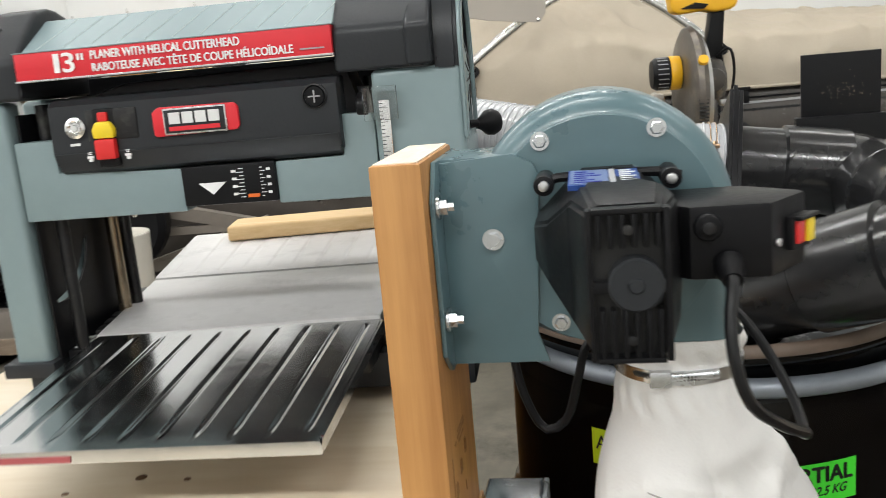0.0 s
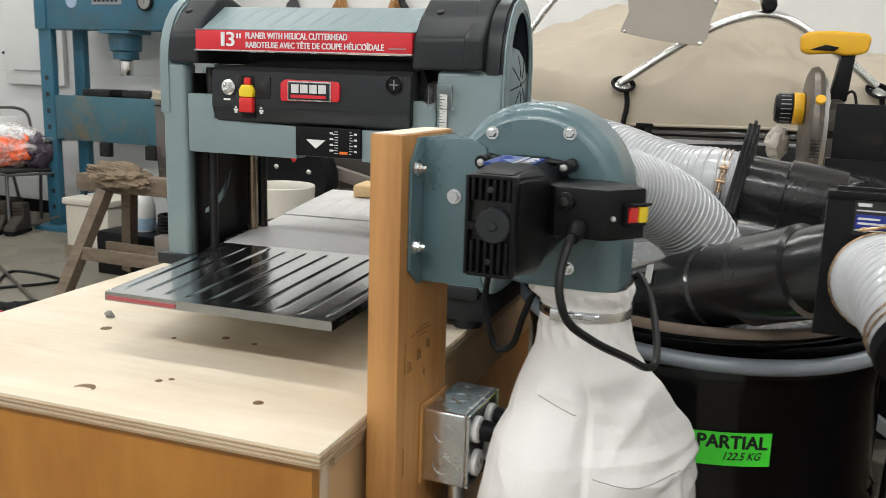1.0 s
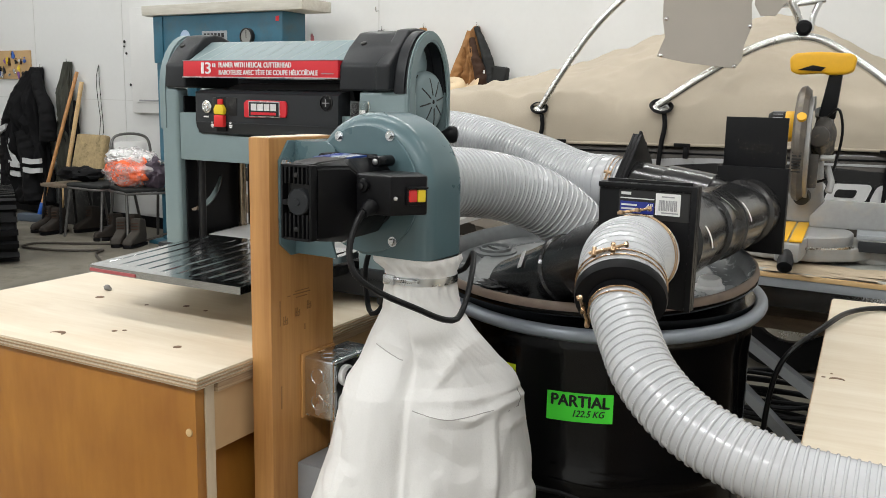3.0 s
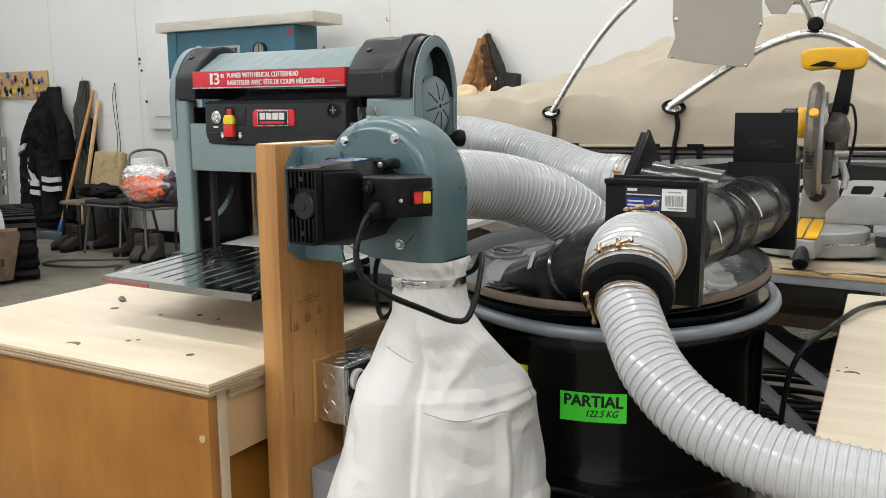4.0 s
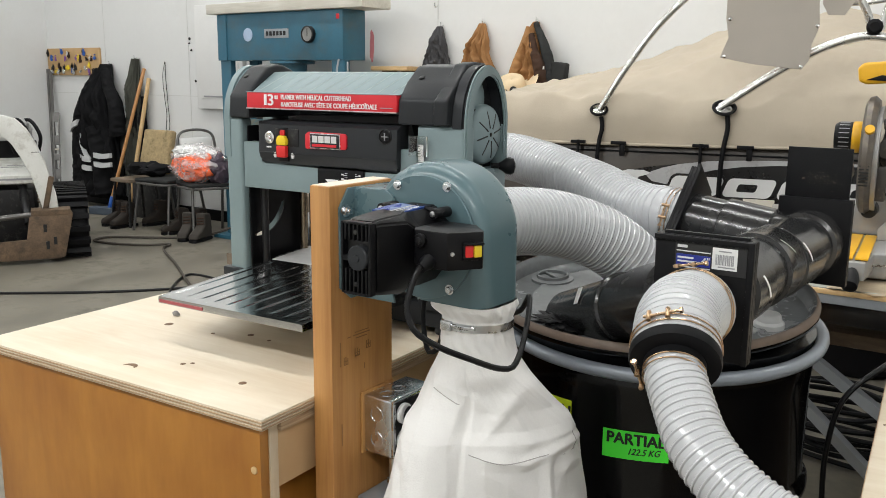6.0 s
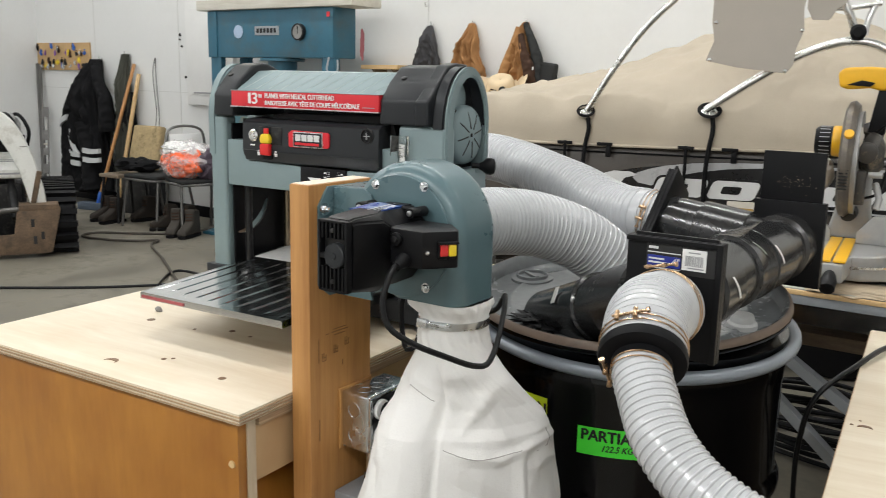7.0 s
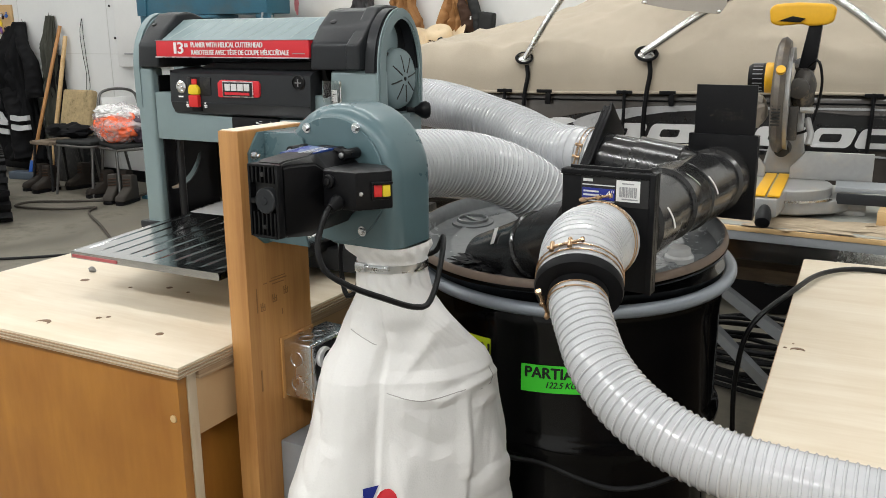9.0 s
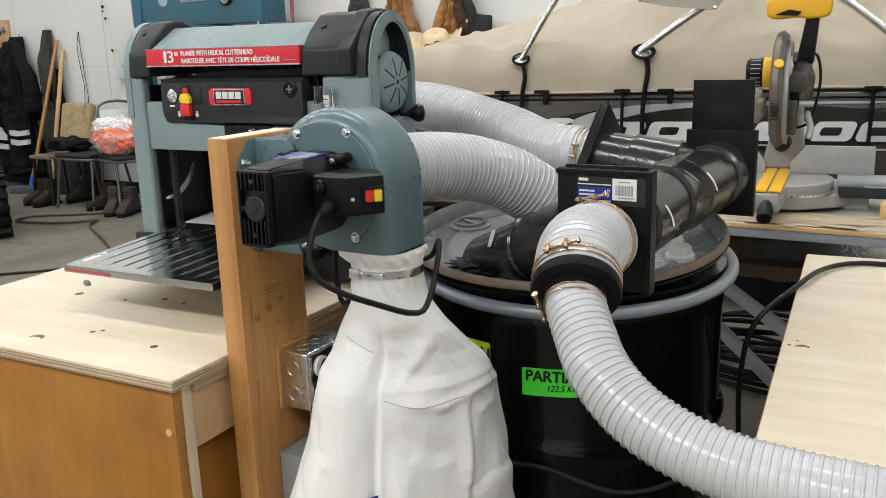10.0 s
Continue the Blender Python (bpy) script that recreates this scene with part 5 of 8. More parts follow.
part("lid", box(0.0405, 0.044, 0.697, 0.803, 0.398, 0.643, 0.0015), STAND_GREY, gb)

# ---------------------------------------------------------------- steel drum with lid
DX, DYY, DR = 0.247, 1.247, 0.281
drum = thing("steel_drum", DX, DYY, 0, label="glossy black steel drum with a dusty lid and grey closing ring", category="drum")
prof = [(0.25, 0.0), (0.278, 0.004), (DR, 0.012), (DR, 0.02), (DR - 0.006, 0.026)]
for zc in (0.29, 0.585):
    prof += [(DR - 0.006, zc - 0.028), (DR - 0.001, zc - 0.014), (DR + 0.004, zc - 0.005), (DR + 0.004, zc + 0.005), (DR - 0.001, zc + 0.014), (DR - 0.006, zc + 0.028)]
prof += [(DR - 0.006, 0.775), (DR - 0.004, 0.795), (DR - 0.004, 0.815), (DR - 0.007, 0.825), (DR - 0.006, 0.845), (DR - 0.002, 0.860)]
part("body", lathe(prof, (DX, DYY, 0), (DX, DYY, 1), 128), DRUM_BLACK, drum, "glossy black painted shell", smooth=60)
# the lid sits a little askew, higher at the back
def tilted(sx, sy):
    return Matrix(((1, 0, 0, 0), (0, 1, 0, 0), (sx, sy, 1, 0), (0, 0, 0, 1)))


LID = Matrix.Translation((0.235, 1.243, 0.910)) @ tilted(-0.017, 0.094) @ Matrix.Diagonal((1.038, 1.038, 1, 1)) @ Matrix.Translation((-DX, -DYY, -0.8815))


def on_lid(bm):
    bm.transform(LID)
    return bm


lidp = [(DR + 0.0028, 0.8735), (DR + 0.0028, 0.877), (DR + 0.0005, 0.883), (DR - 0.003, 0.8855), (DR - 0.0045, 0.8855)]
part("rim_skirt", on_lid(lathe([(DR - 0.022, 0.790), (DR - 0.016, 0.845), (DR - 0.006, 0.861), (DR + 0.002, 0.866), (DR + 0.003, 0.8733)], (DX, DYY, 0), (DX, DYY, 1), 128, cap=False)), DRUM_BLACK, drum, smooth=60)
part("gasket_rim", on_lid(lathe(lidp, (DX, DYY, 0), (DX, DYY, 1), 128, cap=False)), RIM_RUST, drum, "brown stained rim", smooth=60)
part("lid", on_lid(lathe([(DR - 0.0046, 0.8854), (DR - 0.0090, 0.8830), (DR - 0.0125, 0.876), (DR - 0.016, 0.858), (DR - 0.024, 0.853), (DR - 0.062, 0.853), (DR - 0.067, 0.857), (DR - 0.073, 0.857), (DR - 0.078, 0.855), (0.02, 0.855), (0.0006, 0.855)], (DX, DYY, 0), (DX, DYY, 1), 128, cap=False)), LID_PAINT, drum, "dusty black lid, its grey raised to paint in reflected light", smooth=40)
ring = part("closing_ring", tube([Vector((DX + (DR + 0.008) * math.cos(a), DYY + (DR + 0.008) * math.sin(a), 0.855 - 0.0087 * math.cos(a) + 0.0175 * math.sin(a))) for a in np.linspace(0, 2 * math.pi, 129)], 0.0115, 14), RING_GREY, drum, "grey steel closing ring", smooth=60)
def lid_z(x, y):
    return 0.8835 - 0.017 * (x - 0.235) + 0.094 * (y - 1.243)


for bx, by, big in ((0.012, 1.279, True), (0.455, 1.234, False)):
    bung = part("bung", lathe([(0.044, -0.004), (0.043, 0.003), (0.036, 0.0045), (0.033, 0.005), (0.032, 0.0105), (0.0295, 0.0115), (0.0275, 0.010), (0.0265, 0.004), (0.004, 0.004)] if big else [(0.026, -0.004), (0.0255, 0.006), (0.021, 0.010), (0.019, 0.020), (0.017, 0.022), (0.003, 0.022)], (bx, by, lid_z(bx, by)), (bx + 0.017, by - 0.094, lid_z(bx, by) + 1), 32), LID_PAINT if big else surface("clear_cap_plastic", (0.58, 0.58, 0.57), 0.35), drum, "drum bung in the lid")
    if big:
        part("bung_bar", box(-0.026, 0.026, -0.005, 0.005, 0.0042, 0.0100, 0.001, m=pose(bx, by, lid_z(bx, by), 5.4, 0, -35)), LID_PAINT, bung)
part("sealant", blob(5, (0.060, 0.040, 0.010), 4, 0.9, 5.0, m=pose(0.150, 1.075, lid_z(0.150, 1.075), 5.4, 0, -25)), RUBBER, drum, "crumbly black sealant round the inlet")


def curved_tag(name, a0, a1, z0, z1, mat_, label, tilt=0.0):
    bm = B()
    rows = []
    for j in range(2):
        rows.append([bm.verts.new((DX + (DR - 0.0045) * math.cos(a), DYY + (DR - 0.0045) * math.sin(a), (z0, z1)[j] + tilt * (a - a0))) for a in np.linspace(a0, a1, 13)])
    for k in range(12):
        bm.faces.new((rows[0][k], rows[0][k + 1], rows[1][k + 1], rows[1][k]))
    return part(name, bm, mat_, drum, label, smooth=60)


def on_drum(text, size, ang, z, mat_, host, width=None, turn=0.0, shear=0.0, bold=0.0):
    """Letters bent round the drum."""
    ob2 = lettering(text, size, mat_, host, Matrix(), "tag_lettering", width=width, depth=0.0, shear=shear, bold=bold)
    inv = PLACE[host].inverted()
    for v in ob2.data.vertices:
        w = PLACE[host] @ v.co
        x, y = w.x * math.cos(turn) - w.y * math.sin(turn), w.x * math.sin(turn) + w.y * math.cos(turn)
        a = ang + x / DR
        v.co = inv @ Vector((DX + (DR - 0.0038) * math.cos(a), DYY + (DR - 0.0038) * math.sin(a), z + y))
    return ob2


solid("loose_cord", cable([(0.16, 0.86, 0.621), (0.296, 0.9, 0.601), (0.329, 0.93, 0.587), (0.387, 0.955, 0.563), (0.444, 0.955, 0.561), (0.496, 0.96, 0.576), (0.537, 0.97, 0.598), (0.55, 1.02, 0.588), (0.66, 1.10, 0.50)], 0.0042), CORD, "thin black cord hanging before a steel drum", "cord")
A0 = -1.468
tag1 = curved_tag("green_tag", A0 - 0.005, A0 + 0.380, 0.688, 0.7365, GREEN_TAG, "bright green tag lettered in black", tilt=0.004)
on_drum("PARTIAL", 0.0265, A0 + 0.188, 0.7225, BLACK_INK, tag1, width=0.094, bold=0.0010)
on_drum("122.5 KG", 0.0155, A0 + 0.235, 0.7030, BLACK_INK, tag1, bold=0.0003, width=0.052, shear=0.35, turn=0.03)
tag2 = curved_tag("yellow_tag", -2.20, -1.684, 0.722, 0.768, YELLOW_TAG, "bright yellow tag lettered in black")
on_drum("N", 0.026, -1.722, 0.748, BLACK_INK, tag2, bold=0.0012)
on_drum("A", 0.026, -2.15, 0.750, BLACK_INK, tag2)

# ---------------------------------------------------------------- pipe manifold with three blast gates
MX, MZ = 0.466, 1.008
G1Y, G3Y = 0.828, 1.432
man = thing("pipe_manifold", MX, 1.15, 0.87, label="glossy black plastic pipe manifold standing on a drum lid", category="pipe manifold")
part("front_wye", lathe([(0.0535, 0), (0.0535, 0.05), (0.0595, 0.052), (0.0595, 0.135), (0.0535, 0.138), (0.0535, 0.22), (0.0595, 0.222), (0.0595, 0.31), (0.0565, 0.314)], (MX, G1Y + 0.012, MZ), (MX, 3, MZ - 0.02), 48), BLACK_PIPE, man, smooth=50)
part("rear_wye", lathe([(0.0560, 0), (0.0560, 0.004), (0.0605, 0.006), (0.0605, 0.125), (0.0545, 0.13), (0.0545, 0.20), (0.0610, 0.204), (0.0610, 0.262), (0.0545, 0.264), (0.0545, 0.272)], (MX, G1Y + 0.328, MZ - 0.006), (MX + 0.02, 3, MZ - 0.03), 48), BLACK_PIPE, man, smooth=50)
BA, BBp = Vector((0.455, 0.905, 1.005)), Vector((0.160, 1.115, 0.870))
d = (BBp - BA)
part("drum_branch", lathe([(0.048, 0), (0.0535, 0.05), (0.0535, 0.075), (0.0600, 0.078), (0.0600, 0.165), (0.0560, 0.168), (0.0560, 0.225), (0.0600, 0.228), (0.0600, 0.236), (0.0560, 0.238), (0.0545, d.length - 0.03), (0.0545, d.length + 0.04)], BA, BBp, 48), BLACK_PIPE, man, "branch that plunges into the drum lid", smooth=50)
GN = Vector((-0.985, 0.02, 0.14)).normalized()
GB = Vector((0.284, 1.281, 1.038))
GA = GB - GN * 0.175
d2 = (GB - GA)
part("side_branch", lathe([(0.050, 0), (0.0535, 0.02), (0.0585, 0.023), (0.0585, 0.105), (0.0535, 0.108), (0.0535, d2.length - 0.006)], GA, GB, 44), BLACK_PIPE, man, "branch towards a blast gate", smooth=50)
def pipe_sticker(y, width, a0, a1, r, mat_):
    """A paper strip that lies round the pipe, from angle a0 to a1."""
    bm = B()
    rows = [[bm.verts.new((MX + r * math.cos(radians(a)), y + 0.0006 * (a1 - a) + dy, 1.004 + r * math.sin(radians(a)))) for dy in (-width / 2, width / 2)] for a in np.linspace(a0, a1, 8)]
    for p, q in zip(rows, rows[1:]):
        bm.faces.new((p[0], p[1], q[1], q[0]))
    part("paper_sticker", bm, mat_, man, "thin paper sticker strip", smooth=60)


pipe_sticker(0.921, 0.0070, -4, 28, 0.0609, PAPER)
pipe_sticker(1.160, 0.0080, 6, 38, 0.0618, PAPER)
pipe_sticker(1.085, 0.0030, 32, 58, 0.0609, surface("pale_green_paper", (0.50, 0.60, 0.48), 0.5, var=0.04, bump=0.0))
tg = BA.lerp(BBp, 0.80)
part("pipe_label", box(-0.0065, 0.0065, -0.015, 0.015, -0.0006, 0.0008, m=pose(tg.x - 0.030, tg.y - 0.038, tg.z + 0.034, 62, -22, -35)), PAPER, man, "small white label", smooth=0)


def blast_gate(m, slide_up, label):
    """A 4 inch gate: two plates, a spigot on each side and a slide. Local y is the pipe's axis, z the slide's way."""
    g = thing("blast_gate", m=m, label=label, category="blast gate", group="blast gates")
    part("front_plate", box(-0.0645, 0.0645, -0.009, -0.0035, -0.080, 0.080, 0.0012), BLACK_PLASTIC, g, local=True)
    part("rear_plate", box(-0.0645, 0.0645, 0.0035, 0.009, -0.080, 0.080, 0.0012), BLACK_PLASTIC, g, local=True)
    for x0, x1 in ((-0.0645, -0.0575), (0.0575, 0.0645)):
        part("slide_rail", box(x0, x1, -0.0034, 0.0034, -0.080, 0.080, 0.0004), BLACK_PLASTIC, g, local=True)
    part("slide", box(-0.0560, 0.0560, -0.0026, 0.0026, -0.078 + slide_up, 0.080 + slide_up, 0.0008), BLACK_PLASTIC, g, "black slide", local=True)
    return g


g1 = blast_gate(pose(MX + 0.0025, G1Y, 1.014), 0.004, "black plastic blast gate with a blue and white product label")
part("slide_lip", box(-0.065, 0.058, -0.0135, -0.009, 0.0725, 0.0795, 0.001), BLACK_PLASTIC, g1, local=True)
part("slide_lip", box(0.0575, 0.065, -0.0135, -0.009, -0.080, 0.0795, 0.001), BLACK_PLASTIC, g1, local=True)
lb = part("product_label", box(-0.037, 0.0555, -0.0098, -0.0088, 0.034, 0.071), BLACK_INK, g1, "dark product label with plain bars", local=True, smooth=0)
part("blue_bar", box(-0.035, 0.010, -0.0104, -0.0096, 0.041, 0.056), BLUE_INK, lb, local=True, smooth=0)
part("white_panel", box(0.0120, 0.0440, -0.0104, -0.0096, 0.041, 0.069), PAPER, lb, local=True, smooth=0)
for x0, x1, y, z, h in ((-0.035, 0.010, -0.0106, 0.0385, 0.0014), (-0.035, 0.010, -0.0106, 0.0595, 0.0014), (-0.034, -0.021, -0.0106, 0.0645, 0.0036), (-0.033, -0.012, -0.0112, 0.0505, 0.0022), (-0.033, -0.004, -0.0112, 0.0455, 0.0022)):
    part("label_bar", box(x0, x1, y, y + 0.001, z, z + h), DECAL_WHITE, lb, local=True, smooth=0)
inv = PLACE[lb]
lettering('4"', 0.013, DECAL_WHITE, lb, inv @ pose(0.004, -0.0108, 0.049, 90, 0, 0))
random.seed(3)
x = 0.0165
while x < 0.0390:
    w = random.choice((0.0005, 0.0009, 0.0014))
    part("code_bar", box(x, x + w, -0.0110, -0.0102, 0.047, 0.0605), GREY_INK, lb, local=True, smooth=0)
    x += w + random.choice((0.0006, 0.001))
for z in (0.064, 0.0435):
    part("code_bar", box(0.020, 0.036 if z > 0.06 else 0.0415, -0.0110, -0.0102, z, z + 0.0016), GREY_INK, lb, local=True, smooth=0)
g2m = Matrix.Translation(GB) @ (GB - GA).to_track_quat("Y", "Z").to_matrix().to_4x4() @ pose(0, 0, 0, 0, 34, 0)
g2 = blast_gate(g2m, 0.012, "black plastic blast gate on a side branch")
g3 = blast_gate(pose(0.472, G3Y, 1.001), 0.092, "black plastic blast gate with its slide pulled up and dusty")
random.seed(8)
bm = B()
for _ in range(45):
    x, z, r = random.gauss(0.005, 0.02), random.gauss(0.115, 0.012), random.uniform(0.0002, 0.0006)
    if abs(x) < 0.05:
        box(x - r, x + r, -0.0032, -0.0025, z - r, z + r, bm=bm)
part("dust_specks", bm, DUST, g3, "specks of sawdust", local=True, smooth=0)

# ---------------------------------------------------------------- hoses, reducer and clamps
def hose(ctrl, r, pitch, label, depth=0.0019):
    th = thing("flexible_hose", *ctrl[0], label=label, category="hose", group="dust hoses")
    wall, rib = hose_parts(ctrl, r, pitch, depth)
    wall = part("hose_wall", wall, HOSE, th, smooth=180)
    part("spiral_rib", rib, HOSE, wall, "stiff spiral rib", smooth=180)
    return th


FRONT4 = [(0.466, 0.816, 1.002), (0.467, 0.785, 1.004), (0.472, 0.745, 1.009), (0.480, 0.708, 1.007), (0.489, 0.680, 0.998), (0.497, 0.657, 0.984)]
hose(FRONT4, 0.0512, 0.0084, "ribbed grey dust hose fixed to a blast gate", depth=0.0015)
RC = Vector((0.4995, 0.650, 0.980))
RD = (Vector(FRONT4[-1]) - Vector(FRONT4[-2])).normalized()
solid("hose_reducer", lathe([(0.0515, -0.008), (0.0520, 0.0), (0.0505, 0.005), (0.039, 0.007), (0.0350, 0.007), (0.0350, 0.016)], RC, RC + RD, 44), RUBBER, "black rubber reducer between two hoses", "reducer", smooth=50)
LOW = [RC + RD * 0.006, RC + RD * 0.016, (0.528, 0.606, 0.946), (0.556, 0.578, 0.919), (0.597, 0.558, 0.892), (0.642, 0.547, 0.874), (0.694, 0.541, 0.862), (0.75, 0.541, 0.857), (0.83, 0.541, 0.856), (0.95, 0.54, 0.856), (1.15, 0.53, 0.858)]
hose(LOW, 0.0342, 0.0088, "ribbed grey dust hose trailing over a plywood top", depth=0.0016)
HOSE1 = [(VX, BKY + 0.003, VZ - 0.004), (VX + 0.003, 0.88, 1.066), (0.122, 0.96, 1.062), (0.155, 1.04, 1.048), (0.200, 1.105, 1.018), (0.240, 1.15, 0.972), (0.262, 1.172, 0.920), (0.270, 1.182, 0.860)]
hose(HOSE1, 0.0565, 0.0103, "ribbed grey dust hose from a blower down to a drum lid", depth=0.0019)
HOSE2 = [(-0.389, 1.462, 1.105), (-0.35, 1.51, 1.112), (-0.231, 1.50, 1.112), (-0.13, 1.465, 1.102), (-0.029, 1.42, 1.085), (0.065, 1.380, 1.067), (0.140, 1.335, 1.050), (0.198, 1.303, 1.043), GB + GN * 0.038, GB + GN * 0.010]
hose(HOSE2, 0.0555, 0.0103, "ribbed grey dust hose from a planer to a blast gate", depth=0.0019)


def wire_clamp(c, d, r, mat_, up, label="coppery wire hose clamp with a long screw"):
    """Two wire loops and a tangent screw."""
    c, d = Vector(c), Vector(d).normalized()
    up = (Vector(up) - d * Vector(up).dot(d)).normalized()
    side = d.cross(up)
    th = thing("hose_clamp", c.x, c.y, c.z, label=label, category="hose clamp", group="hose clamps")
    for off in (-0.004, 0.004):
        part("wire_loop", tube([c + d * off + (r - 0.0008) * (math.cos(a) * up + math.sin(a) * side) for a in np.linspace(0, 2 * math.pi, 49)], 0.0009, 8), mat_, th)
    top = c + up * (r + 0.004)
    part("clamp_screw", cyl(top - side * 0.024, top + side * 0.018, 0.0018, 10), mat_, th)
    part("screw_head", lathe([(0.0038, 0), (0.0038, 0.003), (0.0028, 0.004)], top - side * 0.027, top + side, 6), mat_, th)
    for s in (-0.010, 0.012):
        q = top + side * s
        part("barrel", cyl(q - d * 0.007, q + d * 0.007, 0.0029, 10, 0.0005), mat_, th)
    return th


wire_clamp((MX, G1Y - 0.032, 1.0035), (0, -1, 0.12), 0.0532, BRASS, (-0.22, 0, 1))
wire_clamp(Vector(FRONT4[-1]) - RD * 0.012, RD, 0.0522, BRASS, (-0.16, -0.6, 0.75))
wire_clamp(RC + RD * 0.021, RD, 0.0350, BRASS, (-1, -0.2, -0.2))
wire_clamp(Vector(HOSE2[-1]) + GN * 0.016, GN, 0.0562, BRASS, (0.1, -1, 0.3))

# ---------------------------------------------------------------- second plywood table, its cord and the saw table
RB = pose(0.608, 1.626, 0, 0, 0, 5.2)
rt = thing("plywood_table", m=RB, label="plywood worktable with a pale birch top and a cord across it", category="table")
part("top", box(0, 1.1, -1.7, 0, 0.79, 0.81, 0.003), PLY_TOP, rt, "pale birch plywood top with small knots", local=True)
bm = B()
for k in range(3):
    box(-0.0012, 1.1012, -1.7012, 0.0012, 0.7925 + k * 0.0056, 0.795 + k * 0.0056, bm=bm)
part("ply_edge", bm, PLY_EDGE, rt, local=True, smooth=0)
# added body, kept dark so that the drum mirrors no brown
part("body", box(0.20, 1.02, -1.62, -0.10, 0.03, 0.789, 0.003), OLD_WOOD, rt, "added dark body in place of the dark space under the top", local=True)
part("plinth", box(0.24, 0.97, -1.57, -0.15, 0.0, 0.03, 0.002), OLD_WOOD, rt, local=True)
for kx, ky, kr in ((0.010, -0.575, 0.003), (0.020, -0.553, 0.002), (0.21, -0.83, 0.004), (0.30, -0.40, 0.003)):
    part("knot", lathe([(kr, 0), (kr * 0.9, 0.0007), (kr * 0.3, 0.0009)], (kx, ky, 0.8098), (kx, ky, 2), 14), KNOT_MAT, rt, local=True)
finger_hole(0.028, -0.580, 0.81, 0.0105, rt)
solid("power_cord", cable([(1.6, 1.40, 0.815), (1.1, 1.56, 0.815), (0.80, 1.575, 0.815), (0.715, 1.565, 0.816), (0.665, 1.50, 0.818), (0.630, 1.34, 0.815), (0.580, 1.27, 0.765), (0.556, 1.29, 0.66), (0.552, 1.32, 0.52), (0.556, 1.34, 0.35), (0.54, 1.36, 0.18), (0.52, 1.42, 0.02), (0.58, 1.75, 0.006)], 0.0048), CORD, "thick black power cord hanging over a table edge", "cord")

st = thing("saw_table", 0.9, 2.55, 0, label="grey-topped work table with a brown edge and steel brace legs", category="table")
part("top", box(-0.02, 2.6, 2.15, 2.95, 0.735, 0.757, 0.003), TABLE_TOP, st, "dusty grey worktop")
part("front_edge", box(-0.02, 2.6, 2.138, 2.149, 0.741, 0.754, 0.002), PINE, st, "worn pine edge strip")
part("front_apron", box(-0.02, 2.6, 2.141, 2.149, 0.716, 0.740, 0.001), STAND_GREY, st, "grey steel apron")
part("lower_rail", box(0.0, 2.58, 2.17, 2.21, 0.655, 0.715, 0.003), ALU, st, "aluminium rail")
part("shelf", box(0.0, 2.58, 2.30, 2.90, 0.56, 0.60, 0.003), OLD_WOOD, st)
for p, q in (((0.30, 2.25, 0.545), (0.80, 2.25, 0.22)), ((0.29, 2.28, 0.40), (0.72, 2.28, 0.02))):
    part("brace", tube([Vector(p), Vector(q)], 0.021, 4), STAND_GREY, st, "grey steel brace", smooth=20)
for x in (0.05, 1.3, 2.5):
    for y in (2.24, 2.85):
        part("leg", box(x - 0.02, x + 0.02, y - 0.02, y + 0.02, 0.0, 0.734, 0.003), OLD_WOOD, st)
bm = B()
random.seed(12)
turns = []
for k in range(10 * 10):
    a, lap = 2 * math.pi * k / 10, k / 10
    r = 0.27 + 0.05 * math.sin(lap * 2.7)
    turns.append((0.31 + 0.06 * math.sin(lap * 1.9) + r * math.cos(a) * 1.1, 3.0 + 0.07 * math.cos(lap * 2.3) + r * 0.8 * math.sin(a), 0.012 + 0.016 * lap + 0.008 * math.sin(3 * a + lap)))
cable(turns, 0.009, 8, 0.03, bm)
solid("coiled_hose", bm, RUBBER, "untidy coil of dark cable on the concrete floor", "cable coil")
solid("storage_crate", box(0.55, 1.9, 3.0, 3.35, 0.0, 0.48, 0.02), BLACK_PLASTIC, "dark storage crate under a work table", "crate")

# ---------------------------------------------------------------- mitre saw
SAW_DARK = surface("dusty_black_casting", (0.055, 0.050, 0.045), 0.5, var=0.3, bump=0.1, dirt=(0.40, 0.31, 0.20), dirt_amt=0.75, dirt_scale=16)
GUARD = surface("dusty_dark_guard", (0.13, 0.115, 0.10), 0.4, metal=0.5, var=0.2, bump=0.06, dirt=(0.36, 0.30, 0.22), dirt_amt=0.4, dirt_scale=18)
SAW = pose(0.400, 2.42, 0.757, 0, 0, 6)
saw = thing("mitre_saw", m=SAW, label="yellow and grey mitre saw dusted with sawdust, on a work table", category="saw")
bm = prism([(-0.24, 0.02), (-0.24, 0.10), (-0.12, 0.17), (0.12, 0.17), (0.24, 0.10), (0.24, 0.02), (0.16, -0.09), (0.07, -0.15), (-0.07, -0.15), (-0.16, -0.09)], "z", 0.012, 0.052, 0.008, 3)
for fx in (-0.21, 0.21):
    box(fx - 0.04, fx + 0.04, -0.03, 0.11, 0.0, 0.04, 0.006, bm=bm)
part("base", bm, SAW_GREY, saw, local=True)
part("turntable", lathe([(0.155, 0.048), (0.158, 0.056), (0.158, 0.078), (0.154, 0.082), (0.02, 0.083)], (0, 0, 0), (0, 0, 1), 56), SAW_GREY, saw, "round cast turntable", local=True)
for k in range(17):
    a = math.radians(-150 + k * 7.5)
    part("scale_mark", box(-0.012, 0.012, -0.001, 0.004, 0, 0.006, m=pose(0.178 * math.cos(a), 0.178 * math.sin(a), 0.050, 0, 0, math.degrees(a) + 90)), ALU, saw, local=True)
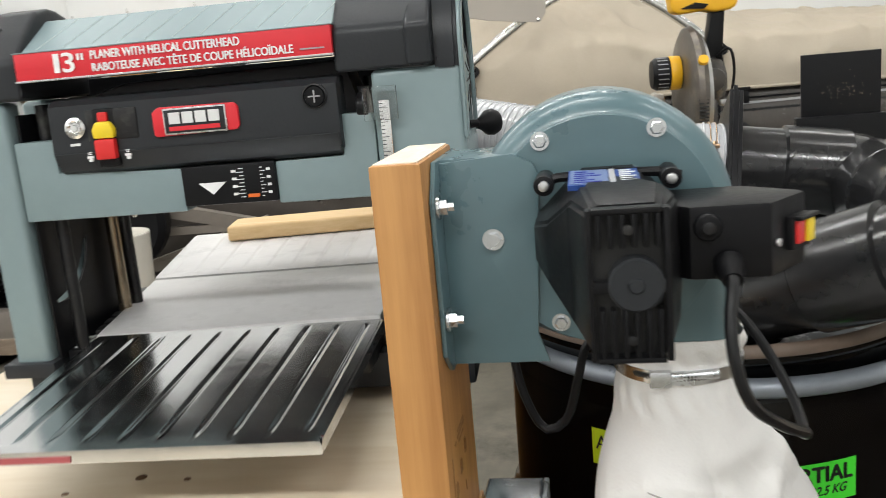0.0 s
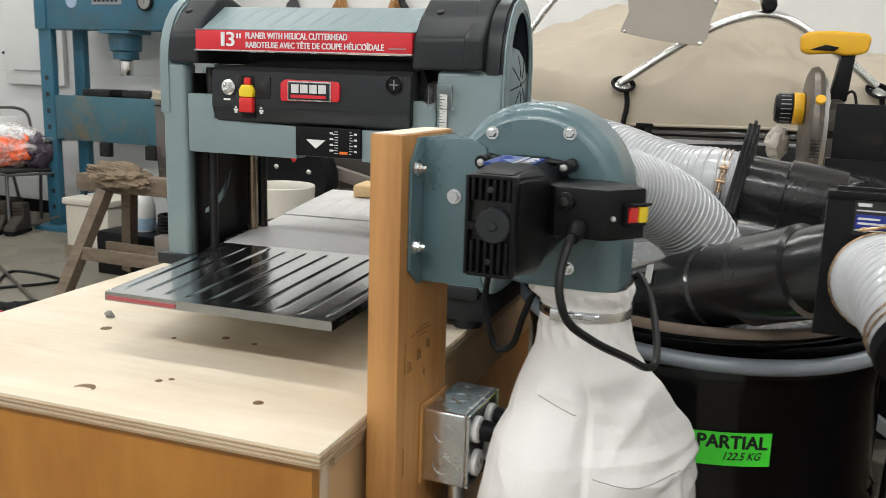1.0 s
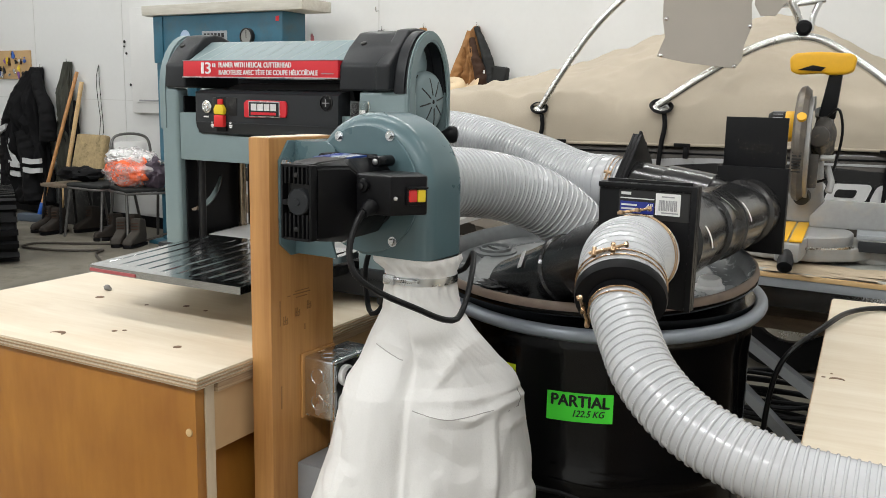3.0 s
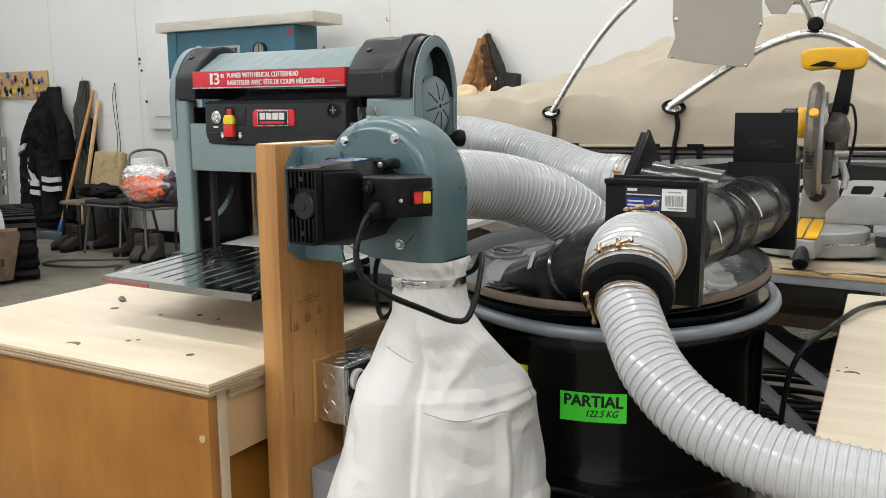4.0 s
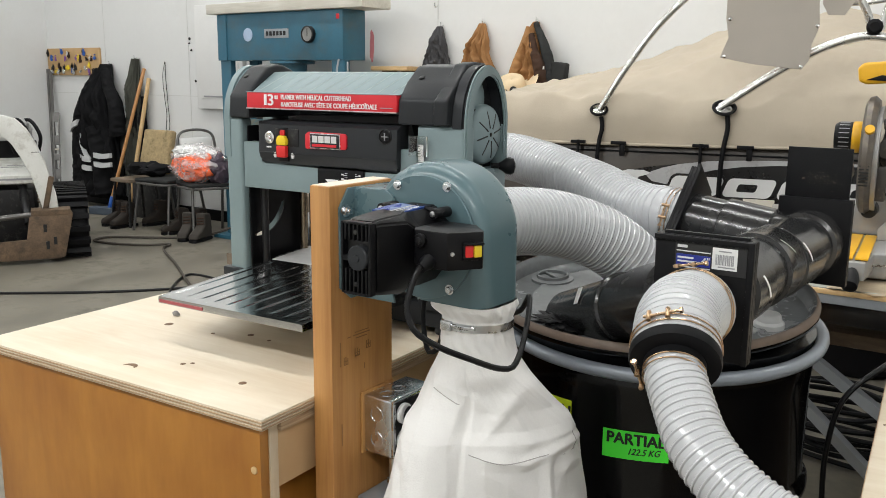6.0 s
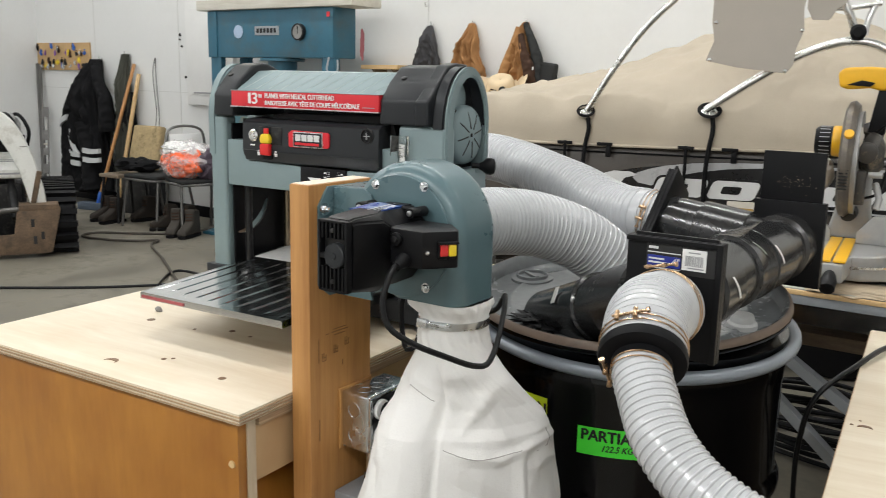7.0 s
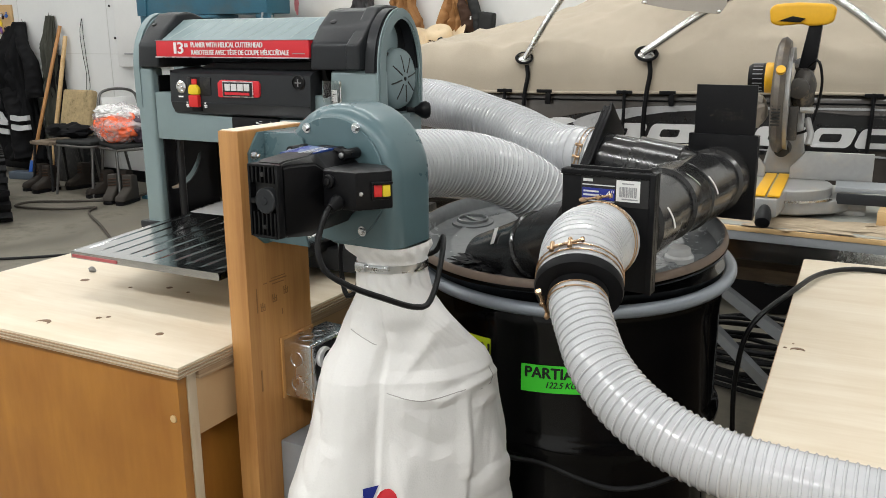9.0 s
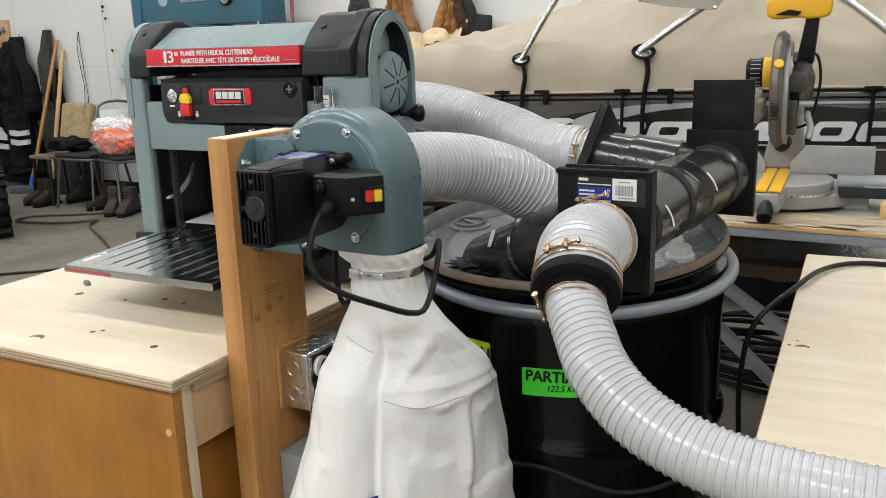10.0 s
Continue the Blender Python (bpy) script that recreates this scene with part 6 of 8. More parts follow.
part("front_arm", prism([(-0.045, -0.12), (0.045, -0.12), (0.030, -0.29), (-0.030, -0.29)], "z", 0.030, 0.080, 0.006), SAW_GREY, saw, local=True)
part("kerf_plate", box(-0.034, -0.003, -0.275, 0.13, 0.0825, 0.0875, 0.001), SAW_YELLOW, saw, "yellow kerf plate", local=True)
part("kerf_plate", box(0.003, 0.034, -0.275, 0.13, 0.0825, 0.0875, 0.001), SAW_YELLOW, saw, "yellow kerf plate", local=True)
part("mitre_lock", lathe([(0.012, 0), (0.016, 0.01), (0.021, 0.035), (0.019, 0.06), (0.010, 0.066)], (0.0, -0.285, 0.055), (0.0, -0.60, -0.14), 20), BLACK_PLASTIC, saw, "black mitre lock knob", local=True)
for s in (-1, 1):
    part("fence", prism([(s * 0.035, 0.083), (s * 0.035, 0.115), (s * 0.075, 0.165), (s * 0.26, 0.165), (s * 0.26, 0.083)], "y", 0.070, 0.088, 0.003), SAW_GREY, saw, "cast fence", local=True)
part("side_extension", box(0.165, 0.55, -0.06, 0.065, 0.072, 0.086, 0.003), STAND_GREY, saw, local=True)
part("extension_rail", box(0.17, 0.54, -0.072, -0.062, 0.040, 0.070, 0.003), DARK_PLASTIC, saw, local=True)
part("pivot_post", prism([(-0.055, 0.083), (0.075, 0.083), (0.060, 0.20), (0.055, 0.30), (-0.005, 0.30), (-0.030, 0.20)], "y", 0.15, 0.215, 0.012, 3), SAW_GREY, saw, "cast pivot post", local=True)
part("dust_chute", lathe([(0.026, 0), (0.022, 0.05)], (0.005, 0.149, 0.165), (0.005, 0.0, 0.16), 20), BLACK_INK, saw, local=True)
BC = Vector((-0.010, 0.115, 0.325))
guard = part("blade_guard", lathe([(0.05, -0.018), (0.150, -0.018), (0.167, -0.010), (0.172, 0.004), (0.160, 0.018), (0.05, 0.018)], BC, BC + Vector((1, 0, 0)), 56), GUARD, saw, "dusty blade guard", local=True)
bm = B()
for k in range(7):
    box(BC.x - 0.012, BC.x + 0.012, BC.y - 0.172 + 0.002 * abs(k - 3), BC.y - 0.16, BC.z - 0.075 + k * 0.009, BC.z - 0.071 + k * 0.009, bm=bm)
part("guard_vents", bm, BLACK_INK, guard, local=True, smooth=0)
part("warning_disc", cyl(BC + Vector((0.004, -0.1500, 0.078)), BC + Vector((0.004, -0.1585, 0.084)), 0.013, 20), SAW_YELLOW, guard, "round yellow warning sticker", local=True)
part("lower_guard", lathe([(0.03, -0.006), (0.15, -0.006), (0.152, 0.006), (0.03, 0.006)], BC + Vector((0.024, 0, -0.01)), BC + Vector((1.02, 0, -0.01)), 44), SAW_GREY, saw, local=True)
motor2 = part("motor", cyl(BC + Vector((-0.02, 0.02, 0.05)), BC + Vector((-0.050, 0.02, 0.05)), 0.046, 32, 0.004), SAW_YELLOW, saw, "yellow motor housing", local=True)
part("motor_end", lathe([(0.044, 0), (0.044, 0.036), (0.037, 0.047), (0.01, 0.050)], BC + Vector((-0.0505, 0.02, 0.05)), BC + Vector((-1, 0.02, 0.05)), 32), BLACK_PLASTIC, motor2, "black vented motor end", local=True)
bm = B()
for k in range(20):
    a = 2 * math.pi * k / 20
    box(-0.034, -0.006, -0.0012, 0.0012, -0.001, 0.0008, bm=bm, m=Matrix.Translation(BC + Vector((-0.0505, 0.02 + 0.0440 * math.cos(a), 0.05 + 0.0440 * math.sin(a)))) @ Matrix.Rotation(a - math.pi / 2, 4, "X"))
part("motor_vents", bm, GREY_INK, motor2, local=True)
part("arm", tube([Vector((0.03, 0.18, 0.29)), Vector((0.045, 0.16, 0.36)), Vector((0.045, 0.12, 0.42))], 0.030, 10), SAW_DARK, saw, local=True)
part("gear_case", blob(3, (0.035, 0.06, 0.065), 2, 0.15, 2.0, m=pose(0.052, 0.10, 0.345)), SAW_DARK, saw, "dusty dark gear case", local=True)
part("gear_cover", cyl((0.040, 0.052, 0.352), (0.040, 0.030, 0.350), 0.030, 24, 0.005), SAW_DARK, saw, "round dusty gear cover", local=True)
part("carry_lever", box(0.018, 0.046, 0.03, 0.055, 0.200, 0.300, 0.006), SAW_DARK, saw, local=True)
part("tan_lever", blob(3, (0.014, 0.012, 0.036), 5, 0.3, 2.0, m=pose(0.012, 0.03, 0.385, 0, 12, 0)), CREAM, saw, "cream plastic lever", local=True)
part("spindle_lock", cyl((0.05, 0.03, 0.29), (0.088, 0.03, 0.29), 0.009, 16, 0.002), SAW_GREY, saw, local=True)
part("clamp_lever", tube([Vector((0.07, 0.08, 0.26)), Vector((0.085, 0.05, 0.22)), Vector((0.080, 0.04, 0.19))], 0.010, 10), SAW_GREY, saw, local=True)
part("stem", prism([(0.030, 0.40), (0.078, 0.40), (0.088, 0.54), (0.052, 0.54)], "y", 0.10, 0.15, 0.006), BLACK_PLASTIC, saw, "black handle stem", local=True)
hb = prism([(-0.055, 0.537), (-0.060, 0.575), (-0.045, 0.590), (0.020, 0.594), (0.110, 0.588), (0.122, 0.575), (0.116, 0.540), (0.100, 0.530), (0.055, 0.526), (0.030, 0.533), (-0.035, 0.528)], "y", 0.085, 0.155, 0.010, 3)
hdl = part("handle", hb, SAW_YELLOW, saw, "yellow horizontal handle", local=True)
part("trigger", prism([(-0.035, 0.541), (0.005, 0.555), (0.040, 0.548), (0.028, 0.537)], "y", 0.080, 0.0865, 0.001), BLACK_PLASTIC, hdl, local=True)
part("cable_loop", cable([(0.06, 0.09, 0.41), (0.085, 0.06, 0.43), (0.10, 0.07, 0.38), (0.095, 0.09, 0.30), (0.075, 0.09, 0.23), (0.03, 0.10, 0.21)], 0.004), CORD, saw, local=True)
part("dust_bag_stub", blob(3, (0.035, 0.05, 0.05), 6, 0.3, 2.5, m=pose(-0.085, 0.22, 0.27)), FLAP, saw, "crumpled dust bag", local=True)
for x, y, z, w in ((0.33, -0.10, 0.0, 0.05), (0.48, -0.16, 0.0, 0.03)):
    p = SAW @ Vector((x, y, z))
    solid("wood_block", box(p.x - w, p.x + w, p.y - 0.05, p.y + 0.05, 0.7575, 0.7575 + 0.03 + w * 0.2, 0.003), PINE, "small pine block on a work table", "wood block", group="offcuts")
solid("sawdust", blob(4, (0.26, 0.08, 0.004), 7, 0.9, 3.5, m=pose(0.55, 2.24, 0.757)), DUST, "thin drift of sawdust on a work table", "sawdust", kind="stuff")

# ---------------------------------------------------------------- covered boat on its trailer
BOAT = pose(-0.3, 3.55, 0, 0, 0, 12)
boat = thing("boat", m=BOAT, label="dark motor boat under a strapped beige canvas cover", category="boat")
X0, X1 = -2.6, 2.6


def halfbeam(x):
    """How far the near side swings away towards the bow."""
    return 0.0 if x > -1.2 else 0.9 * ((-1.2 - x) / 1.6) ** 1.9


bm = B()
rows = []
xs = list(np.linspace(X0, X1, 53))
sec = [(0.55, 0.30), (0.18, 0.42), (0.03, 0.56), (0.006, 0.70), (0.0, 0.86), (0.0, 0.985), (0.012, 1.03), (0.10, 1.06), (1.0, 1.08)]
for x in xs:
    rows.append([bm.verts.new((x, halfbeam(x) + y * (1 if x > -1.2 else max(0.2, 1 + (x + 1.2) * 0.3)), z)) for y, z in sec])
for a, c in zip(rows, rows[1:]):
    for k in range(len(sec) - 1):
        bm.faces.new((a[k], c[k], c[k + 1], a[k + 1]))
part("hull", bm, HULL, boat, "glossy dark brown hull", local=True, smooth=60)


def ridge(x):
    return float(np.interp(x, (-2.6, -1.9, -1.24, -0.93, -0.44, -0.14, 0.2, 0.49, 0.72, 0.91, 1.3, 2.0, 2.6), (1.06, 1.12, 1.20, 1.285, 1.43, 1.55, 1.61, 1.615, 1.52, 1.41, 1.33, 1.30, 1.25)))


bm = B()
NV, rows = 76, []
for x in np.linspace(X0, X1, 330):
    rz_, hb_ = ridge(x), halfbeam(x)
    knee = min(1.20, rz_ - 0.02) - 0.035 * (x < -0.9) * min(1, (-0.9 - x))
    row = []
    for j in range(NV + 1):
        v = j / NV
        if v < 0.08:
            y, z = -0.028, 1.012 + (v / 0.08) * 0.035 + 0.006 * math.sin(x * 2.3)
        elif v < 0.34:
            t = (v - 0.08) / 0.26
            y, z = -0.028 + 0.055 * t * t, 1.047 + (knee - 1.047) * t
        elif v < 0.9:
            t = (v - 0.34) / 0.56
            y, z = 0.027 + 1.07 * t, knee + (rz_ - knee) * (math.sin(t * math.pi / 2) ** 0.92)
        else:
            t = (v - 0.9) / 0.1
            y, z = 1.097 + 0.9 * t, rz_ - 0.35 * t * t
        n_ = noise.noise(Vector((x * 1.7, y * 2.0, 3.0))) * 0.030 + noise.noise(Vector((x * 6 + y * 2, y * 5, 8.0))) * 0.014
        fold = 0.050 * (0.5 - abs(noise.noise(Vector((x * 3.2 - y * 1.2, v * 3.0, 5.5))))) + 0.030 * (0.4 - abs(noise.noise(Vector((x * 6.0 + y * 4.0, y * 5.0 - x * 3.0, 2.5))))) + 0.014 * (0.3 - abs(noise.noise(Vector((x * 15.0 - y * 6.0, y * 13.0 + x * 5.0, 6.5)))))
        soft = min(1, v * 6)
        row.append(bm.verts.new((x, hb_ + y + n_ * 0.4 - 0.004 * math.sin(x * 17) * (1 - soft), z + (n_ + fold) * soft)))
    rows.append(row)
for a, c in zip(rows, rows[1:]):
    for k in range(NV):
        bm.faces.new((a[k], c[k], c[k + 1], a[k + 1]))
cover = part("cover", bm, COVER, boat, "beige canvas cover with soft folds", local=True, smooth=180)
part("hem", tube([Vector((x, halfbeam(x) - 0.030, 1.013 + 0.006 * math.sin(x * 2.3))) for x in np.linspace(X0, X1, 80)], 0.007, 8), COVER, cover, local=True)
# bands and plain shapes of the hull graphic
part("rub_rail", tube([Vector((x, halfbeam(x) - 0.006, 0.975)) for x in np.linspace(X0, X1, 60)], 0.004, 8), RUBBER, boat, "black rub rail", local=True)


def decal(name, pts, mat_, y, label=""):
    return part(name, prism(pts, "y", y, y + 0.0012), mat_, boat, label, local=True, smooth=0)


def swoosh(cx, cz, rx, rz_, a0, a1, w0, w1, n=40):
    out = [(cx + rx * math.cos(a), cz + rz_ * math.sin(a)) for a in np.linspace(a0, a1, n)]
    inn = [(cx + (rx - np.interp(k, (0, n / 2, n), (0.004, w0, 0.004))) * math.cos(a), cz + (rz_ - np.interp(k, (0, n / 2, n), (0.004, w1, 0.004))) * math.sin(a)) for k, a in enumerate(np.linspace(a0, a1, n))]
    return out + inn[::-1]


def rounded(x0, x1, z0, z1, slant, r, n=6):
    """A slanted block with rounded corners."""
    out = []
    for cx, cz, a0 in ((x1 - r, z1 - r, 0), (x0 + r, z1 - r, 90), (x0 + r, z0 + r, 180), (x1 - r, z0 + r, 270)):
        out += [(cx + r * math.cos(math.radians(a0 + 90 * k / n)) + slant * (cz + r * math.sin(math.radians(a0 + 90 * k / n)) - z0) / (z1 - z0), cz + r * math.sin(math.radians(a0 + 90 * k / n))) for k in range(n + 1)]
    return out


decal("graphic_oval", [(0.28 + 0.80 * math.cos(a), 0.852 + 0.100 * math.sin(a)) for a in np.linspace(0, 6.2, 60)], DECAL_BLACK, -0.0022, "black oval of the hull graphic")
decal("graphic_sweep", [(-0.52, 0.878), (-0.47, 0.893), (-0.40, 0.893), (-0.36, 0.880), (-0.42, 0.862), (-0.44, 0.835), (-0.40, 0.812), (-0.30, 0.792), (-0.16, 0.778), (-0.30, 0.786), (-0.42, 0.802), (-0.48, 0.830)], DECAL_WHITE, -0.0036, "white tip of the hull graphic")
decal("graphic_sweep", [(-0.385, 0.868), (-0.365, 0.889), (-0.31, 0.910), (-0.24, 0.928), (-0.12, 0.945), (0.02, 0.954), (0.16, 0.959), (0.40, 0.957), (0.62, 0.948), (0.40, 0.946), (0.16, 0.938), (0.02, 0.926), (-0.10, 0.906), (-0.20, 0.880), (-0.25, 0.850), (-0.30, 0.835), (-0.36, 0.845)], DECAL_GREY, -0.0036, "silver sweep of the hull graphic")
decal("graphic_sweep", swoosh(0.28, 0.72, 0.9, 0.06, 0.2, 1.6, 0.02, 0.012), DECAL_GREY, -0.0030)
for x0, x1 in ((-0.295, -0.075), (-0.058, 0.142), (0.165, 0.365), (0.385, 0.600), (0.616, 0.775), (0.790, 0.965)):
    decal("graphic_outline", rounded(x0 - 0.010, x1 + 0.010, 0.784, 0.886, 0.03, 0.026), DECAL_BLACK, -0.0052)
    decal("graphic_block", rounded(x0, x1, 0.794, 0.876, 0.03, 0.022), DECAL_WHITE, -0.0068, "plain white slanted block of the hull graphic")
    mid = (x0 + x1) / 2
    decal("graphic_slot", rounded(mid - 0.040, mid + 0.040, 0.818, 0.852, 0.012, 0.010), DECAL_BLACK, -0.0082)
decal("hull_stripe", [(0.30, 0.958), (2.5, 0.962), (2.5, 0.954), (0.30, 0.948)], DECAL_GREY, -0.0040)
decal("hull_stripe", [(0.62, 0.930), (2.5, 0.930), (2.5, 0.921), (0.62, 0.921)], DECAL_BLACK, -0.0040)
# tower tubes with their sockets and the hanging flap
T1 = [(-0.607, -0.02, 1.160), (-0.510, -0.02, 1.322), (-0.38, -0.02, 1.509), (-0.251, -0.02, 1.642), (-0.02, 0.1, 1.85), (0.3, 0.3, 2.02), (0.7, 0.7, 2.1)]
part("tower_tube", cable(T1, 0.0145, 14, 0.02), ALU, boat, "polished aluminium tower tube", local=True)
T2 = [(-0.083, -0.03, 1.179), (0.095, -0.02, 1.305), (0.271, -0.01, 1.414), (0.379, 0.0, 1.458), (0.465, 0.0, 1.474), (0.553, 0.0, 1.460), (0.687, -0.01, 1.383), (0.795, -0.02, 1.305), (0.92, -0.03, 1.20)]
part("tower_tube", cable(T2, 0.0185, 16, 0.02), ALU, boat, "polished aluminium tower tube", local=True)
part("tower_tube", cable([(0.475, 0.02, 1.50), (0.455, 0.0, 1.56), (0.42, 0.0, 1.64), (0.44, 0.1, 1.80)], 0.016, 14, 0.02), ALU, boat, local=True)
part("tower_tube", cable([(0.51, 0.04, 1.50), (0.52, 0.04, 1.57), (0.56, 0.06, 1.66), (0.62, 0.1, 1.80)], 0.013, 14, 0.02), ALU, boat, local=True)
part("tower_tube", cable([(0.36, 0.03, 1.605), (0.45, 0.03, 1.607), (0.56, 0.05, 1.625)], 0.011, 12, 0.02), ALU, boat, local=True)
part("tower_knob", lathe([(0.012, 0), (0.030, 0.006), (0.032, 0.018), (0.020, 0.026)], (0.483, -0.012, 1.508), (0.483, -1, 1.508), 10), BLACK_PLASTIC, boat, "black star knob", local=True)
for cx, cz, r in ((-0.612, 1.159, 0.042), (-0.068, 1.179, 0.052), (0.93, 1.185, 0.052)):
    sk = part("socket_ring", lathe([(r * 0.72, 0), (r * 0.95, 0.003), (r * 1.0, 0.009), (r * 0.9, 0.014), (r * 0.74, 0.012)], (cx, -0.020, cz - 0.006), (cx + 0.06, -0.34, cz + 0.42), 28, cap=False), RUBBER, boat, "black rubber socket", local=True)
    part("socket_plate", lathe([(r * 0.74, 0.003), (r * 0.3, 0.008)], (cx, -0.020, cz - 0.006), (cx + 0.06, -0.34, cz + 0.42), 20), ALU, sk, local=True)
    part("strap", tube(spline([(cx + 0.015, -0.034, cz - 0.03), (cx + 0.022, -0.038, cz - 0.08), (cx + 0.012, -0.042, 1.02), (cx + 0.004, -0.040, 0.93), (cx + 0.002, -0.030, 0.72)], 0.02), 0.011, 6), RUBBER, boat, "black webbing strap", local=True)
    part("strap", tube(spline([(cx - 0.085, -0.042, 1.022), (cx - 0.085, -0.040, 0.94), (cx - 0.09, -0.030, 0.72)], 0.02), 0.008, 6), RUBBER, boat, "black webbing strap", local=True)
    for dx in (-0.085, 0.10):
        part("buckle", box(cx + dx - 0.035, cx + dx + 0.035, -0.048, -0.036, 1.006, 1.021, 0.003), RUBBER, boat, "black strap buckle", local=True)
    part("strap_tail", box(cx + 0.105, cx + 0.130, -0.046, -0.034, 0.955, 1.008, 0.006), RUBBER, boat, local=True)
bm = B()
pts = [(-0.080, 1.70), (-0.080, 1.548), (-0.066, 1.47), (-0.096, 1.389), (0.033, 1.362), (0.227, 1.340), (0.252, 1.375), (0.258, 1.44), (0.282, 1.512), (0.274, 1.60), (0.288, 1.70)]
prism(pts, "y", -0.075, -0.068, 0.0012, 1, bm=bm)
flap = part("flap", bm, FLAP, boat, "grey-beige vinyl flap with snaps", local=True)
for x, z in ((-0.070, 1.545), (-0.084, 1.392), (0.218, 1.350), (0.268, 1.512)):
    part("snap", lathe([(0.009, 0), (0.008, 0.004), (0.002, 0.006)], (x + 0.006, -0.0755, z), (x + 0.006, -1, z), 14), CHROME, flap, local=True)
part("flap", prism([(0.292, 1.72), (0.285, 1.60), (0.31, 1.555), (0.37, 1.553), (0.40, 1.60), (0.43, 1.62), (0.43, 1.72)], "y", -0.055, -0.049, 0.0012, 1), FLAP, boat, "grey-beige vinyl flap with snaps", local=True)
plate = part("warning_plate", box(0.035, 0.165, -0.014, -0.004, 0.705, 0.790, 0.004), CREAM, boat, "cream plate with an ochre warning strip", local=True)
part("warning_strip", box(0.060, 0.152, -0.0155, -0.0135, 0.728, 0.762, 0.001), surface("ochre_sticker", (0.40, 0.25, 0.06), 0.5), plate, local=True)

tr = thing("boat_trailer", m=BOAT, label="taupe steel boat trailer with a spare wheel", category="trailer")
part("side_rail", box(-2.3, 2.4, 0.10, 0.18, 0.24, 0.36, 0.006), TRAILER, tr, local=True)
part("far_rail", box(-2.3, 2.4, 1.5, 1.58, 0.24, 0.36, 0.006), TRAILER, tr, local=True)
for x in (-2.0, -0.6, 0.8, 2.2):
    part("cross_member", box(x - 0.04, x + 0.04, 0.18, 1.5, 0.25, 0.33, 0.004), TRAILER, tr, local=True)
for x in (0.55, 1.35):
    wh = part("road_wheel", lathe([(0.13, -0.09), (0.28, -0.10), (0.325, -0.075), (0.33, 0.0), (0.325, 0.075), (0.28, 0.10), (0.13, 0.09)], (x, 0.20, 0.33), (x, 1.2, 0.33), 44), RUBBER, tr, "black tyre", local=True)
    part("rim", lathe([(0.19, 0), (0.17, 0.03), (0.08, 0.05), (0.02, 0.07)], (x, 0.11, 0.33), (x, -1, 0.33), 32), ALU, wh, local=True)
for p, q, r in (((-1.62, -0.13, 0.845), (-0.72, -0.10, 0.60), 0.036), ((-1.75, -0.12, 0.68), (-0.85, -0.12, 0.66), 0.022), ((-1.45, -0.10, 0.52), (-0.90, -0.10, 0.68), 0.022), ((-1.9, -0.10, 0.54), (-0.7, -0.10, 0.53), 0.03), ((-1.75, 0.15, 0.30), (-1.75, -0.12, 0.86), 0.025), ((-0.86, 0.14, 0.30), (-0.86, -0.10, 0.62), 0.025)):
    part("frame_bar", tube([Vector(p), Vector(q)], r, 4), TRAILER, tr, "taupe steel bar", local=True, smooth=20)
part("marker_light", box(-1.02, -0.97, -0.150, -0.131, 0.520, 0.552, 0.004), surface("amber_lens", (0.85, 0.22, 0.02), 0.25), tr, "amber marker light", local=True)
sp = part("spare_wheel", lathe([(0.09, -0.05), (0.16, -0.055), (0.185, -0.03), (0.185, 0.04), (0.16, 0.06), (0.12, 0.05)], (-1.44, -0.22, 0.735), (-1.44, -2, 0.735), 40), RUBBER, tr, "black spare wheel with red nuts", local=True)
part("spare_disc", lathe([(0.12, 0.02), (0.10, 0.035), (0.06, 0.030), (0.03, 0.045)], (-1.44, -0.22, 0.735), (-1.44, -2, 0.735), 32), BLACK_CAST, sp, local=True)
for k in range(6):
    a = k * math.pi / 3 + 0.4
    part("wheel_nut", cyl((-1.44 + 0.085 * math.cos(a), -0.252, 0.735 + 0.085 * math.sin(a)), (-1.44 + 0.085 * math.cos(a), -0.272, 0.735 + 0.085 * math.sin(a)), 0.012, 6, 0.002), RED_PLASTIC if k % 2 else ALU, sp, local=True)

# ---------------------------------------------------------------- hydraulic press against the wall
PX = -4.68
YF = 4.48
press = thing("hydraulic_press", -4.0, 4.6, 0, label="tall blue hydraulic shop press with worn paint", category="press")
for x0, x1, y0 in ((PX, PX + 0.115, YF), (PX + 0.14, PX + 0.24, YF + 0.17), (-3.50, -3.385, YF), (-3.62, -3.52, YF + 0.17)):
    col = part("column", box(x0, x1, y0, y0 + 0.05, 0.03, 1.76, 0.004), PRESS_BLUE, press, "blue steel column with bolt holes")
    for k in range(9):
        z = 0.16 + k * 0.115
        if y0 == YF:
            part("bolt_hole", cyl(((x0 + x1) / 2, y0 - 0.0008, z), ((x0 + x1) / 2, y0 + 0.002, z), 0.018, 14), BLACK_INK, col)
for x0, x1 in ((PX - 0.05, PX + 0.30), (-3.70, -3.33)):
    part("foot", box(x0, x1, YF - 0.10, YF + 0.34, 0.0, 0.03, 0.004), PRESS_BLUE, press)
top = part("top_beam", box(PX - 0.004, -3.381, YF - 0.012, YF + 0.235, 1.415, 1.768, 0.006), PRESS_BLUE, press, "blue top beam with a pressure gauge")
for dx, w in ((0.0, 0.095),):
    part("beam_edge", box(PX - 0.006, PX + w, YF - 0.020, YF - 0.0125, 1.415, 1.766, 0.003), PRESS_BLUE, top)
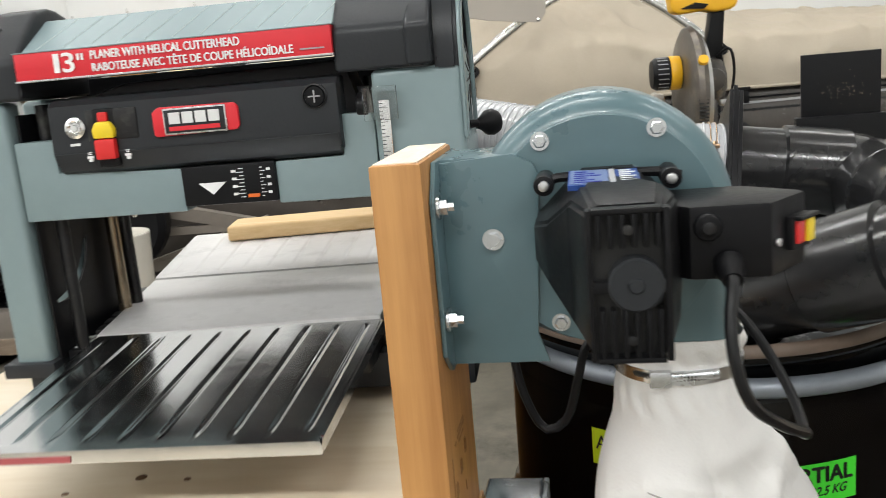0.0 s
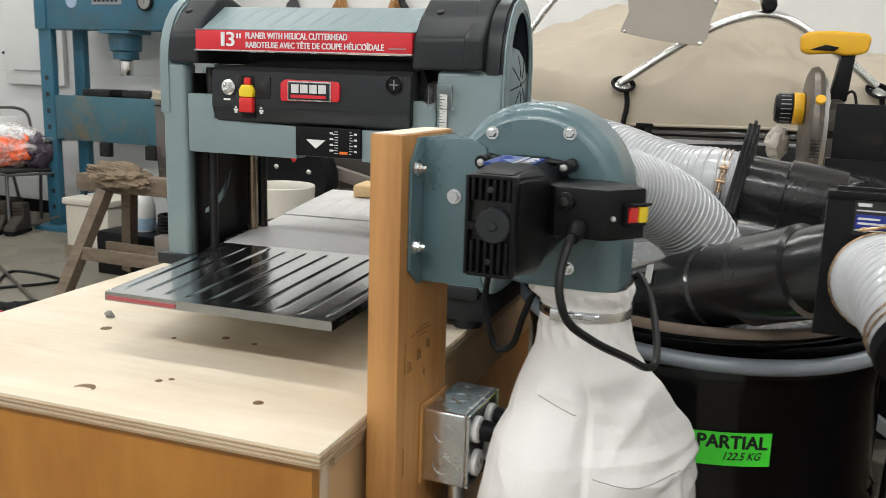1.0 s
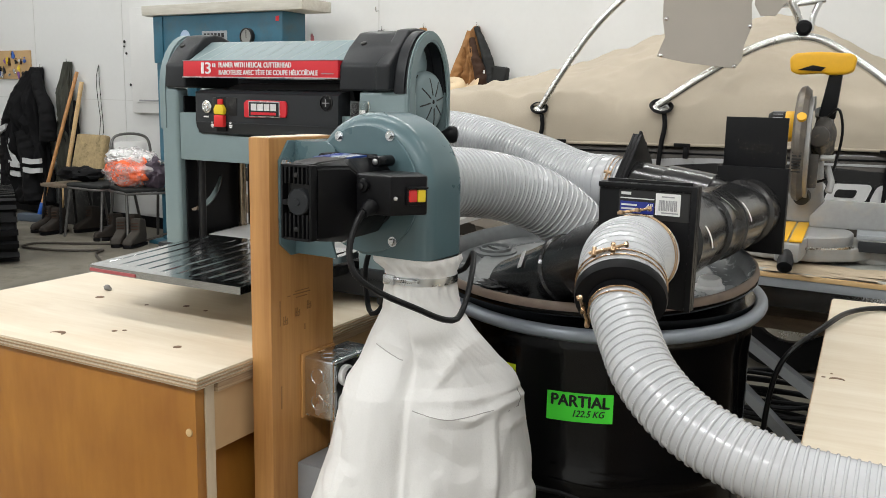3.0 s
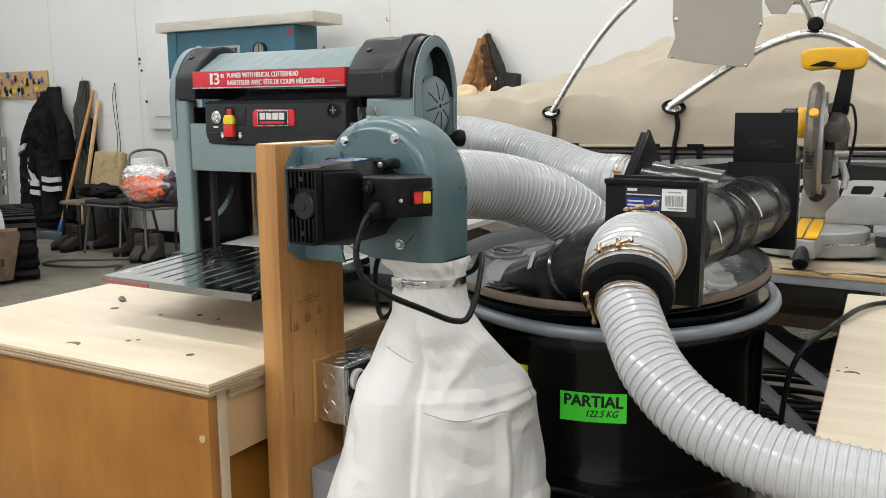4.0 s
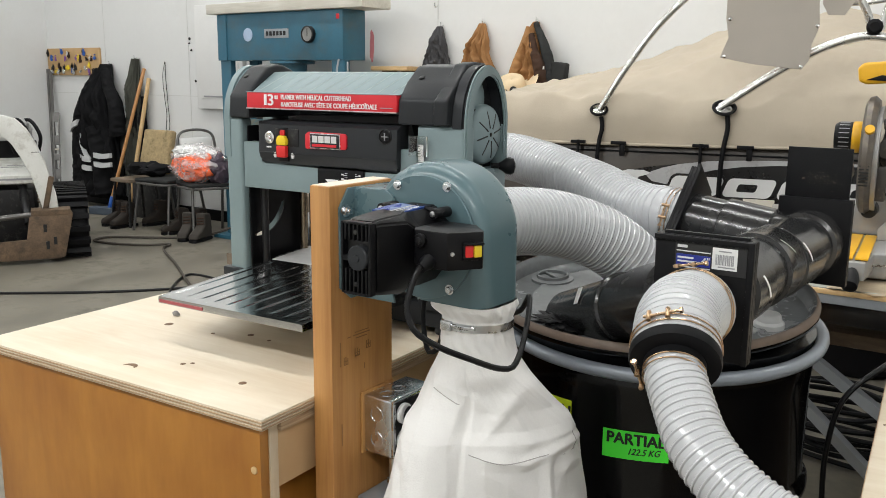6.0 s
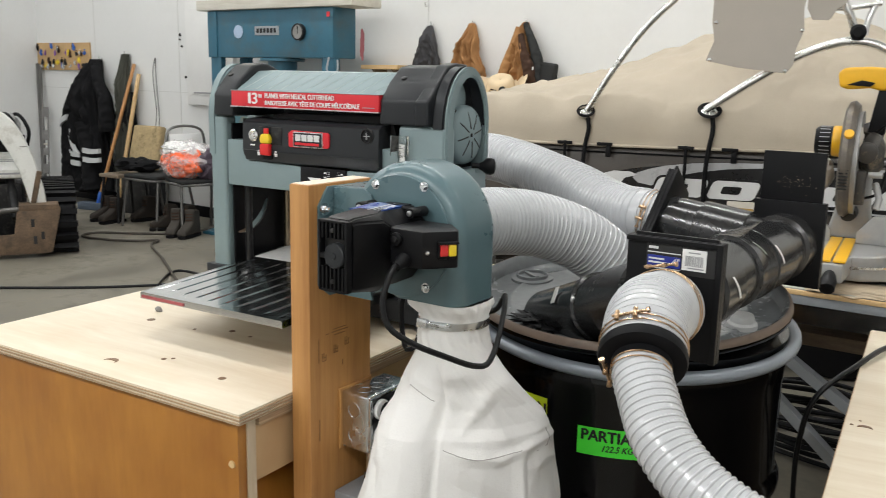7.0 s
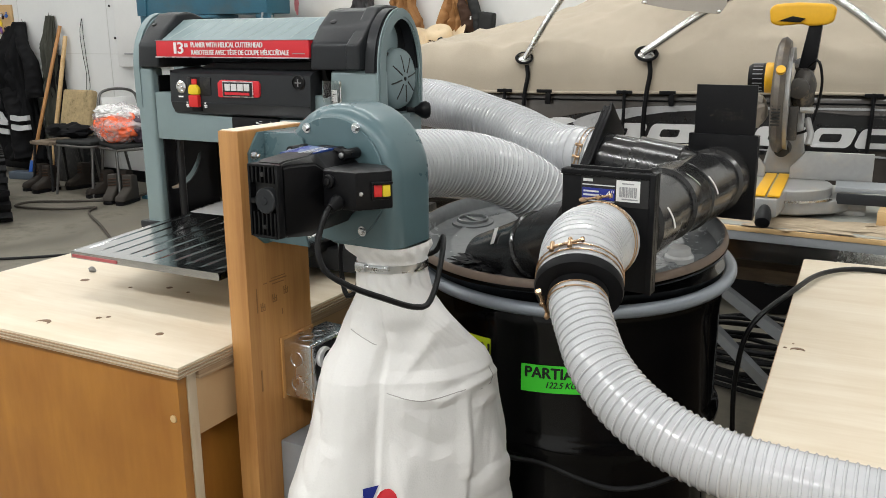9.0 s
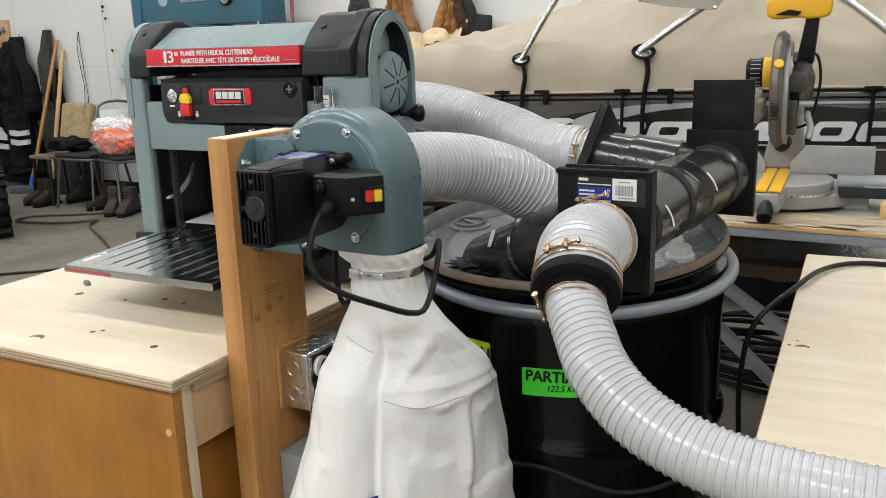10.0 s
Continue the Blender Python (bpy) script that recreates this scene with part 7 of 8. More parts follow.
part("roundel", lathe([(0.050, 0), (0.050, 0.003), (0.045, 0.004)], (-4.345, YF - 0.0125, 1.607), (-4.345, -1, 1.607), 28), surface("pale_blue_badge", (0.35, 0.45, 0.60), 0.4), top, "round pale badge")
part("name_plate", box(-4.165, -3.91, YF - 0.016, YF - 0.0125, 1.578, 1.645, 0.002), surface("grey_name_plate", (0.34, 0.36, 0.38), 0.35, metal=0.5), top, "grey name plate with plain bars")
bm = B()
for k in range(6):
    box(-4.145 + k * 0.036, -4.12 + k * 0.036, YF - 0.0175, YF - 0.0155, 1.596, 1.628, bm=bm)
part("plate_bars", bm, DARK_PLASTIC, top, smooth=0)
gg = part("pressure_gauge", lathe([(0.060, 0), (0.060, 0.030), (0.052, 0.034), (0.050, 0.028)], (-3.70, YF - 0.0125, 1.598), (-3.70, -1, 1.598), 32, cap=False), BLACK_CAST, top, "round dial in a black bezel")
part("dial", cyl((-3.70, YF - 0.0135, 1.598), (-3.70, YF - 0.038, 1.598), 0.050, 28), surface("gauge_face", (0.25, 0.25, 0.24), 0.4), gg)
part("needle", box(-3.703, -3.697, YF - 0.0395, YF - 0.0375, 1.585, 1.640), BLACK_INK, gg)
part("side_sticker", box(-3.44, -3.41, YF - 0.0145, YF - 0.0125, 1.70, 1.735), RED, top)
part("cylinder", lathe([(0.17, 0), (0.17, 0.02), (0.11, 0.025), (0.105, 0.13), (0.085, 0.14), (0.085, 0.19)], (-4.0, YF + 0.11, 1.412), (-4.0, YF + 0.11, 0), 32), PRESS_BLUE, press)
part("ram", cyl((-4.0, YF + 0.11, 1.225), (-4.0, YF + 0.11, 1.115), 0.045, 24, 0.004), ALU, press, "bright steel ram")
bed = part("bed_beam", box(PX + 0.116, -3.505, YF + 0.004, YF + 0.045, 0.655, 0.965, 0.006), PRESS_WORN, press, "worn blue bed beam with rust stains")
part("rear_bed_beam", box(PX + 0.116, -3.505, YF + 0.180, YF + 0.222, 0.655, 0.965, 0.006), PRESS_WORN, press)
for x in (-4.20, -3.85):
    part("bed_block", box(x - 0.12, x + 0.12, YF + 0.02, YF + 0.20, 0.967, 1.015, 0.005), BLACK_CAST, press, "dark bed block")
for x in (-4.12, -3.72):
    part("bed_hook", box(x - 0.045, x + 0.045, YF - 0.01, YF + 0.035, 0.555, 0.654, 0.01), BLACK_CAST, press)
part("support_pin", cyl((PX + 0.05, YF - 0.06, 0.645), (PX + 0.05, YF + 0.26, 0.645), 0.022, 16, 0.003), ALU, press)
part("release_lever", cable([(-3.405, YF - 0.03, 1.42), (-3.405, YF - 0.05, 1.33), (-3.37, YF - 0.05, 1.31), (-3.33, YF - 0.03, 1.32), (-3.33, YF - 0.02, 1.40)], 0.007), STAND_GREY, press)
solid("board_on_press", box(-4.78, -3.17, YF - 0.05, YF + 0.27, 1.769, 1.845, 0.008), wood("whitewashed_board", (0.66, 0.64, 0.58), (0.48, 0.45, 0.38), grain=(1, 10, 10)), "whitewashed wooden board lying on a press", "board")
solid("red_cloth", blob(3, (0.005, 0.022, 0.11), 3, 0.4, m=pose(-3.34, YF + 0.26, 1.52)), surface("dusty_red_cloth", (0.36, 0.12, 0.14), 0.8), "dusty red rag hanging behind a press", "rag")

# ---------------------------------------------------------------- on the wall
WY = WY1 - 0.002
cb = thing("pin_board", -7.4, WY, 1.42, label="cork pin board hung with keys and hooks on a white wall", category="pin board")
part("cork", box(-7.88, -6.97, WY - 0.02, WY, 1.290, 1.560, 0.004), CORK, cb)
random.seed(21)
cols = [BLACK_PLASTIC, BLUE_HANDLE, ALU, BLACK_CAST, surface("purple_tag", (0.2, 0.08, 0.3), 0.5), YELLOW_PLASTIC, ALU, BROWN_CLOTH]
for k in range(34):
    x, z = -7.84 + 0.0245 * k + random.uniform(-0.02, 0.02), 1.315 + random.choice((0, 0.03, 0.06, 0.13, 0.17, 0.19)) + random.uniform(0, 0.02)
    bm = blob(2, (random.uniform(0.010, 0.026), 0.009, random.uniform(0.014, 0.036)), k, 1.1, 3, m=pose(x, WY - 0.03, z))
    cyl((x, WY - 0.020, z + 0.03), (x, WY - 0.035, z + 0.03), 0.004, 8, bm=bm)
    part("key_ring", bm, cols[k % len(cols)], cb)
panel = thing("wall_panel", -5.2, WY, 1.4, label="white electrical panel cover on a white wall", category="wall panel")
part("cover", box(-5.50, -4.90, WY - 0.045, WY, 1.01, 1.90, 0.006), DOOR_WHITE, panel)
part("panel_door", box(-5.44, -4.95, WY - 0.053, WY - 0.046, 1.10, 1.84, 0.004), DOOR_WHITE, panel)
part("lower_rail", box(-5.40, -5.0, WY - 0.056, WY - 0.0535, 1.112, 1.125, 0.001), GREY_INK, panel)
for x, z, r in ((-5.62, 1.62, 0.010), (-5.60, 1.52, 0.008), (-5.625, 1.58, 0.006), (-5.42, 1.46, 0.016), (-5.56, 1.25, 0.009)):
    solid("cable_clip", blob(2, (r, 0.01, r * 1.4), 9, 0.4, m=pose(x, WY - 0.008, z)), BLACK_CAST, "small dark clip on a white wall", "clip", group="wall clips")


def hung_cloth(name, x, ztop, zbot, wtop, wbot, depth, seed, mat_, label, category, group="", lean=0.0, base_y=None, sub=None):
    """Cloth hanging from a hook: narrow above, wide and folded below."""
    by = WY if base_y is None else base_y
    bm = B()
    n, rows = 96, []
    m_ = 60
    for j in range(m_ + 1):
        t = j / m_
        z = ztop + (zbot - ztop) * t
        w = wtop + (wbot - wtop) * (t ** 0.85) + 0.07 * wbot * noise.noise(Vector((seed, t * 6, 1)))
        cx = x + lean * t + 0.08 * wbot * noise.noise(Vector((seed * 2.3, t * 3.1, 4)))
        ring = []
        for k in range(n):
            a = 2 * math.pi * k / n
            c, s = math.cos(a), math.sin(a)
            d = depth * (0.35 + 0.65 * min(1, t * 4)) * (1 if t < 0.97 else 0.6)
            fold = 0.30 - abs(noise.noise(Vector((c * 2.4 + seed + t * 1.9, s * 2.4, t * 1.6))))
            fine = 0.25 - abs(noise.noise(Vector((c * 6.0 + seed - t * 4.5, s * 6.0, t * 5.2 + 7))))
            crumple = 0.2 - abs(noise.noise(Vector((c * 3 + seed, s * 3 + t * 3, t * 9.0))))
            f = 1 + 1.25 * fold + 0.75 * fine + 0.65 * crumple
            yy = by - d - 0.004 + d * s * f if s < 0 else by - d - 0.004 + d * s * 0.98
            hem = (0.03 * wbot * noise.noise(Vector((c * 5 + seed, s * 2, 3))) if t > 0.9 else 0)
            ring.append(bm.verts.new((cx + 0.5 * w * c * (0.80 + 0.20 * f), min(yy, by - 0.003), z + hem)))
        rows.append(ring)
    for a, c in zip(rows, rows[1:]):
        for k in range(n):
            bm.faces.new((a[k], a[(k + 1) % n], c[(k + 1) % n], c[k]))
    bm.faces.new(rows[0]), bm.faces.new(rows[-1][::-1])
    th = thing(name, x, by, zbot, label=label, category=category, group=group)
    part("cloth", bm, mat_, th, smooth=180)
    hk = cable([(x, by - 0.001, ztop + 0.01), (x, by - 0.03, ztop + 0.0), (x, by - 0.035, ztop + 0.03)], 0.004)
    part("hook", hk, ALU, th)
    return th


cov = hung_cloth("coveralls", -6.80, 1.40, 0.10, 0.09, 0.66, 0.14, 1.7, DARK_CLOTH, "black insulated coveralls with silver reflective tape on a hook", "coveralls", lean=-0.10)
def tape(pts, w=0.045, up=(0, 0, 1)):
    """A flat band of tape laid on the cloth along a line."""
    bm, up, rows = B(), Vector(up), []
    for p in spline(pts, 0.015):
        rows.append([bm.verts.new(p + up * w * k + Vector((0, d, 0))) for k, d in ((-0.5, 0), (0.5, 0), (0.5, 0.03), (-0.5, 0.03))])
    for a, c in zip(rows, rows[1:]):
        for k in range(4):
            bm.faces.new((a[k], a[(k + 1) % 4], c[(k + 1) % 4], c[k]))
    bm.faces.new(rows[0][::-1]), bm.faces.new(rows[-1])
    part("reflective_band", bm, REFLECT, cov, "silver reflective band", smooth=30)


tape([(-7.16, WY - 0.27, 0.765), (-7.09, WY - 0.30, 0.805), (-6.97, WY - 0.315, 0.845)], 0.052)
tape([(-6.93, WY - 0.32, 0.78), (-6.91, WY - 0.33, 0.66), (-6.82, WY - 0.345, 0.53), (-6.74, WY - 0.35, 0.50)], 0.035, (0.8, 0, 0.5))
for z in (0.50, 0.415):
    tape([(-6.96, WY - 0.32, z + 0.025), (-6.86, WY - 0.35, z), (-6.74, WY - 0.345, z - 0.005)])
    tape([(-6.69, WY - 0.345, z + 0.045), (-6.60, WY - 0.335, z + 0.035), (-6.50, WY - 0.30, z + 0.045)])
for pts, r0, r1 in (([(-6.86, WY - 0.10, 1.34), (-6.98, WY - 0.16, 1.15), (-7.08, WY - 0.20, 0.90), (-7.12, WY - 0.20, 0.55), (-7.14, WY - 0.19, 0.20)], 0.045, 0.090), ([(-6.76, WY - 0.10, 1.34), (-6.66, WY - 0.15, 1.18), (-6.54, WY - 0.17, 1.02), (-6.52, WY - 0.17, 0.72)], 0.045, 0.085), ([(-6.80, WY - 0.24, 0.80), (-6.72, WY - 0.25, 0.50), (-6.68, WY - 0.25, 0.16)], 0.08, 0.095)):
    bm = tube(spline(pts, 0.012), lambda u, _, r0=r0, r1=r1: r0 + (r1 - r0) * u, 24)
    for v in bm.verts:
        q = Vector((v.co.x * 7, v.co.y * 7, v.co.z * 13))
        v.co += Vector((0.6, -1, 0)) * (0.03 * (0.22 - abs(noise.noise(q))) + 0.015 * (0.2 - abs(noise.noise(q * 2.3))))
    part("sleeve", bm, DARK_CLOTH, cov, "black hanging sleeve", smooth=180)
hung_cloth("long_coat", -6.40, 1.45, 0.30, 0.10, 0.28, 0.06, 6.2, surface("olive_grey_cloth", (0.055, 0.056, 0.046), 0.85, var=0.3, fine=200, bump=0.2, spec=0.2), "dark grey coat hanging from a wall hook", "coat", group="hanging coats")
hung_cloth("dark_trousers", -6.33, 1.10, 0.30, 0.10, 0.22, 0.05, 9.4, DARK_CLOTH, "black trousers hanging beside a coat", "trousers")
br = thing("broom", -6.7, 4.65, 0, label="push broom with an orange-brown handle leaning on a wall", category="broom")
part("handle", cyl((-6.415, 4.575, 0.10), (-6.26, WY - 0.03, 1.36), 0.016, 14, 0.004), HANDLE_WOOD, br)
part("ferrule", cyl((-6.42, 4.565, 0.06), (-6.405, 4.594, 0.17), 0.022, 14, 0.003), BLUE_HANDLE, br, "blue plastic socket")
part("brush", box(-0.16, 0.16, -0.05, 0.05, 0.0, 0.07, 0.012, m=pose(-6.47, 4.55, 0.0, 0, 0, 12)), surface("grey_blue_bristle", (0.07, 0.09, 0.12), 0.8, fine=200, bump=0.3), br, "grey-blue bristle head")
solid("rake_handle", cyl((-6.30, 4.68, 0.0), (-6.20, WY - 0.03, 1.27), 0.019, 14, 0.004), PINE, "pale wooden tool handle leaning on a wall", "tool handle")
solid("wall_strap", cable([(-5.980, WY - 0.01, 1.42), (-6.005, WY - 0.02, 1.3), (-5.995, WY - 0.02, 1.1), (-5.975, WY - 0.02, 0.95), (-5.990, WY - 0.02, 0.78), (-5.950, WY - 0.02, 0.80), (-5.955, WY - 0.02, 1.1), (-5.965, WY - 0.02, 1.3), (-5.975, WY - 0.01, 1.42)], 0.003), GREY_CLOTH, "thin dark leash looped over a wall hook", "leash")
BAR_STEEL = surface("dull_dark_steel", (0.16, 0.155, 0.15), 0.5, metal=0.4, var=0.25, bump=0.05)
for x0, x1, h, r in ((-7.62, -7.86, 1.35, 0.020), (-7.59, -7.82, 1.33, 0.016)):
    solid("steel_bar", tube([Vector((x0, WY - 0.20, 0.0)), Vector((x1, WY - 0.035, h))], r, 4), BAR_STEEL, "dark steel bar leaning in a corner", "steel bar", group="leaning bars", smooth=20)
lv = thing("spirit_level", -7.7, WY - 0.1, 0, label="long grey spirit level leaning in a corner", category="level")
LV = Matrix.Translation((-7.58, WY - 0.20, 0.0)) @ (Vector((-7.72, WY - 0.07, 0.92)) - Vector((-7.58, WY - 0.20, 0.0))).to_track_quat("Z", "Y").to_matrix().to_4x4()
part("rail", box(-0.032, -0.020, -0.012, 0.012, 0, 0.93, 0.002, m=LV), BAR_STEEL, lv)
part("rail", box(0.020, 0.032, -0.012, 0.012, 0, 0.93, 0.002, m=LV), BAR_STEEL, lv)
for z0, z1 in ((0.0, 0.10), (0.24, 0.34), (0.43, 0.50), (0.59, 0.69), (0.83, 0.93)):
    part("web", box(-0.0199, 0.0199, -0.008, 0.008, z0, z1, 0.001, m=LV), BAR_STEEL, lv)
part("vial", cyl(LV @ Vector((-0.019, -0.002, 0.545)), LV @ Vector((0.019, -0.002, 0.545)), 0.010, 12, 0.001), CREAM, lv)
# jackets and hats further along
hung_cloth("work_jacket", -2.85, 1.655, 1.22, 0.03, 0.30, 0.06, 3.3, surface("slate_grey_cloth", (0.065, 0.064, 0.068), 0.85, var=0.3, fine=200, bump=0.2, spec=0.2), "charcoal grey jacket on a wall hook", "jacket", group="jackets on hooks")
hung_cloth("work_jacket", -2.50, 1.665, 1.12, 0.03, 0.38, 0.07, 5.1, TAN_CLOTH, "tan work jacket on a wall hook", "jacket", group="jackets on hooks", lean=-0.02)
j3 = hung_cloth("work_jacket", -2.08, 1.665, 1.10, 0.03, 0.34, 0.07, 7.9, TAN_CLOTH, "tan and dark brown work jacket on a wall hook", "jacket", group="jackets on hooks", lean=-0.03)
def sleeve(name, pts, r0, r1, seed, mat_, host, label):
    """A hanging sleeve with creases across it."""
    bm = tube(spline(pts, 0.008), lambda u, _: r0 + (r1 - r0) * u, 28)
    for v in bm.verts:
        q = Vector((v.co.x * 9 + seed, v.co.y * 9, v.co.z * 20))
        k = 0.022 * (0.22 - abs(noise.noise(q))) + 0.012 * (0.2 - abs(noise.noise(q * 2.1)))
        v.co += Vector((0.8, -1, 0.1)).normalized() * k
    return part(name, bm, mat_, host, label, smooth=180)


sleeve("dark_panel", [(-2.07, WY - 0.11, 1.58), (-2.03, WY - 0.14, 1.48), (-1.98, WY - 0.15, 1.36), (-1.96, WY - 0.14, 1.24)], 0.020, 0.050, 1.0, BROWN_CLOTH, j3, "dark brown lining")
sleeve("dark_sleeve", [(-2.06, WY - 0.07, 1.655), (-2.00, WY - 0.09, 1.55), (-1.95, WY - 0.10, 1.43), (-1.92, WY - 0.11, 1.27)], 0.018, 0.050, 2.0, GREY_CLOTH, j3, "black sleeve")
bm = box(-0.052, 0.050, -0.035, 0.035, -0.080, 0.066, 0.020, 4, m=pose(-1.850, WY - 0.11, 1.335, 0, 6, 0))
for v in bm.verts:
    v.co += Vector((0.4, -1, 0.3)) * 0.03 * noise.noise(v.co * 17)
part("cuff_pocket", bm, GREY_CLOTH, j3, "stiff black cloth pocket", smooth=60)
part("tag", box(-1.965, -1.935, WY - 0.168, WY - 0.165, 1.355, 1.375, 0.001), PAPER, j3, "small pale tag")
sleeve("tan_sleeve", [(-2.09, WY - 0.10, 1.63), (-2.12, WY - 0.12, 1.50), (-2.17, WY - 0.12, 1.36), (-2.21, WY - 0.11, 1.20)], 0.020, 0.055, 3.0, TAN_CLOTH, j3, "tan sleeve")
shelf = thing("wall_shelf", -3.0, WY, 1.35, label="short pine shelf board on a white wall", category="shelf")
part("board", box(-3.36, -3.02, WY - 0.20, WY, 1.345, 1.375, 0.003), PINE, shelf)
for x in (-3.28, -3.10):
    part("bracket", prism([(WY - 0.16, 1.3445), (WY - 0.001, 1.3445), (WY - 0.001, 1.20)], "x", x - 0.012, x + 0.012, 0.002), OLD_WOOD, shelf)
hat = thing("straw_hat", -2.1, WY - 0.25, 1.2, label="pale straw cowboy hat with a dark band and curled brim", category="hat")
HATM = pose(-2.105, WY - 0.28, 1.222, 24, -3, 24)
prof = [(0.190, 0.002), (0.186, 0.006), (0.140, 0.005), (0.096, 0.004), (0.092, 0.030), (0.086, 0.060), (0.078, 0.078), (0.060, 0.088), (0.030, 0.082), (0.004, 0.076)]
bm = lathe(prof, n=56, cap=False)
for v in bm.verts:
    r = math.hypot(v.co.x, v.co.y)
    if r > 0.12:
        v.co.z += 0.085 * max(0.0, abs(v.co.x) / 0.19 - 0.30) ** 1.6 / 0.565 - 0.018 * (v.co.y / 0.19) ** 2
        v.co.x *= 0.92
    v.co.y *= 1.12 if r > 0.12 else 1.16
bm.transform(HATM)
part("crown_and_brim", bm, STRAW, hat, smooth=180)
for nm, b2, mt, lb_ in (("band", box(-0.012, 0.060, -0.1135, -0.1085, 0.010, 0.020, 0.001), BLACK_INK, "dark hat band"),
                        ("badge", cyl((0.022, -0.100, 0.046), (0.023, -0.112, 0.049), 0.024, 24, 0.003), BLACK_INK, "round dark badge"),
                        ("badge_centre", cyl((0.023, -0.111, 0.049), (0.0235, -0.1135, 0.0495), 0.012, 20, 0.001), GREY_INK, "")):
    b2.transform(HATM)
    part(nm, b2, mt, hat, lb_)
for k in range(9):
    a = -math.pi / 2 - 0.25 - 0.13 * (k % 5)
    z = 0.030 + 0.016 * (k // 5)
    b2 = cyl((0.0885 * math.cos(a), 0.0885 * 1.16 * math.sin(a), z), (0.093 * math.cos(a), 0.093 * 1.16 * math.sin(a), z), 0.0045, 8)
    b2.transform(HATM)
    part("vent_hole", b2, BROWN_CLOTH, hat)
for i, (x, z) in enumerate(((-4.05, 1.86), (-2.9, 1.80))):
    solid("wall_hook", cable([(x, WY - 0.001, z), (x, WY - 0.03, z - 0.01), (x, WY - 0.04, z + 0.02)], 0.005), ALU, "small steel hook on a white wall", "hook", group="wall hooks")

# ---------------------------------------------------------------- chairs, bags and boots by the wall
CHAIR_STEEL = surface("tarnished_chair_steel", (0.16, 0.155, 0.15), 0.35, metal=0.7, var=0.3, bump=0.05)


def stacking_chair(x, y, rz, label, seat_mat, back):
    ch = thing("steel_chair", x, y, 0, rz=rz, label=label, category="chair", group="chairs by the wall")
    part("seat", box(-0.20, 0.20, -0.20, 0.20, 0.415, 0.445, 0.012, 3), seat_mat, ch, local=True)
    part("seat_frame", cable([(-0.19, -0.19, 0.405), (0.19, -0.19, 0.405), (0.19, 0.19, 0.405), (-0.19, 0.19, 0.405), (-0.19, -0.19, 0.405)], 0.010), CHAIR_STEEL, ch, local=True)
    for sx in (-1, 1):
        part("leg", tube([Vector((sx * 0.185, -0.17, 0.405)), Vector((sx * 0.21, -0.23, 0.0))], 0.0115, 10), CHAIR_STEEL, ch, "chrome leg", local=True)
        part("leg", tube([Vector((sx * 0.185, 0.15, 0.405)), Vector((sx * 0.20, 0.23, 0.0))], 0.0115, 10), CHAIR_STEEL, ch, "chrome leg", local=True)
    if back:
        part("back_hoop", cable([(-0.17, 0.18, 0.405), (-0.165, 0.21, 0.62), (-0.14, 0.235, 0.81), (-0.08, 0.245, 0.845), (0.08, 0.245, 0.845), (0.14, 0.235, 0.81), (0.165, 0.21, 0.62), (0.17, 0.18, 0.405)], 0.011), CHAIR_STEEL, ch, local=True)
        part("back_pad", box(-0.135, 0.135, 0.222, 0.245, 0.66, 0.79, 0.008), PAPER, ch, "pale back pad", local=True)
    return ch


stacking_chair(-5.32, 4.42, 4, "chrome-legged chair with a worn grey seat", GREY_CLOTH, False)
stacking_chair(-4.86, 4.44, 70, "chrome-legged chair with a pale back pad", GREY_CLOTH, True)
stl = thing("wooden_stool", -5.85, 4.42, 0, label="low stool with a worn brown wooden seat", category="stool")
part("seat", box(-5.90, -5.64, 4.24, 4.56, 0.385, 0.415, 0.008), OLD_WOOD, stl)
for sx in (-1, 1):
    for sy in (-1, 1):
        part("leg", tube([Vector((-5.77 + sx * 0.10, 4.40 + sy * 0.13, 0.385)), Vector((-5.77 + sx * 0.13, 4.40 + sy * 0.17, 0.0))], 0.012, 10), BLACK_CAST, stl)
# upholstered back of a chair, built as a leaning padded block
cu = box(-0.20, 0.20, -0.035, 0.035, 0.0, 0.40, 0.030, 4)
cu.transform(pose(-5.93, 4.72, 0.415, -14, 0, 0))
solid("patterned_chair_back", cu, CAMO, "brown patterned upholstered chair back behind a stool", "cushion")
# added block, no real crate: it fills in the darkness behind the stool
solid("added_dark_box", box(-6.13, -5.72, 4.62, 4.80, 0.0, 0.413, 0.01), BLACK_CAST, "added box that fills in the dark behind a low stool", "crate")
gl = thing("work_gloves", -5.65, 4.40, 0.445, label="crumpled black gloves on a chair seat", category="gloves")
for k in range(3):
    part("glove", blob(3, (0.13, 0.09, 0.055), k + 11, 0.4, 2.2, m=pose(-5.70 + k * 0.12, 4.40 + 0.04 * (k % 2), 0.50, 0, 0, 30 * k)), DARK_CLOTH, gl)
ob_ = thing("orange_bag", -4.98, 4.40, 0.445, label="clear plastic bag stuffed with orange safety clothing on a chair", category="bag")
part("orange_cloth", blob(5, (0.215, 0.175, 0.130), 4, 0.20, 2.2, m=pose(-4.90, 4.38, 0.575)), ORANGE_CLOTH, ob_, "crumpled orange cloth", smooth=180)
part("white_plastic", blob(5, (0.175, 0.15, 0.062), 8, 0.25, 2.4, m=pose(-4.92, 4.37, 0.672, 0, 6, 20)), PAPER, ob_, "white plastic wrap")
bagwrap = blob(5, (0.225, 0.195, 0.155), 5, 0.22, 2.6, m=pose(-4.89, 4.38, 0.595))
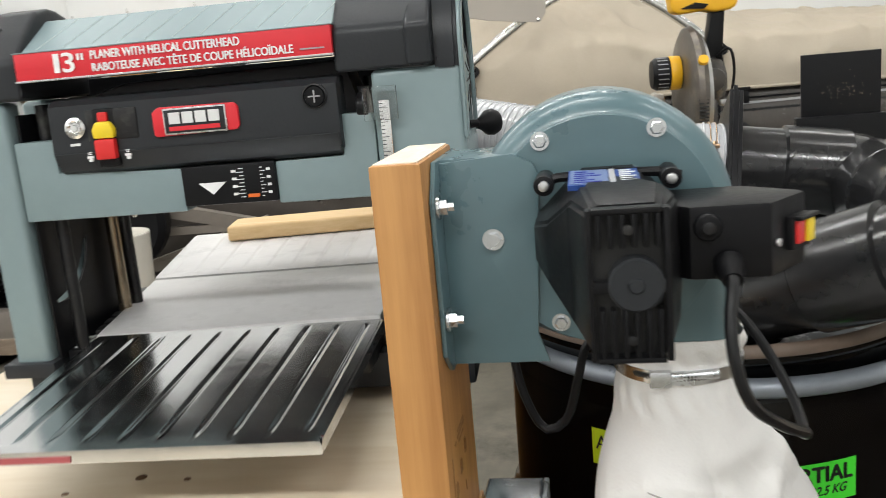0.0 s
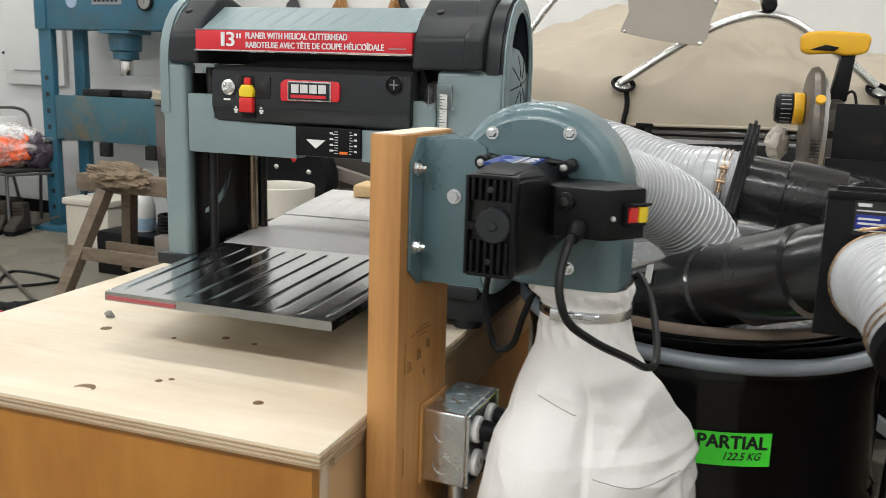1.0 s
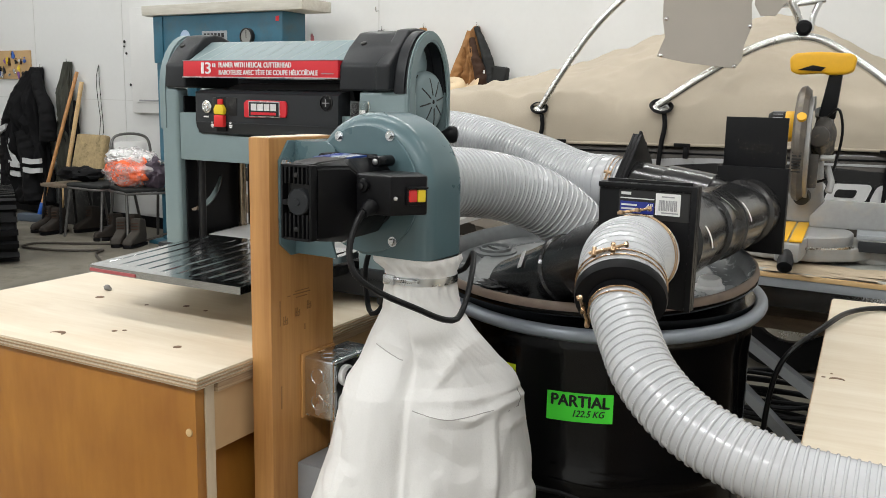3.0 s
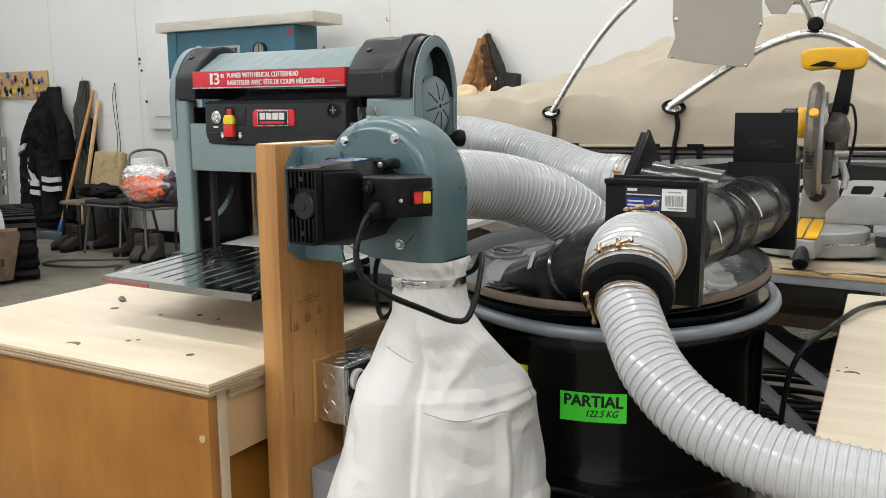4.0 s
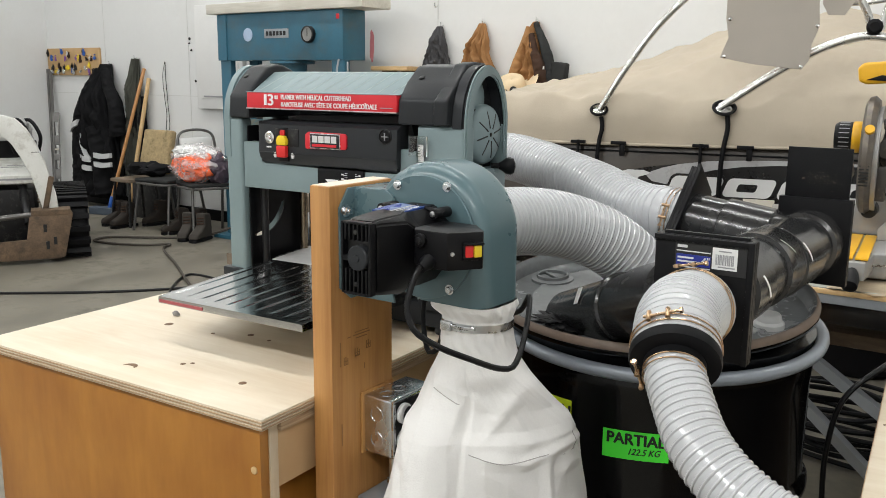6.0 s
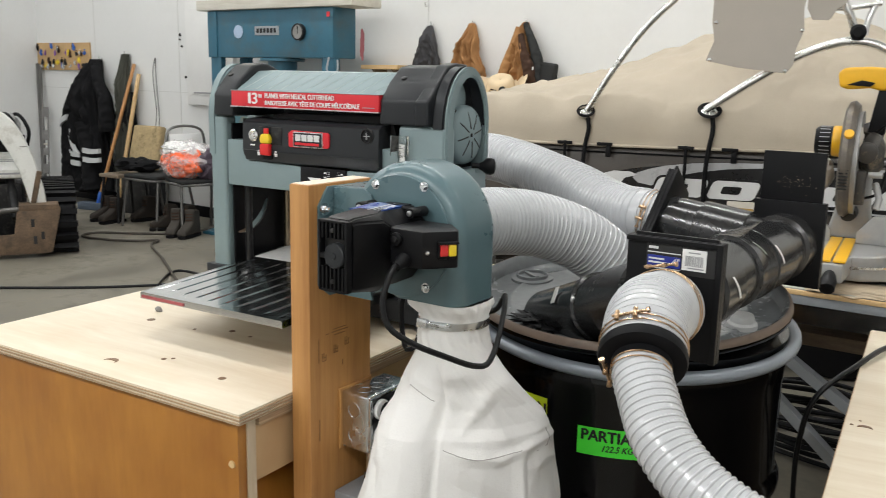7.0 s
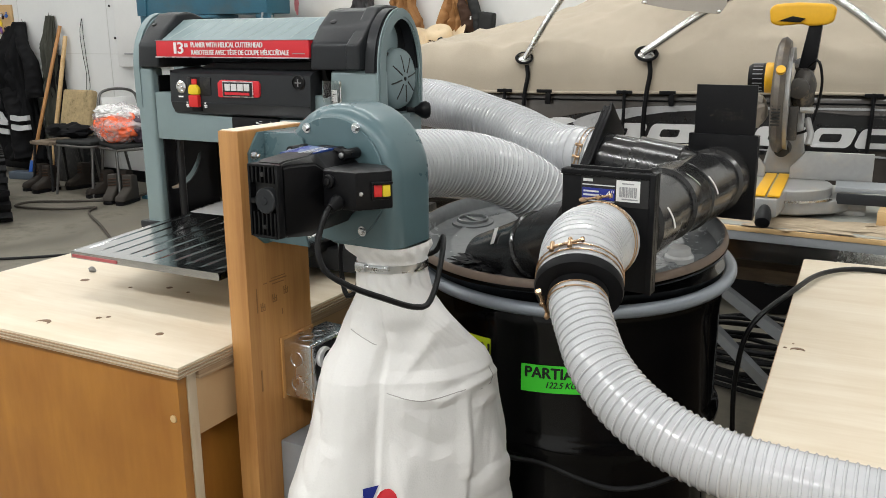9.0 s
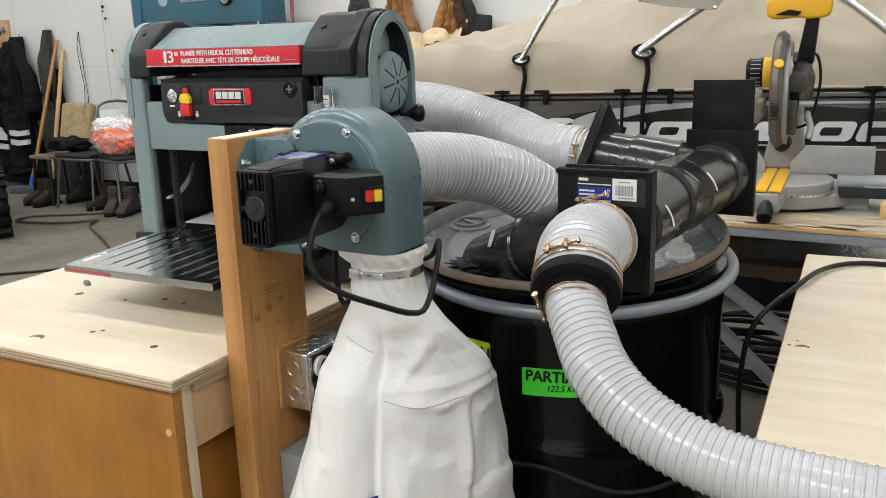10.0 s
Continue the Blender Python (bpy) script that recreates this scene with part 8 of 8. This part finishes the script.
wrap = part("plastic_film", bagwrap, film("thin_plastic_film", (0.85, 0.80, 0.80), 0.55, 0.3), ob_, "clear crinkled film")
wrap.visible_shadow = False
solid("dark_bag", blob(4, (0.09, 0.12, 0.13), 15, 0.3, 2.2, m=pose(-4.70, 4.46, 0.56)), surface("purple_grey_nylon", (0.07, 0.05, 0.07), 0.5), "dark purple-grey nylon bag on a chair", "bag")


def boot(x, y, rz, mat_, label):
    bt = thing("work_boot", x, y, 0, rz=rz, label=label, category="boot", group="boots on the floor")
    bm = prism([(-0.07, 0.028), (-0.075, 0.10), (-0.06, 0.24), (0.045, 0.25), (0.05, 0.14), (0.11, 0.105), (0.185, 0.075), (0.20, 0.028)], "y", -0.048, 0.048, 0.022, 3)
    part("upper", bm, mat_, bt, local=True)
    part("sole", prism([(-0.08, -0.047), (-0.08, 0.047), (0.10, 0.054), (0.19, 0.040), (0.205, 0.0), (0.19, -0.040), (0.10, -0.054)], "z", 0.0, 0.0275, 0.004), RUBBER, bt, local=True)
    for k in range(4):
        part("lace", cyl((0.058 - k * 0.003, -0.034, 0.125 + k * 0.026), (0.056 - k * 0.003, 0.034, 0.131 + k * 0.026), 0.005, 8), BROWN_CLOTH, bt, local=True)
    bt.scale = (0.88, 0.88, 0.88)
    return bt


pale = surface("pale_rubber_boot", (0.035, 0.029, 0.023), 0.75, var=0.25)
for x, y, r, m_, lb_ in ((-5.86, 4.30, -100, BOOT, "dark worn leather work boot on concrete"), (-5.72, 4.27, -85, BOOT, "dark worn leather work boot on concrete"), (-5.60, 4.52, -95, BOOT, "dark worn leather work boot on concrete"), (-5.08, 4.34, -110, BOOT, "brown leather work boot on concrete"), (-4.93, 4.40, -80, BOOT, "brown leather work boot on concrete"), (-4.70, 4.25, -70, pale, "pale grey rubber boot on concrete"), (-4.84, 4.22, -60, pale, "pale grey rubber boot on concrete"), (-6.95, 4.50, -95, BOOT, "dark work boot under hanging coveralls"), (-7.20, 4.52, -80, BOOT, "dark work boot under hanging coveralls")):
    boot(x, y, r, m_, lb_)

# ---------------------------------------------------------------- on the floor
solid("air_hose", cable([(-4.55, 4.45, 0.10), (-4.72, 4.35, 0.03), (-4.85, 4.20, 0.012), (-5.05, 4.02, 0.012), (-5.35, 3.80, 0.012), (-5.30, 3.66, 0.012), (-5.00, 3.70, 0.012), (-4.80, 3.82, 0.012), (-4.70, 3.92, 0.014), (-4.62, 3.80, 0.012), (-4.10, 3.50, 0.012), (-3.60, 3.20, 0.012), (-3.0, 2.85, 0.012)], 0.009), surface("brown_grey_rubber", (0.060, 0.050, 0.040), 0.6, var=0.2, bump=0.05), "brown-grey rubber hose snaking over concrete", "hose")
solid("floor_cable", cable([(-4.4, 2.2, 0.008), (-3.75, 2.75, 0.008), (-3.50, 3.05, 0.008), (-3.35, 3.30, 0.010), (-3.75, 3.35, 0.008), (-3.55, 3.05, 0.012), (-3.20, 2.75, 0.008), (-2.9, 2.55, 0.02)], 0.008), CORD, "thin black cable lying over concrete", "cable")
sh = thing("sawhorse", -2.85, 3.25, 0, label="weathered wooden sawhorse with a rag over it", category="sawhorse")
part("top_rail", box(-0.62, 0.62, -0.045, 0.045, 0.55, 0.64, 0.005, m=pose(-2.45, 3.28, 0, 0, 0, 6)), OLD_WOOD, sh)
for x0, x1, y0, y1 in ((-2.86, -3.02, 3.16, 2.98), (-2.86, -3.16, 3.33, 3.63), (-1.98, -1.85, 3.27, 3.06), (-1.98, -1.85, 3.40, 3.64)):
    part("leg", tube([Vector((x0, y0, 0.57)), Vector((x1, y1, 0.0))], 0.042, 4), OLD_WOOD, sh, smooth=20)
part("side_board", box(-2.95, -1.95, 3.235, 3.255, 0.20, 0.285, 0.003), OLD_WOOD, sh)
part("side_board", box(-3.03, -1.95, 3.04, 3.06, 0.225, 0.290, 0.003), OLD_WOOD, sh)
solid("rag", blob(5, (0.17, 0.12, 0.065), 31, 0.28, 2.8, m=pose(-2.80, 3.22, 0.635, 0, 10, 10)), surface("dirty_tan_rag", (0.20, 0.15, 0.10), 0.9, var=0.35, scale=9, bump=0.3), "dirty tan rag heaped over a sawhorse", "rag")
clr = thing("cooler_box", -4.05, 4.2, 0, label="cream plastic box with a lid on the floor", category="box")
part("body", box(-4.08, -3.72, 4.06, 4.34, 0.0, 0.28, 0.015), CREAM, clr)
part("lid", box(-4.095, -3.705, 4.045, 4.355, 0.2805, 0.325, 0.012), CREAM, clr)
part("handle", cable([(-4.04, 4.20, 0.325), (-4.01, 4.20, 0.365), (-3.86, 4.20, 0.365), (-3.83, 4.20, 0.325)], 0.008), BLACK_PLASTIC, clr)
jug = thing("fluid_jug", -3.1, 3.75, 0, label="translucent jug of blue fluid on a crate", category="jug")
part("bottle", lathe([(0.06, 0.25), (0.065, 0.26), (0.065, 0.40), (0.045, 0.45), (0.022, 0.47), (0.022, 0.49)], (-3.12, 3.72, 0), (-3.12, 3.72, 1), 24), PAPER, jug, "milky bottle")
part("fluid_band", lathe([(0.0665, 0.26), (0.0668, 0.33)], (-3.12, 3.72, 0), (-3.12, 3.72, 1), 24, cap=False), BLUE_PLASTIC, jug, "blue fluid showing")
solid("dark_crate", box(-3.35, -2.72, 3.58, 3.95, 0.0, 0.249, 0.01), BLACK_PLASTIC, "black plastic crate on the floor", "crate")
bm = cable([(-2.88 + 0.12 * math.cos(k * 0.628), 3.74 + 0.10 * math.sin(k * 0.628), 0.262 + 0.002 * k) for k in range(50)], 0.011, 8, 0.02)
solid("coiled_hose", bm, RUBBER, "black hose coiled on a crate", "hose coil")
pch = thing("tool_pouch", -2.72, 2.56, 0, label="black tool pouch with a red and yellow tool on concrete", category="tool pouch")
part("pouch", blob(5, (0.25, 0.15, 0.075), 41, 0.35, 2.4, m=pose(-2.70, 2.57, 0.065)), DARK_CLOTH, pch)
part("tool", box(-0.10, 0.10, -0.012, 0.012, -0.012, 0.012, 0.003, m=pose(-2.58, 2.48, 0.10, 0, -15, 25)), ALU, pch)
part("leather_end", blob(3, (0.07, 0.06, 0.07), 12, 0.3, 2.2, m=pose(-2.47, 2.66, 0.09)), surface("brown_leather", (0.20, 0.11, 0.05), 0.6), pch, "brown leather end")
part("tool_grip", box(-0.04, 0.04, -0.016, 0.016, -0.016, 0.016, 0.005, m=pose(-2.86, 2.46, 0.09, 0, -10, 30)), RED_PLASTIC, pch)
CREAM_PAIL = surface("cream_pail_plastic", (0.66, 0.63, 0.56), 0.45, var=0.06, bump=0.03)
pail = thing("white_pail", -1.43, 2.6, 0, label="white plastic pail standing on a crate", category="pail")
part("shell", lathe([(0.118, 0.46), (0.130, 0.74), (0.1315, 0.762), (0.129, 0.766), (0.126, 0.762), (0.125, 0.74), (0.114, 0.475)], (-1.455, 2.6, 0), (-1.455, 2.6, 1), 40, cap=False), CREAM_PAIL, pail)
part("pail_base", cyl((-1.455, 2.6, 0.458), (-1.455, 2.6, 0.47), 0.117, 30), CREAM_PAIL, pail)
solid("pail_crate", box(-1.62, -1.20, 2.42, 2.80, 0.0, 0.456, 0.01), OLD_WOOD, "dark wooden crate under a pail", "crate")

# ---------------------------------------------------------------- compact tracked loader
LD = pose(-4.90, 3.01, 0, 0, 0, -31)
ld = thing("track_loader", m=LD, label="dirty white compact track loader with a rusty front plate", category="loader")
def track(y0):
    pts = [(-1.30, 0.20), (-1.22, 0.36), (-1.05, 0.42), (-0.16, 0.42), (-0.04, 0.36), (0.01, 0.21), (-0.04, 0.06), (-0.16, 0.02), (-1.05, 0.02), (-1.22, 0.06)]
    tk = part("track", prism(pts, "y", y0, y0 + 0.26, 0.03, 3), RUBBER, ld, "black rubber track with lugs", local=True)
    ring = [Vector((x, 0, z)) for x, z in pts] + [Vector((pts[0][0], 0, pts[0][1]))]
    cpts = spline(ring, 0.085)
    for a, b2 in zip(cpts, cpts[1:]):
        d = (b2 - a).normalized()
        mm = Matrix.Translation(a + Vector((0, y0 + 0.13, 0))) @ Matrix.Rotation(math.atan2(-d.z, d.x), 4, "Y")
        part("track_lug", box(-0.018, 0.018, -0.135, 0.135, -0.012, 0.026, m=mm), RUBBER, tk, local=True)
track(-0.86)
track(0.045)
part("chassis", box(-1.25, -0.16, -0.59, -0.035, 0.12, 0.50, 0.02), BLACK_CAST, ld, local=True)
# tall lift arms whose white edge curves down to the front plate
ARM = [(-0.30, 1.03), (-0.18, 1.02), (-0.115, 0.995), (-0.05, 0.925), (0.0, 0.83), (0.05, 0.70), (0.105, 0.47), (0.12, 0.345), (0.02, 0.35), (-0.04, 0.60), (-0.10, 0.74), (-0.15, 0.83), (-0.18, 0.865), (-0.22, 0.885), (-0.30, 0.90)]
for sg, off in ((1, 0.0), (-1, -0.62)):
    arm = part("lift_arm", prism([(sg * y + off, z) for y, z in ARM][::sg], "x", -0.14, 0.0, 0.008), MACHINE_WHITE, ld, "dirty white curved lift arm", local=True)
    part("arm_seam", box(-0.0005, 0.0015, *sorted((sg * -0.03 + off, sg * 0.02 + off)), 0.768, 0.772), BLACK_INK, arm, local=True)
    part("arm_rivet", cyl((-0.001, sg * 0.06 + off, 0.55), (0.004, sg * 0.06 + off, 0.55), 0.006, 10), CHAIR_STEEL, arm, local=True)
part("hood", prism([(-0.60, 0.52), (-0.60, 0.90), (-0.52, 0.95), (-0.19, 0.95), (-0.13, 0.90), (-0.13, 0.52)], "x", -1.2, -0.52, 0.03, 3), MACHINE_WHITE, ld, "dirty white body", local=True)
part("grille", box(-0.515, -0.47, -0.55, 0.0, 0.60, 0.82, 0.01), BLACK_PLASTIC, ld, "black grille opening", local=True)
shelf_ = part("hood_shelf", prism([(-0.46, 0.70), (-0.16, 0.615), (-0.12, 0.60), (-0.12, 0.545), (-0.15, 0.535), (-0.46, 0.56)], "y", -0.60, -0.005, 0.008), MACHINE_WHITE, ld, "white front cowl with plain dark marks", local=True)
for k, (x0, y0, w) in enumerate(((-0.30, -0.20, 0.13), (-0.27, -0.24, 0.17), (-0.117, -0.34, 0.30))):
    if k < 2:
        part("mark_bar", box(0, 0.008, 0, w, 0.0, 0.0012, m=pose(x0, y0, 0.6565 - 0.283 * (x0 + 0.30), 0, 15.8, 0)), GREY_INK, shelf_, local=True)
    else:
        part("mark_bar", box(-0.1205, -0.1185, y0, y0 + w, 0.568, 0.582), GREY_INK, shelf_, local=True)
for y in (-0.42, -0.08):
    part("hydraulic_ram", cyl((-0.22, y - 0.03, 0.53), (-0.02, y, 0.27), 0.032, 16, 0.004), BLACK_CAST, ld, local=True)
for k in range(4):
    part("vent_slat", box(-0.158, -0.150, -0.02, 0.035, 0.40 + 0.022 * k, 0.409 + 0.022 * k), RUST, ld, local=True)
fp = part("front_plate", prism([(-0.80, 0.03), (-0.80, 0.30), (-0.66, 0.30), (-0.63, 0.15), (-0.10, 0.17), (-0.07, 0.35), (0.19, 0.37), (0.205, 0.34), (0.138, 0.04), (0.10, 0.03)], "x", 0.02, 0.055, 0.004), RUST, ld, "rusty mounting plate", local=True)
part("plate_lip", prism([(0.056, 0.335), (0.056, 0.372), (-0.02, 0.385), (-0.02, 0.374), (0.044, 0.362), (0.044, 0.335)], "y", -0.06, 0.19, 0.002), RUST, fp, local=True)
for y, z in ((0.01, 0.22), (0.07, 0.13), (0.02, 0.10)):
    part("plate_slot", box(0.0545, 0.0575, y, y + 0.022, z, z + 0.055), BLACK_INK, fp, local=True)
part("plate_bar", cyl((0.04, -0.70, 0.29), (0.04, -0.06, 0.345), 0.019, 14, 0.003), CHAIR_STEEL, ld, "worn steel bar", local=True)
part("upright_bar", box(-0.02, 0.02, -0.018, 0.018, 0.0, 0.24, 0.004, m=pose(-0.01, 0.03, 0.365, -13, 0, 0)), RUST, ld, local=True)
for k in range(4):
    part("hose_line", cable([(-0.50, -0.30 + 0.06 * k, 1.00 - 0.02 * k), (-0.36, -0.24 + 0.07 * k, 0.97), (-0.31, -0.18 + 0.07 * k, 0.86), (-0.33, -0.14 + 0.05 * k, 0.74)], 0.013), RUBBER, ld, local=True)
part("valve_block", blob(3, (0.07, 0.08, 0.10), 51, 0.45, m=pose(-0.38, -0.10, 0.87)), SAW_GREY, ld, local=True)
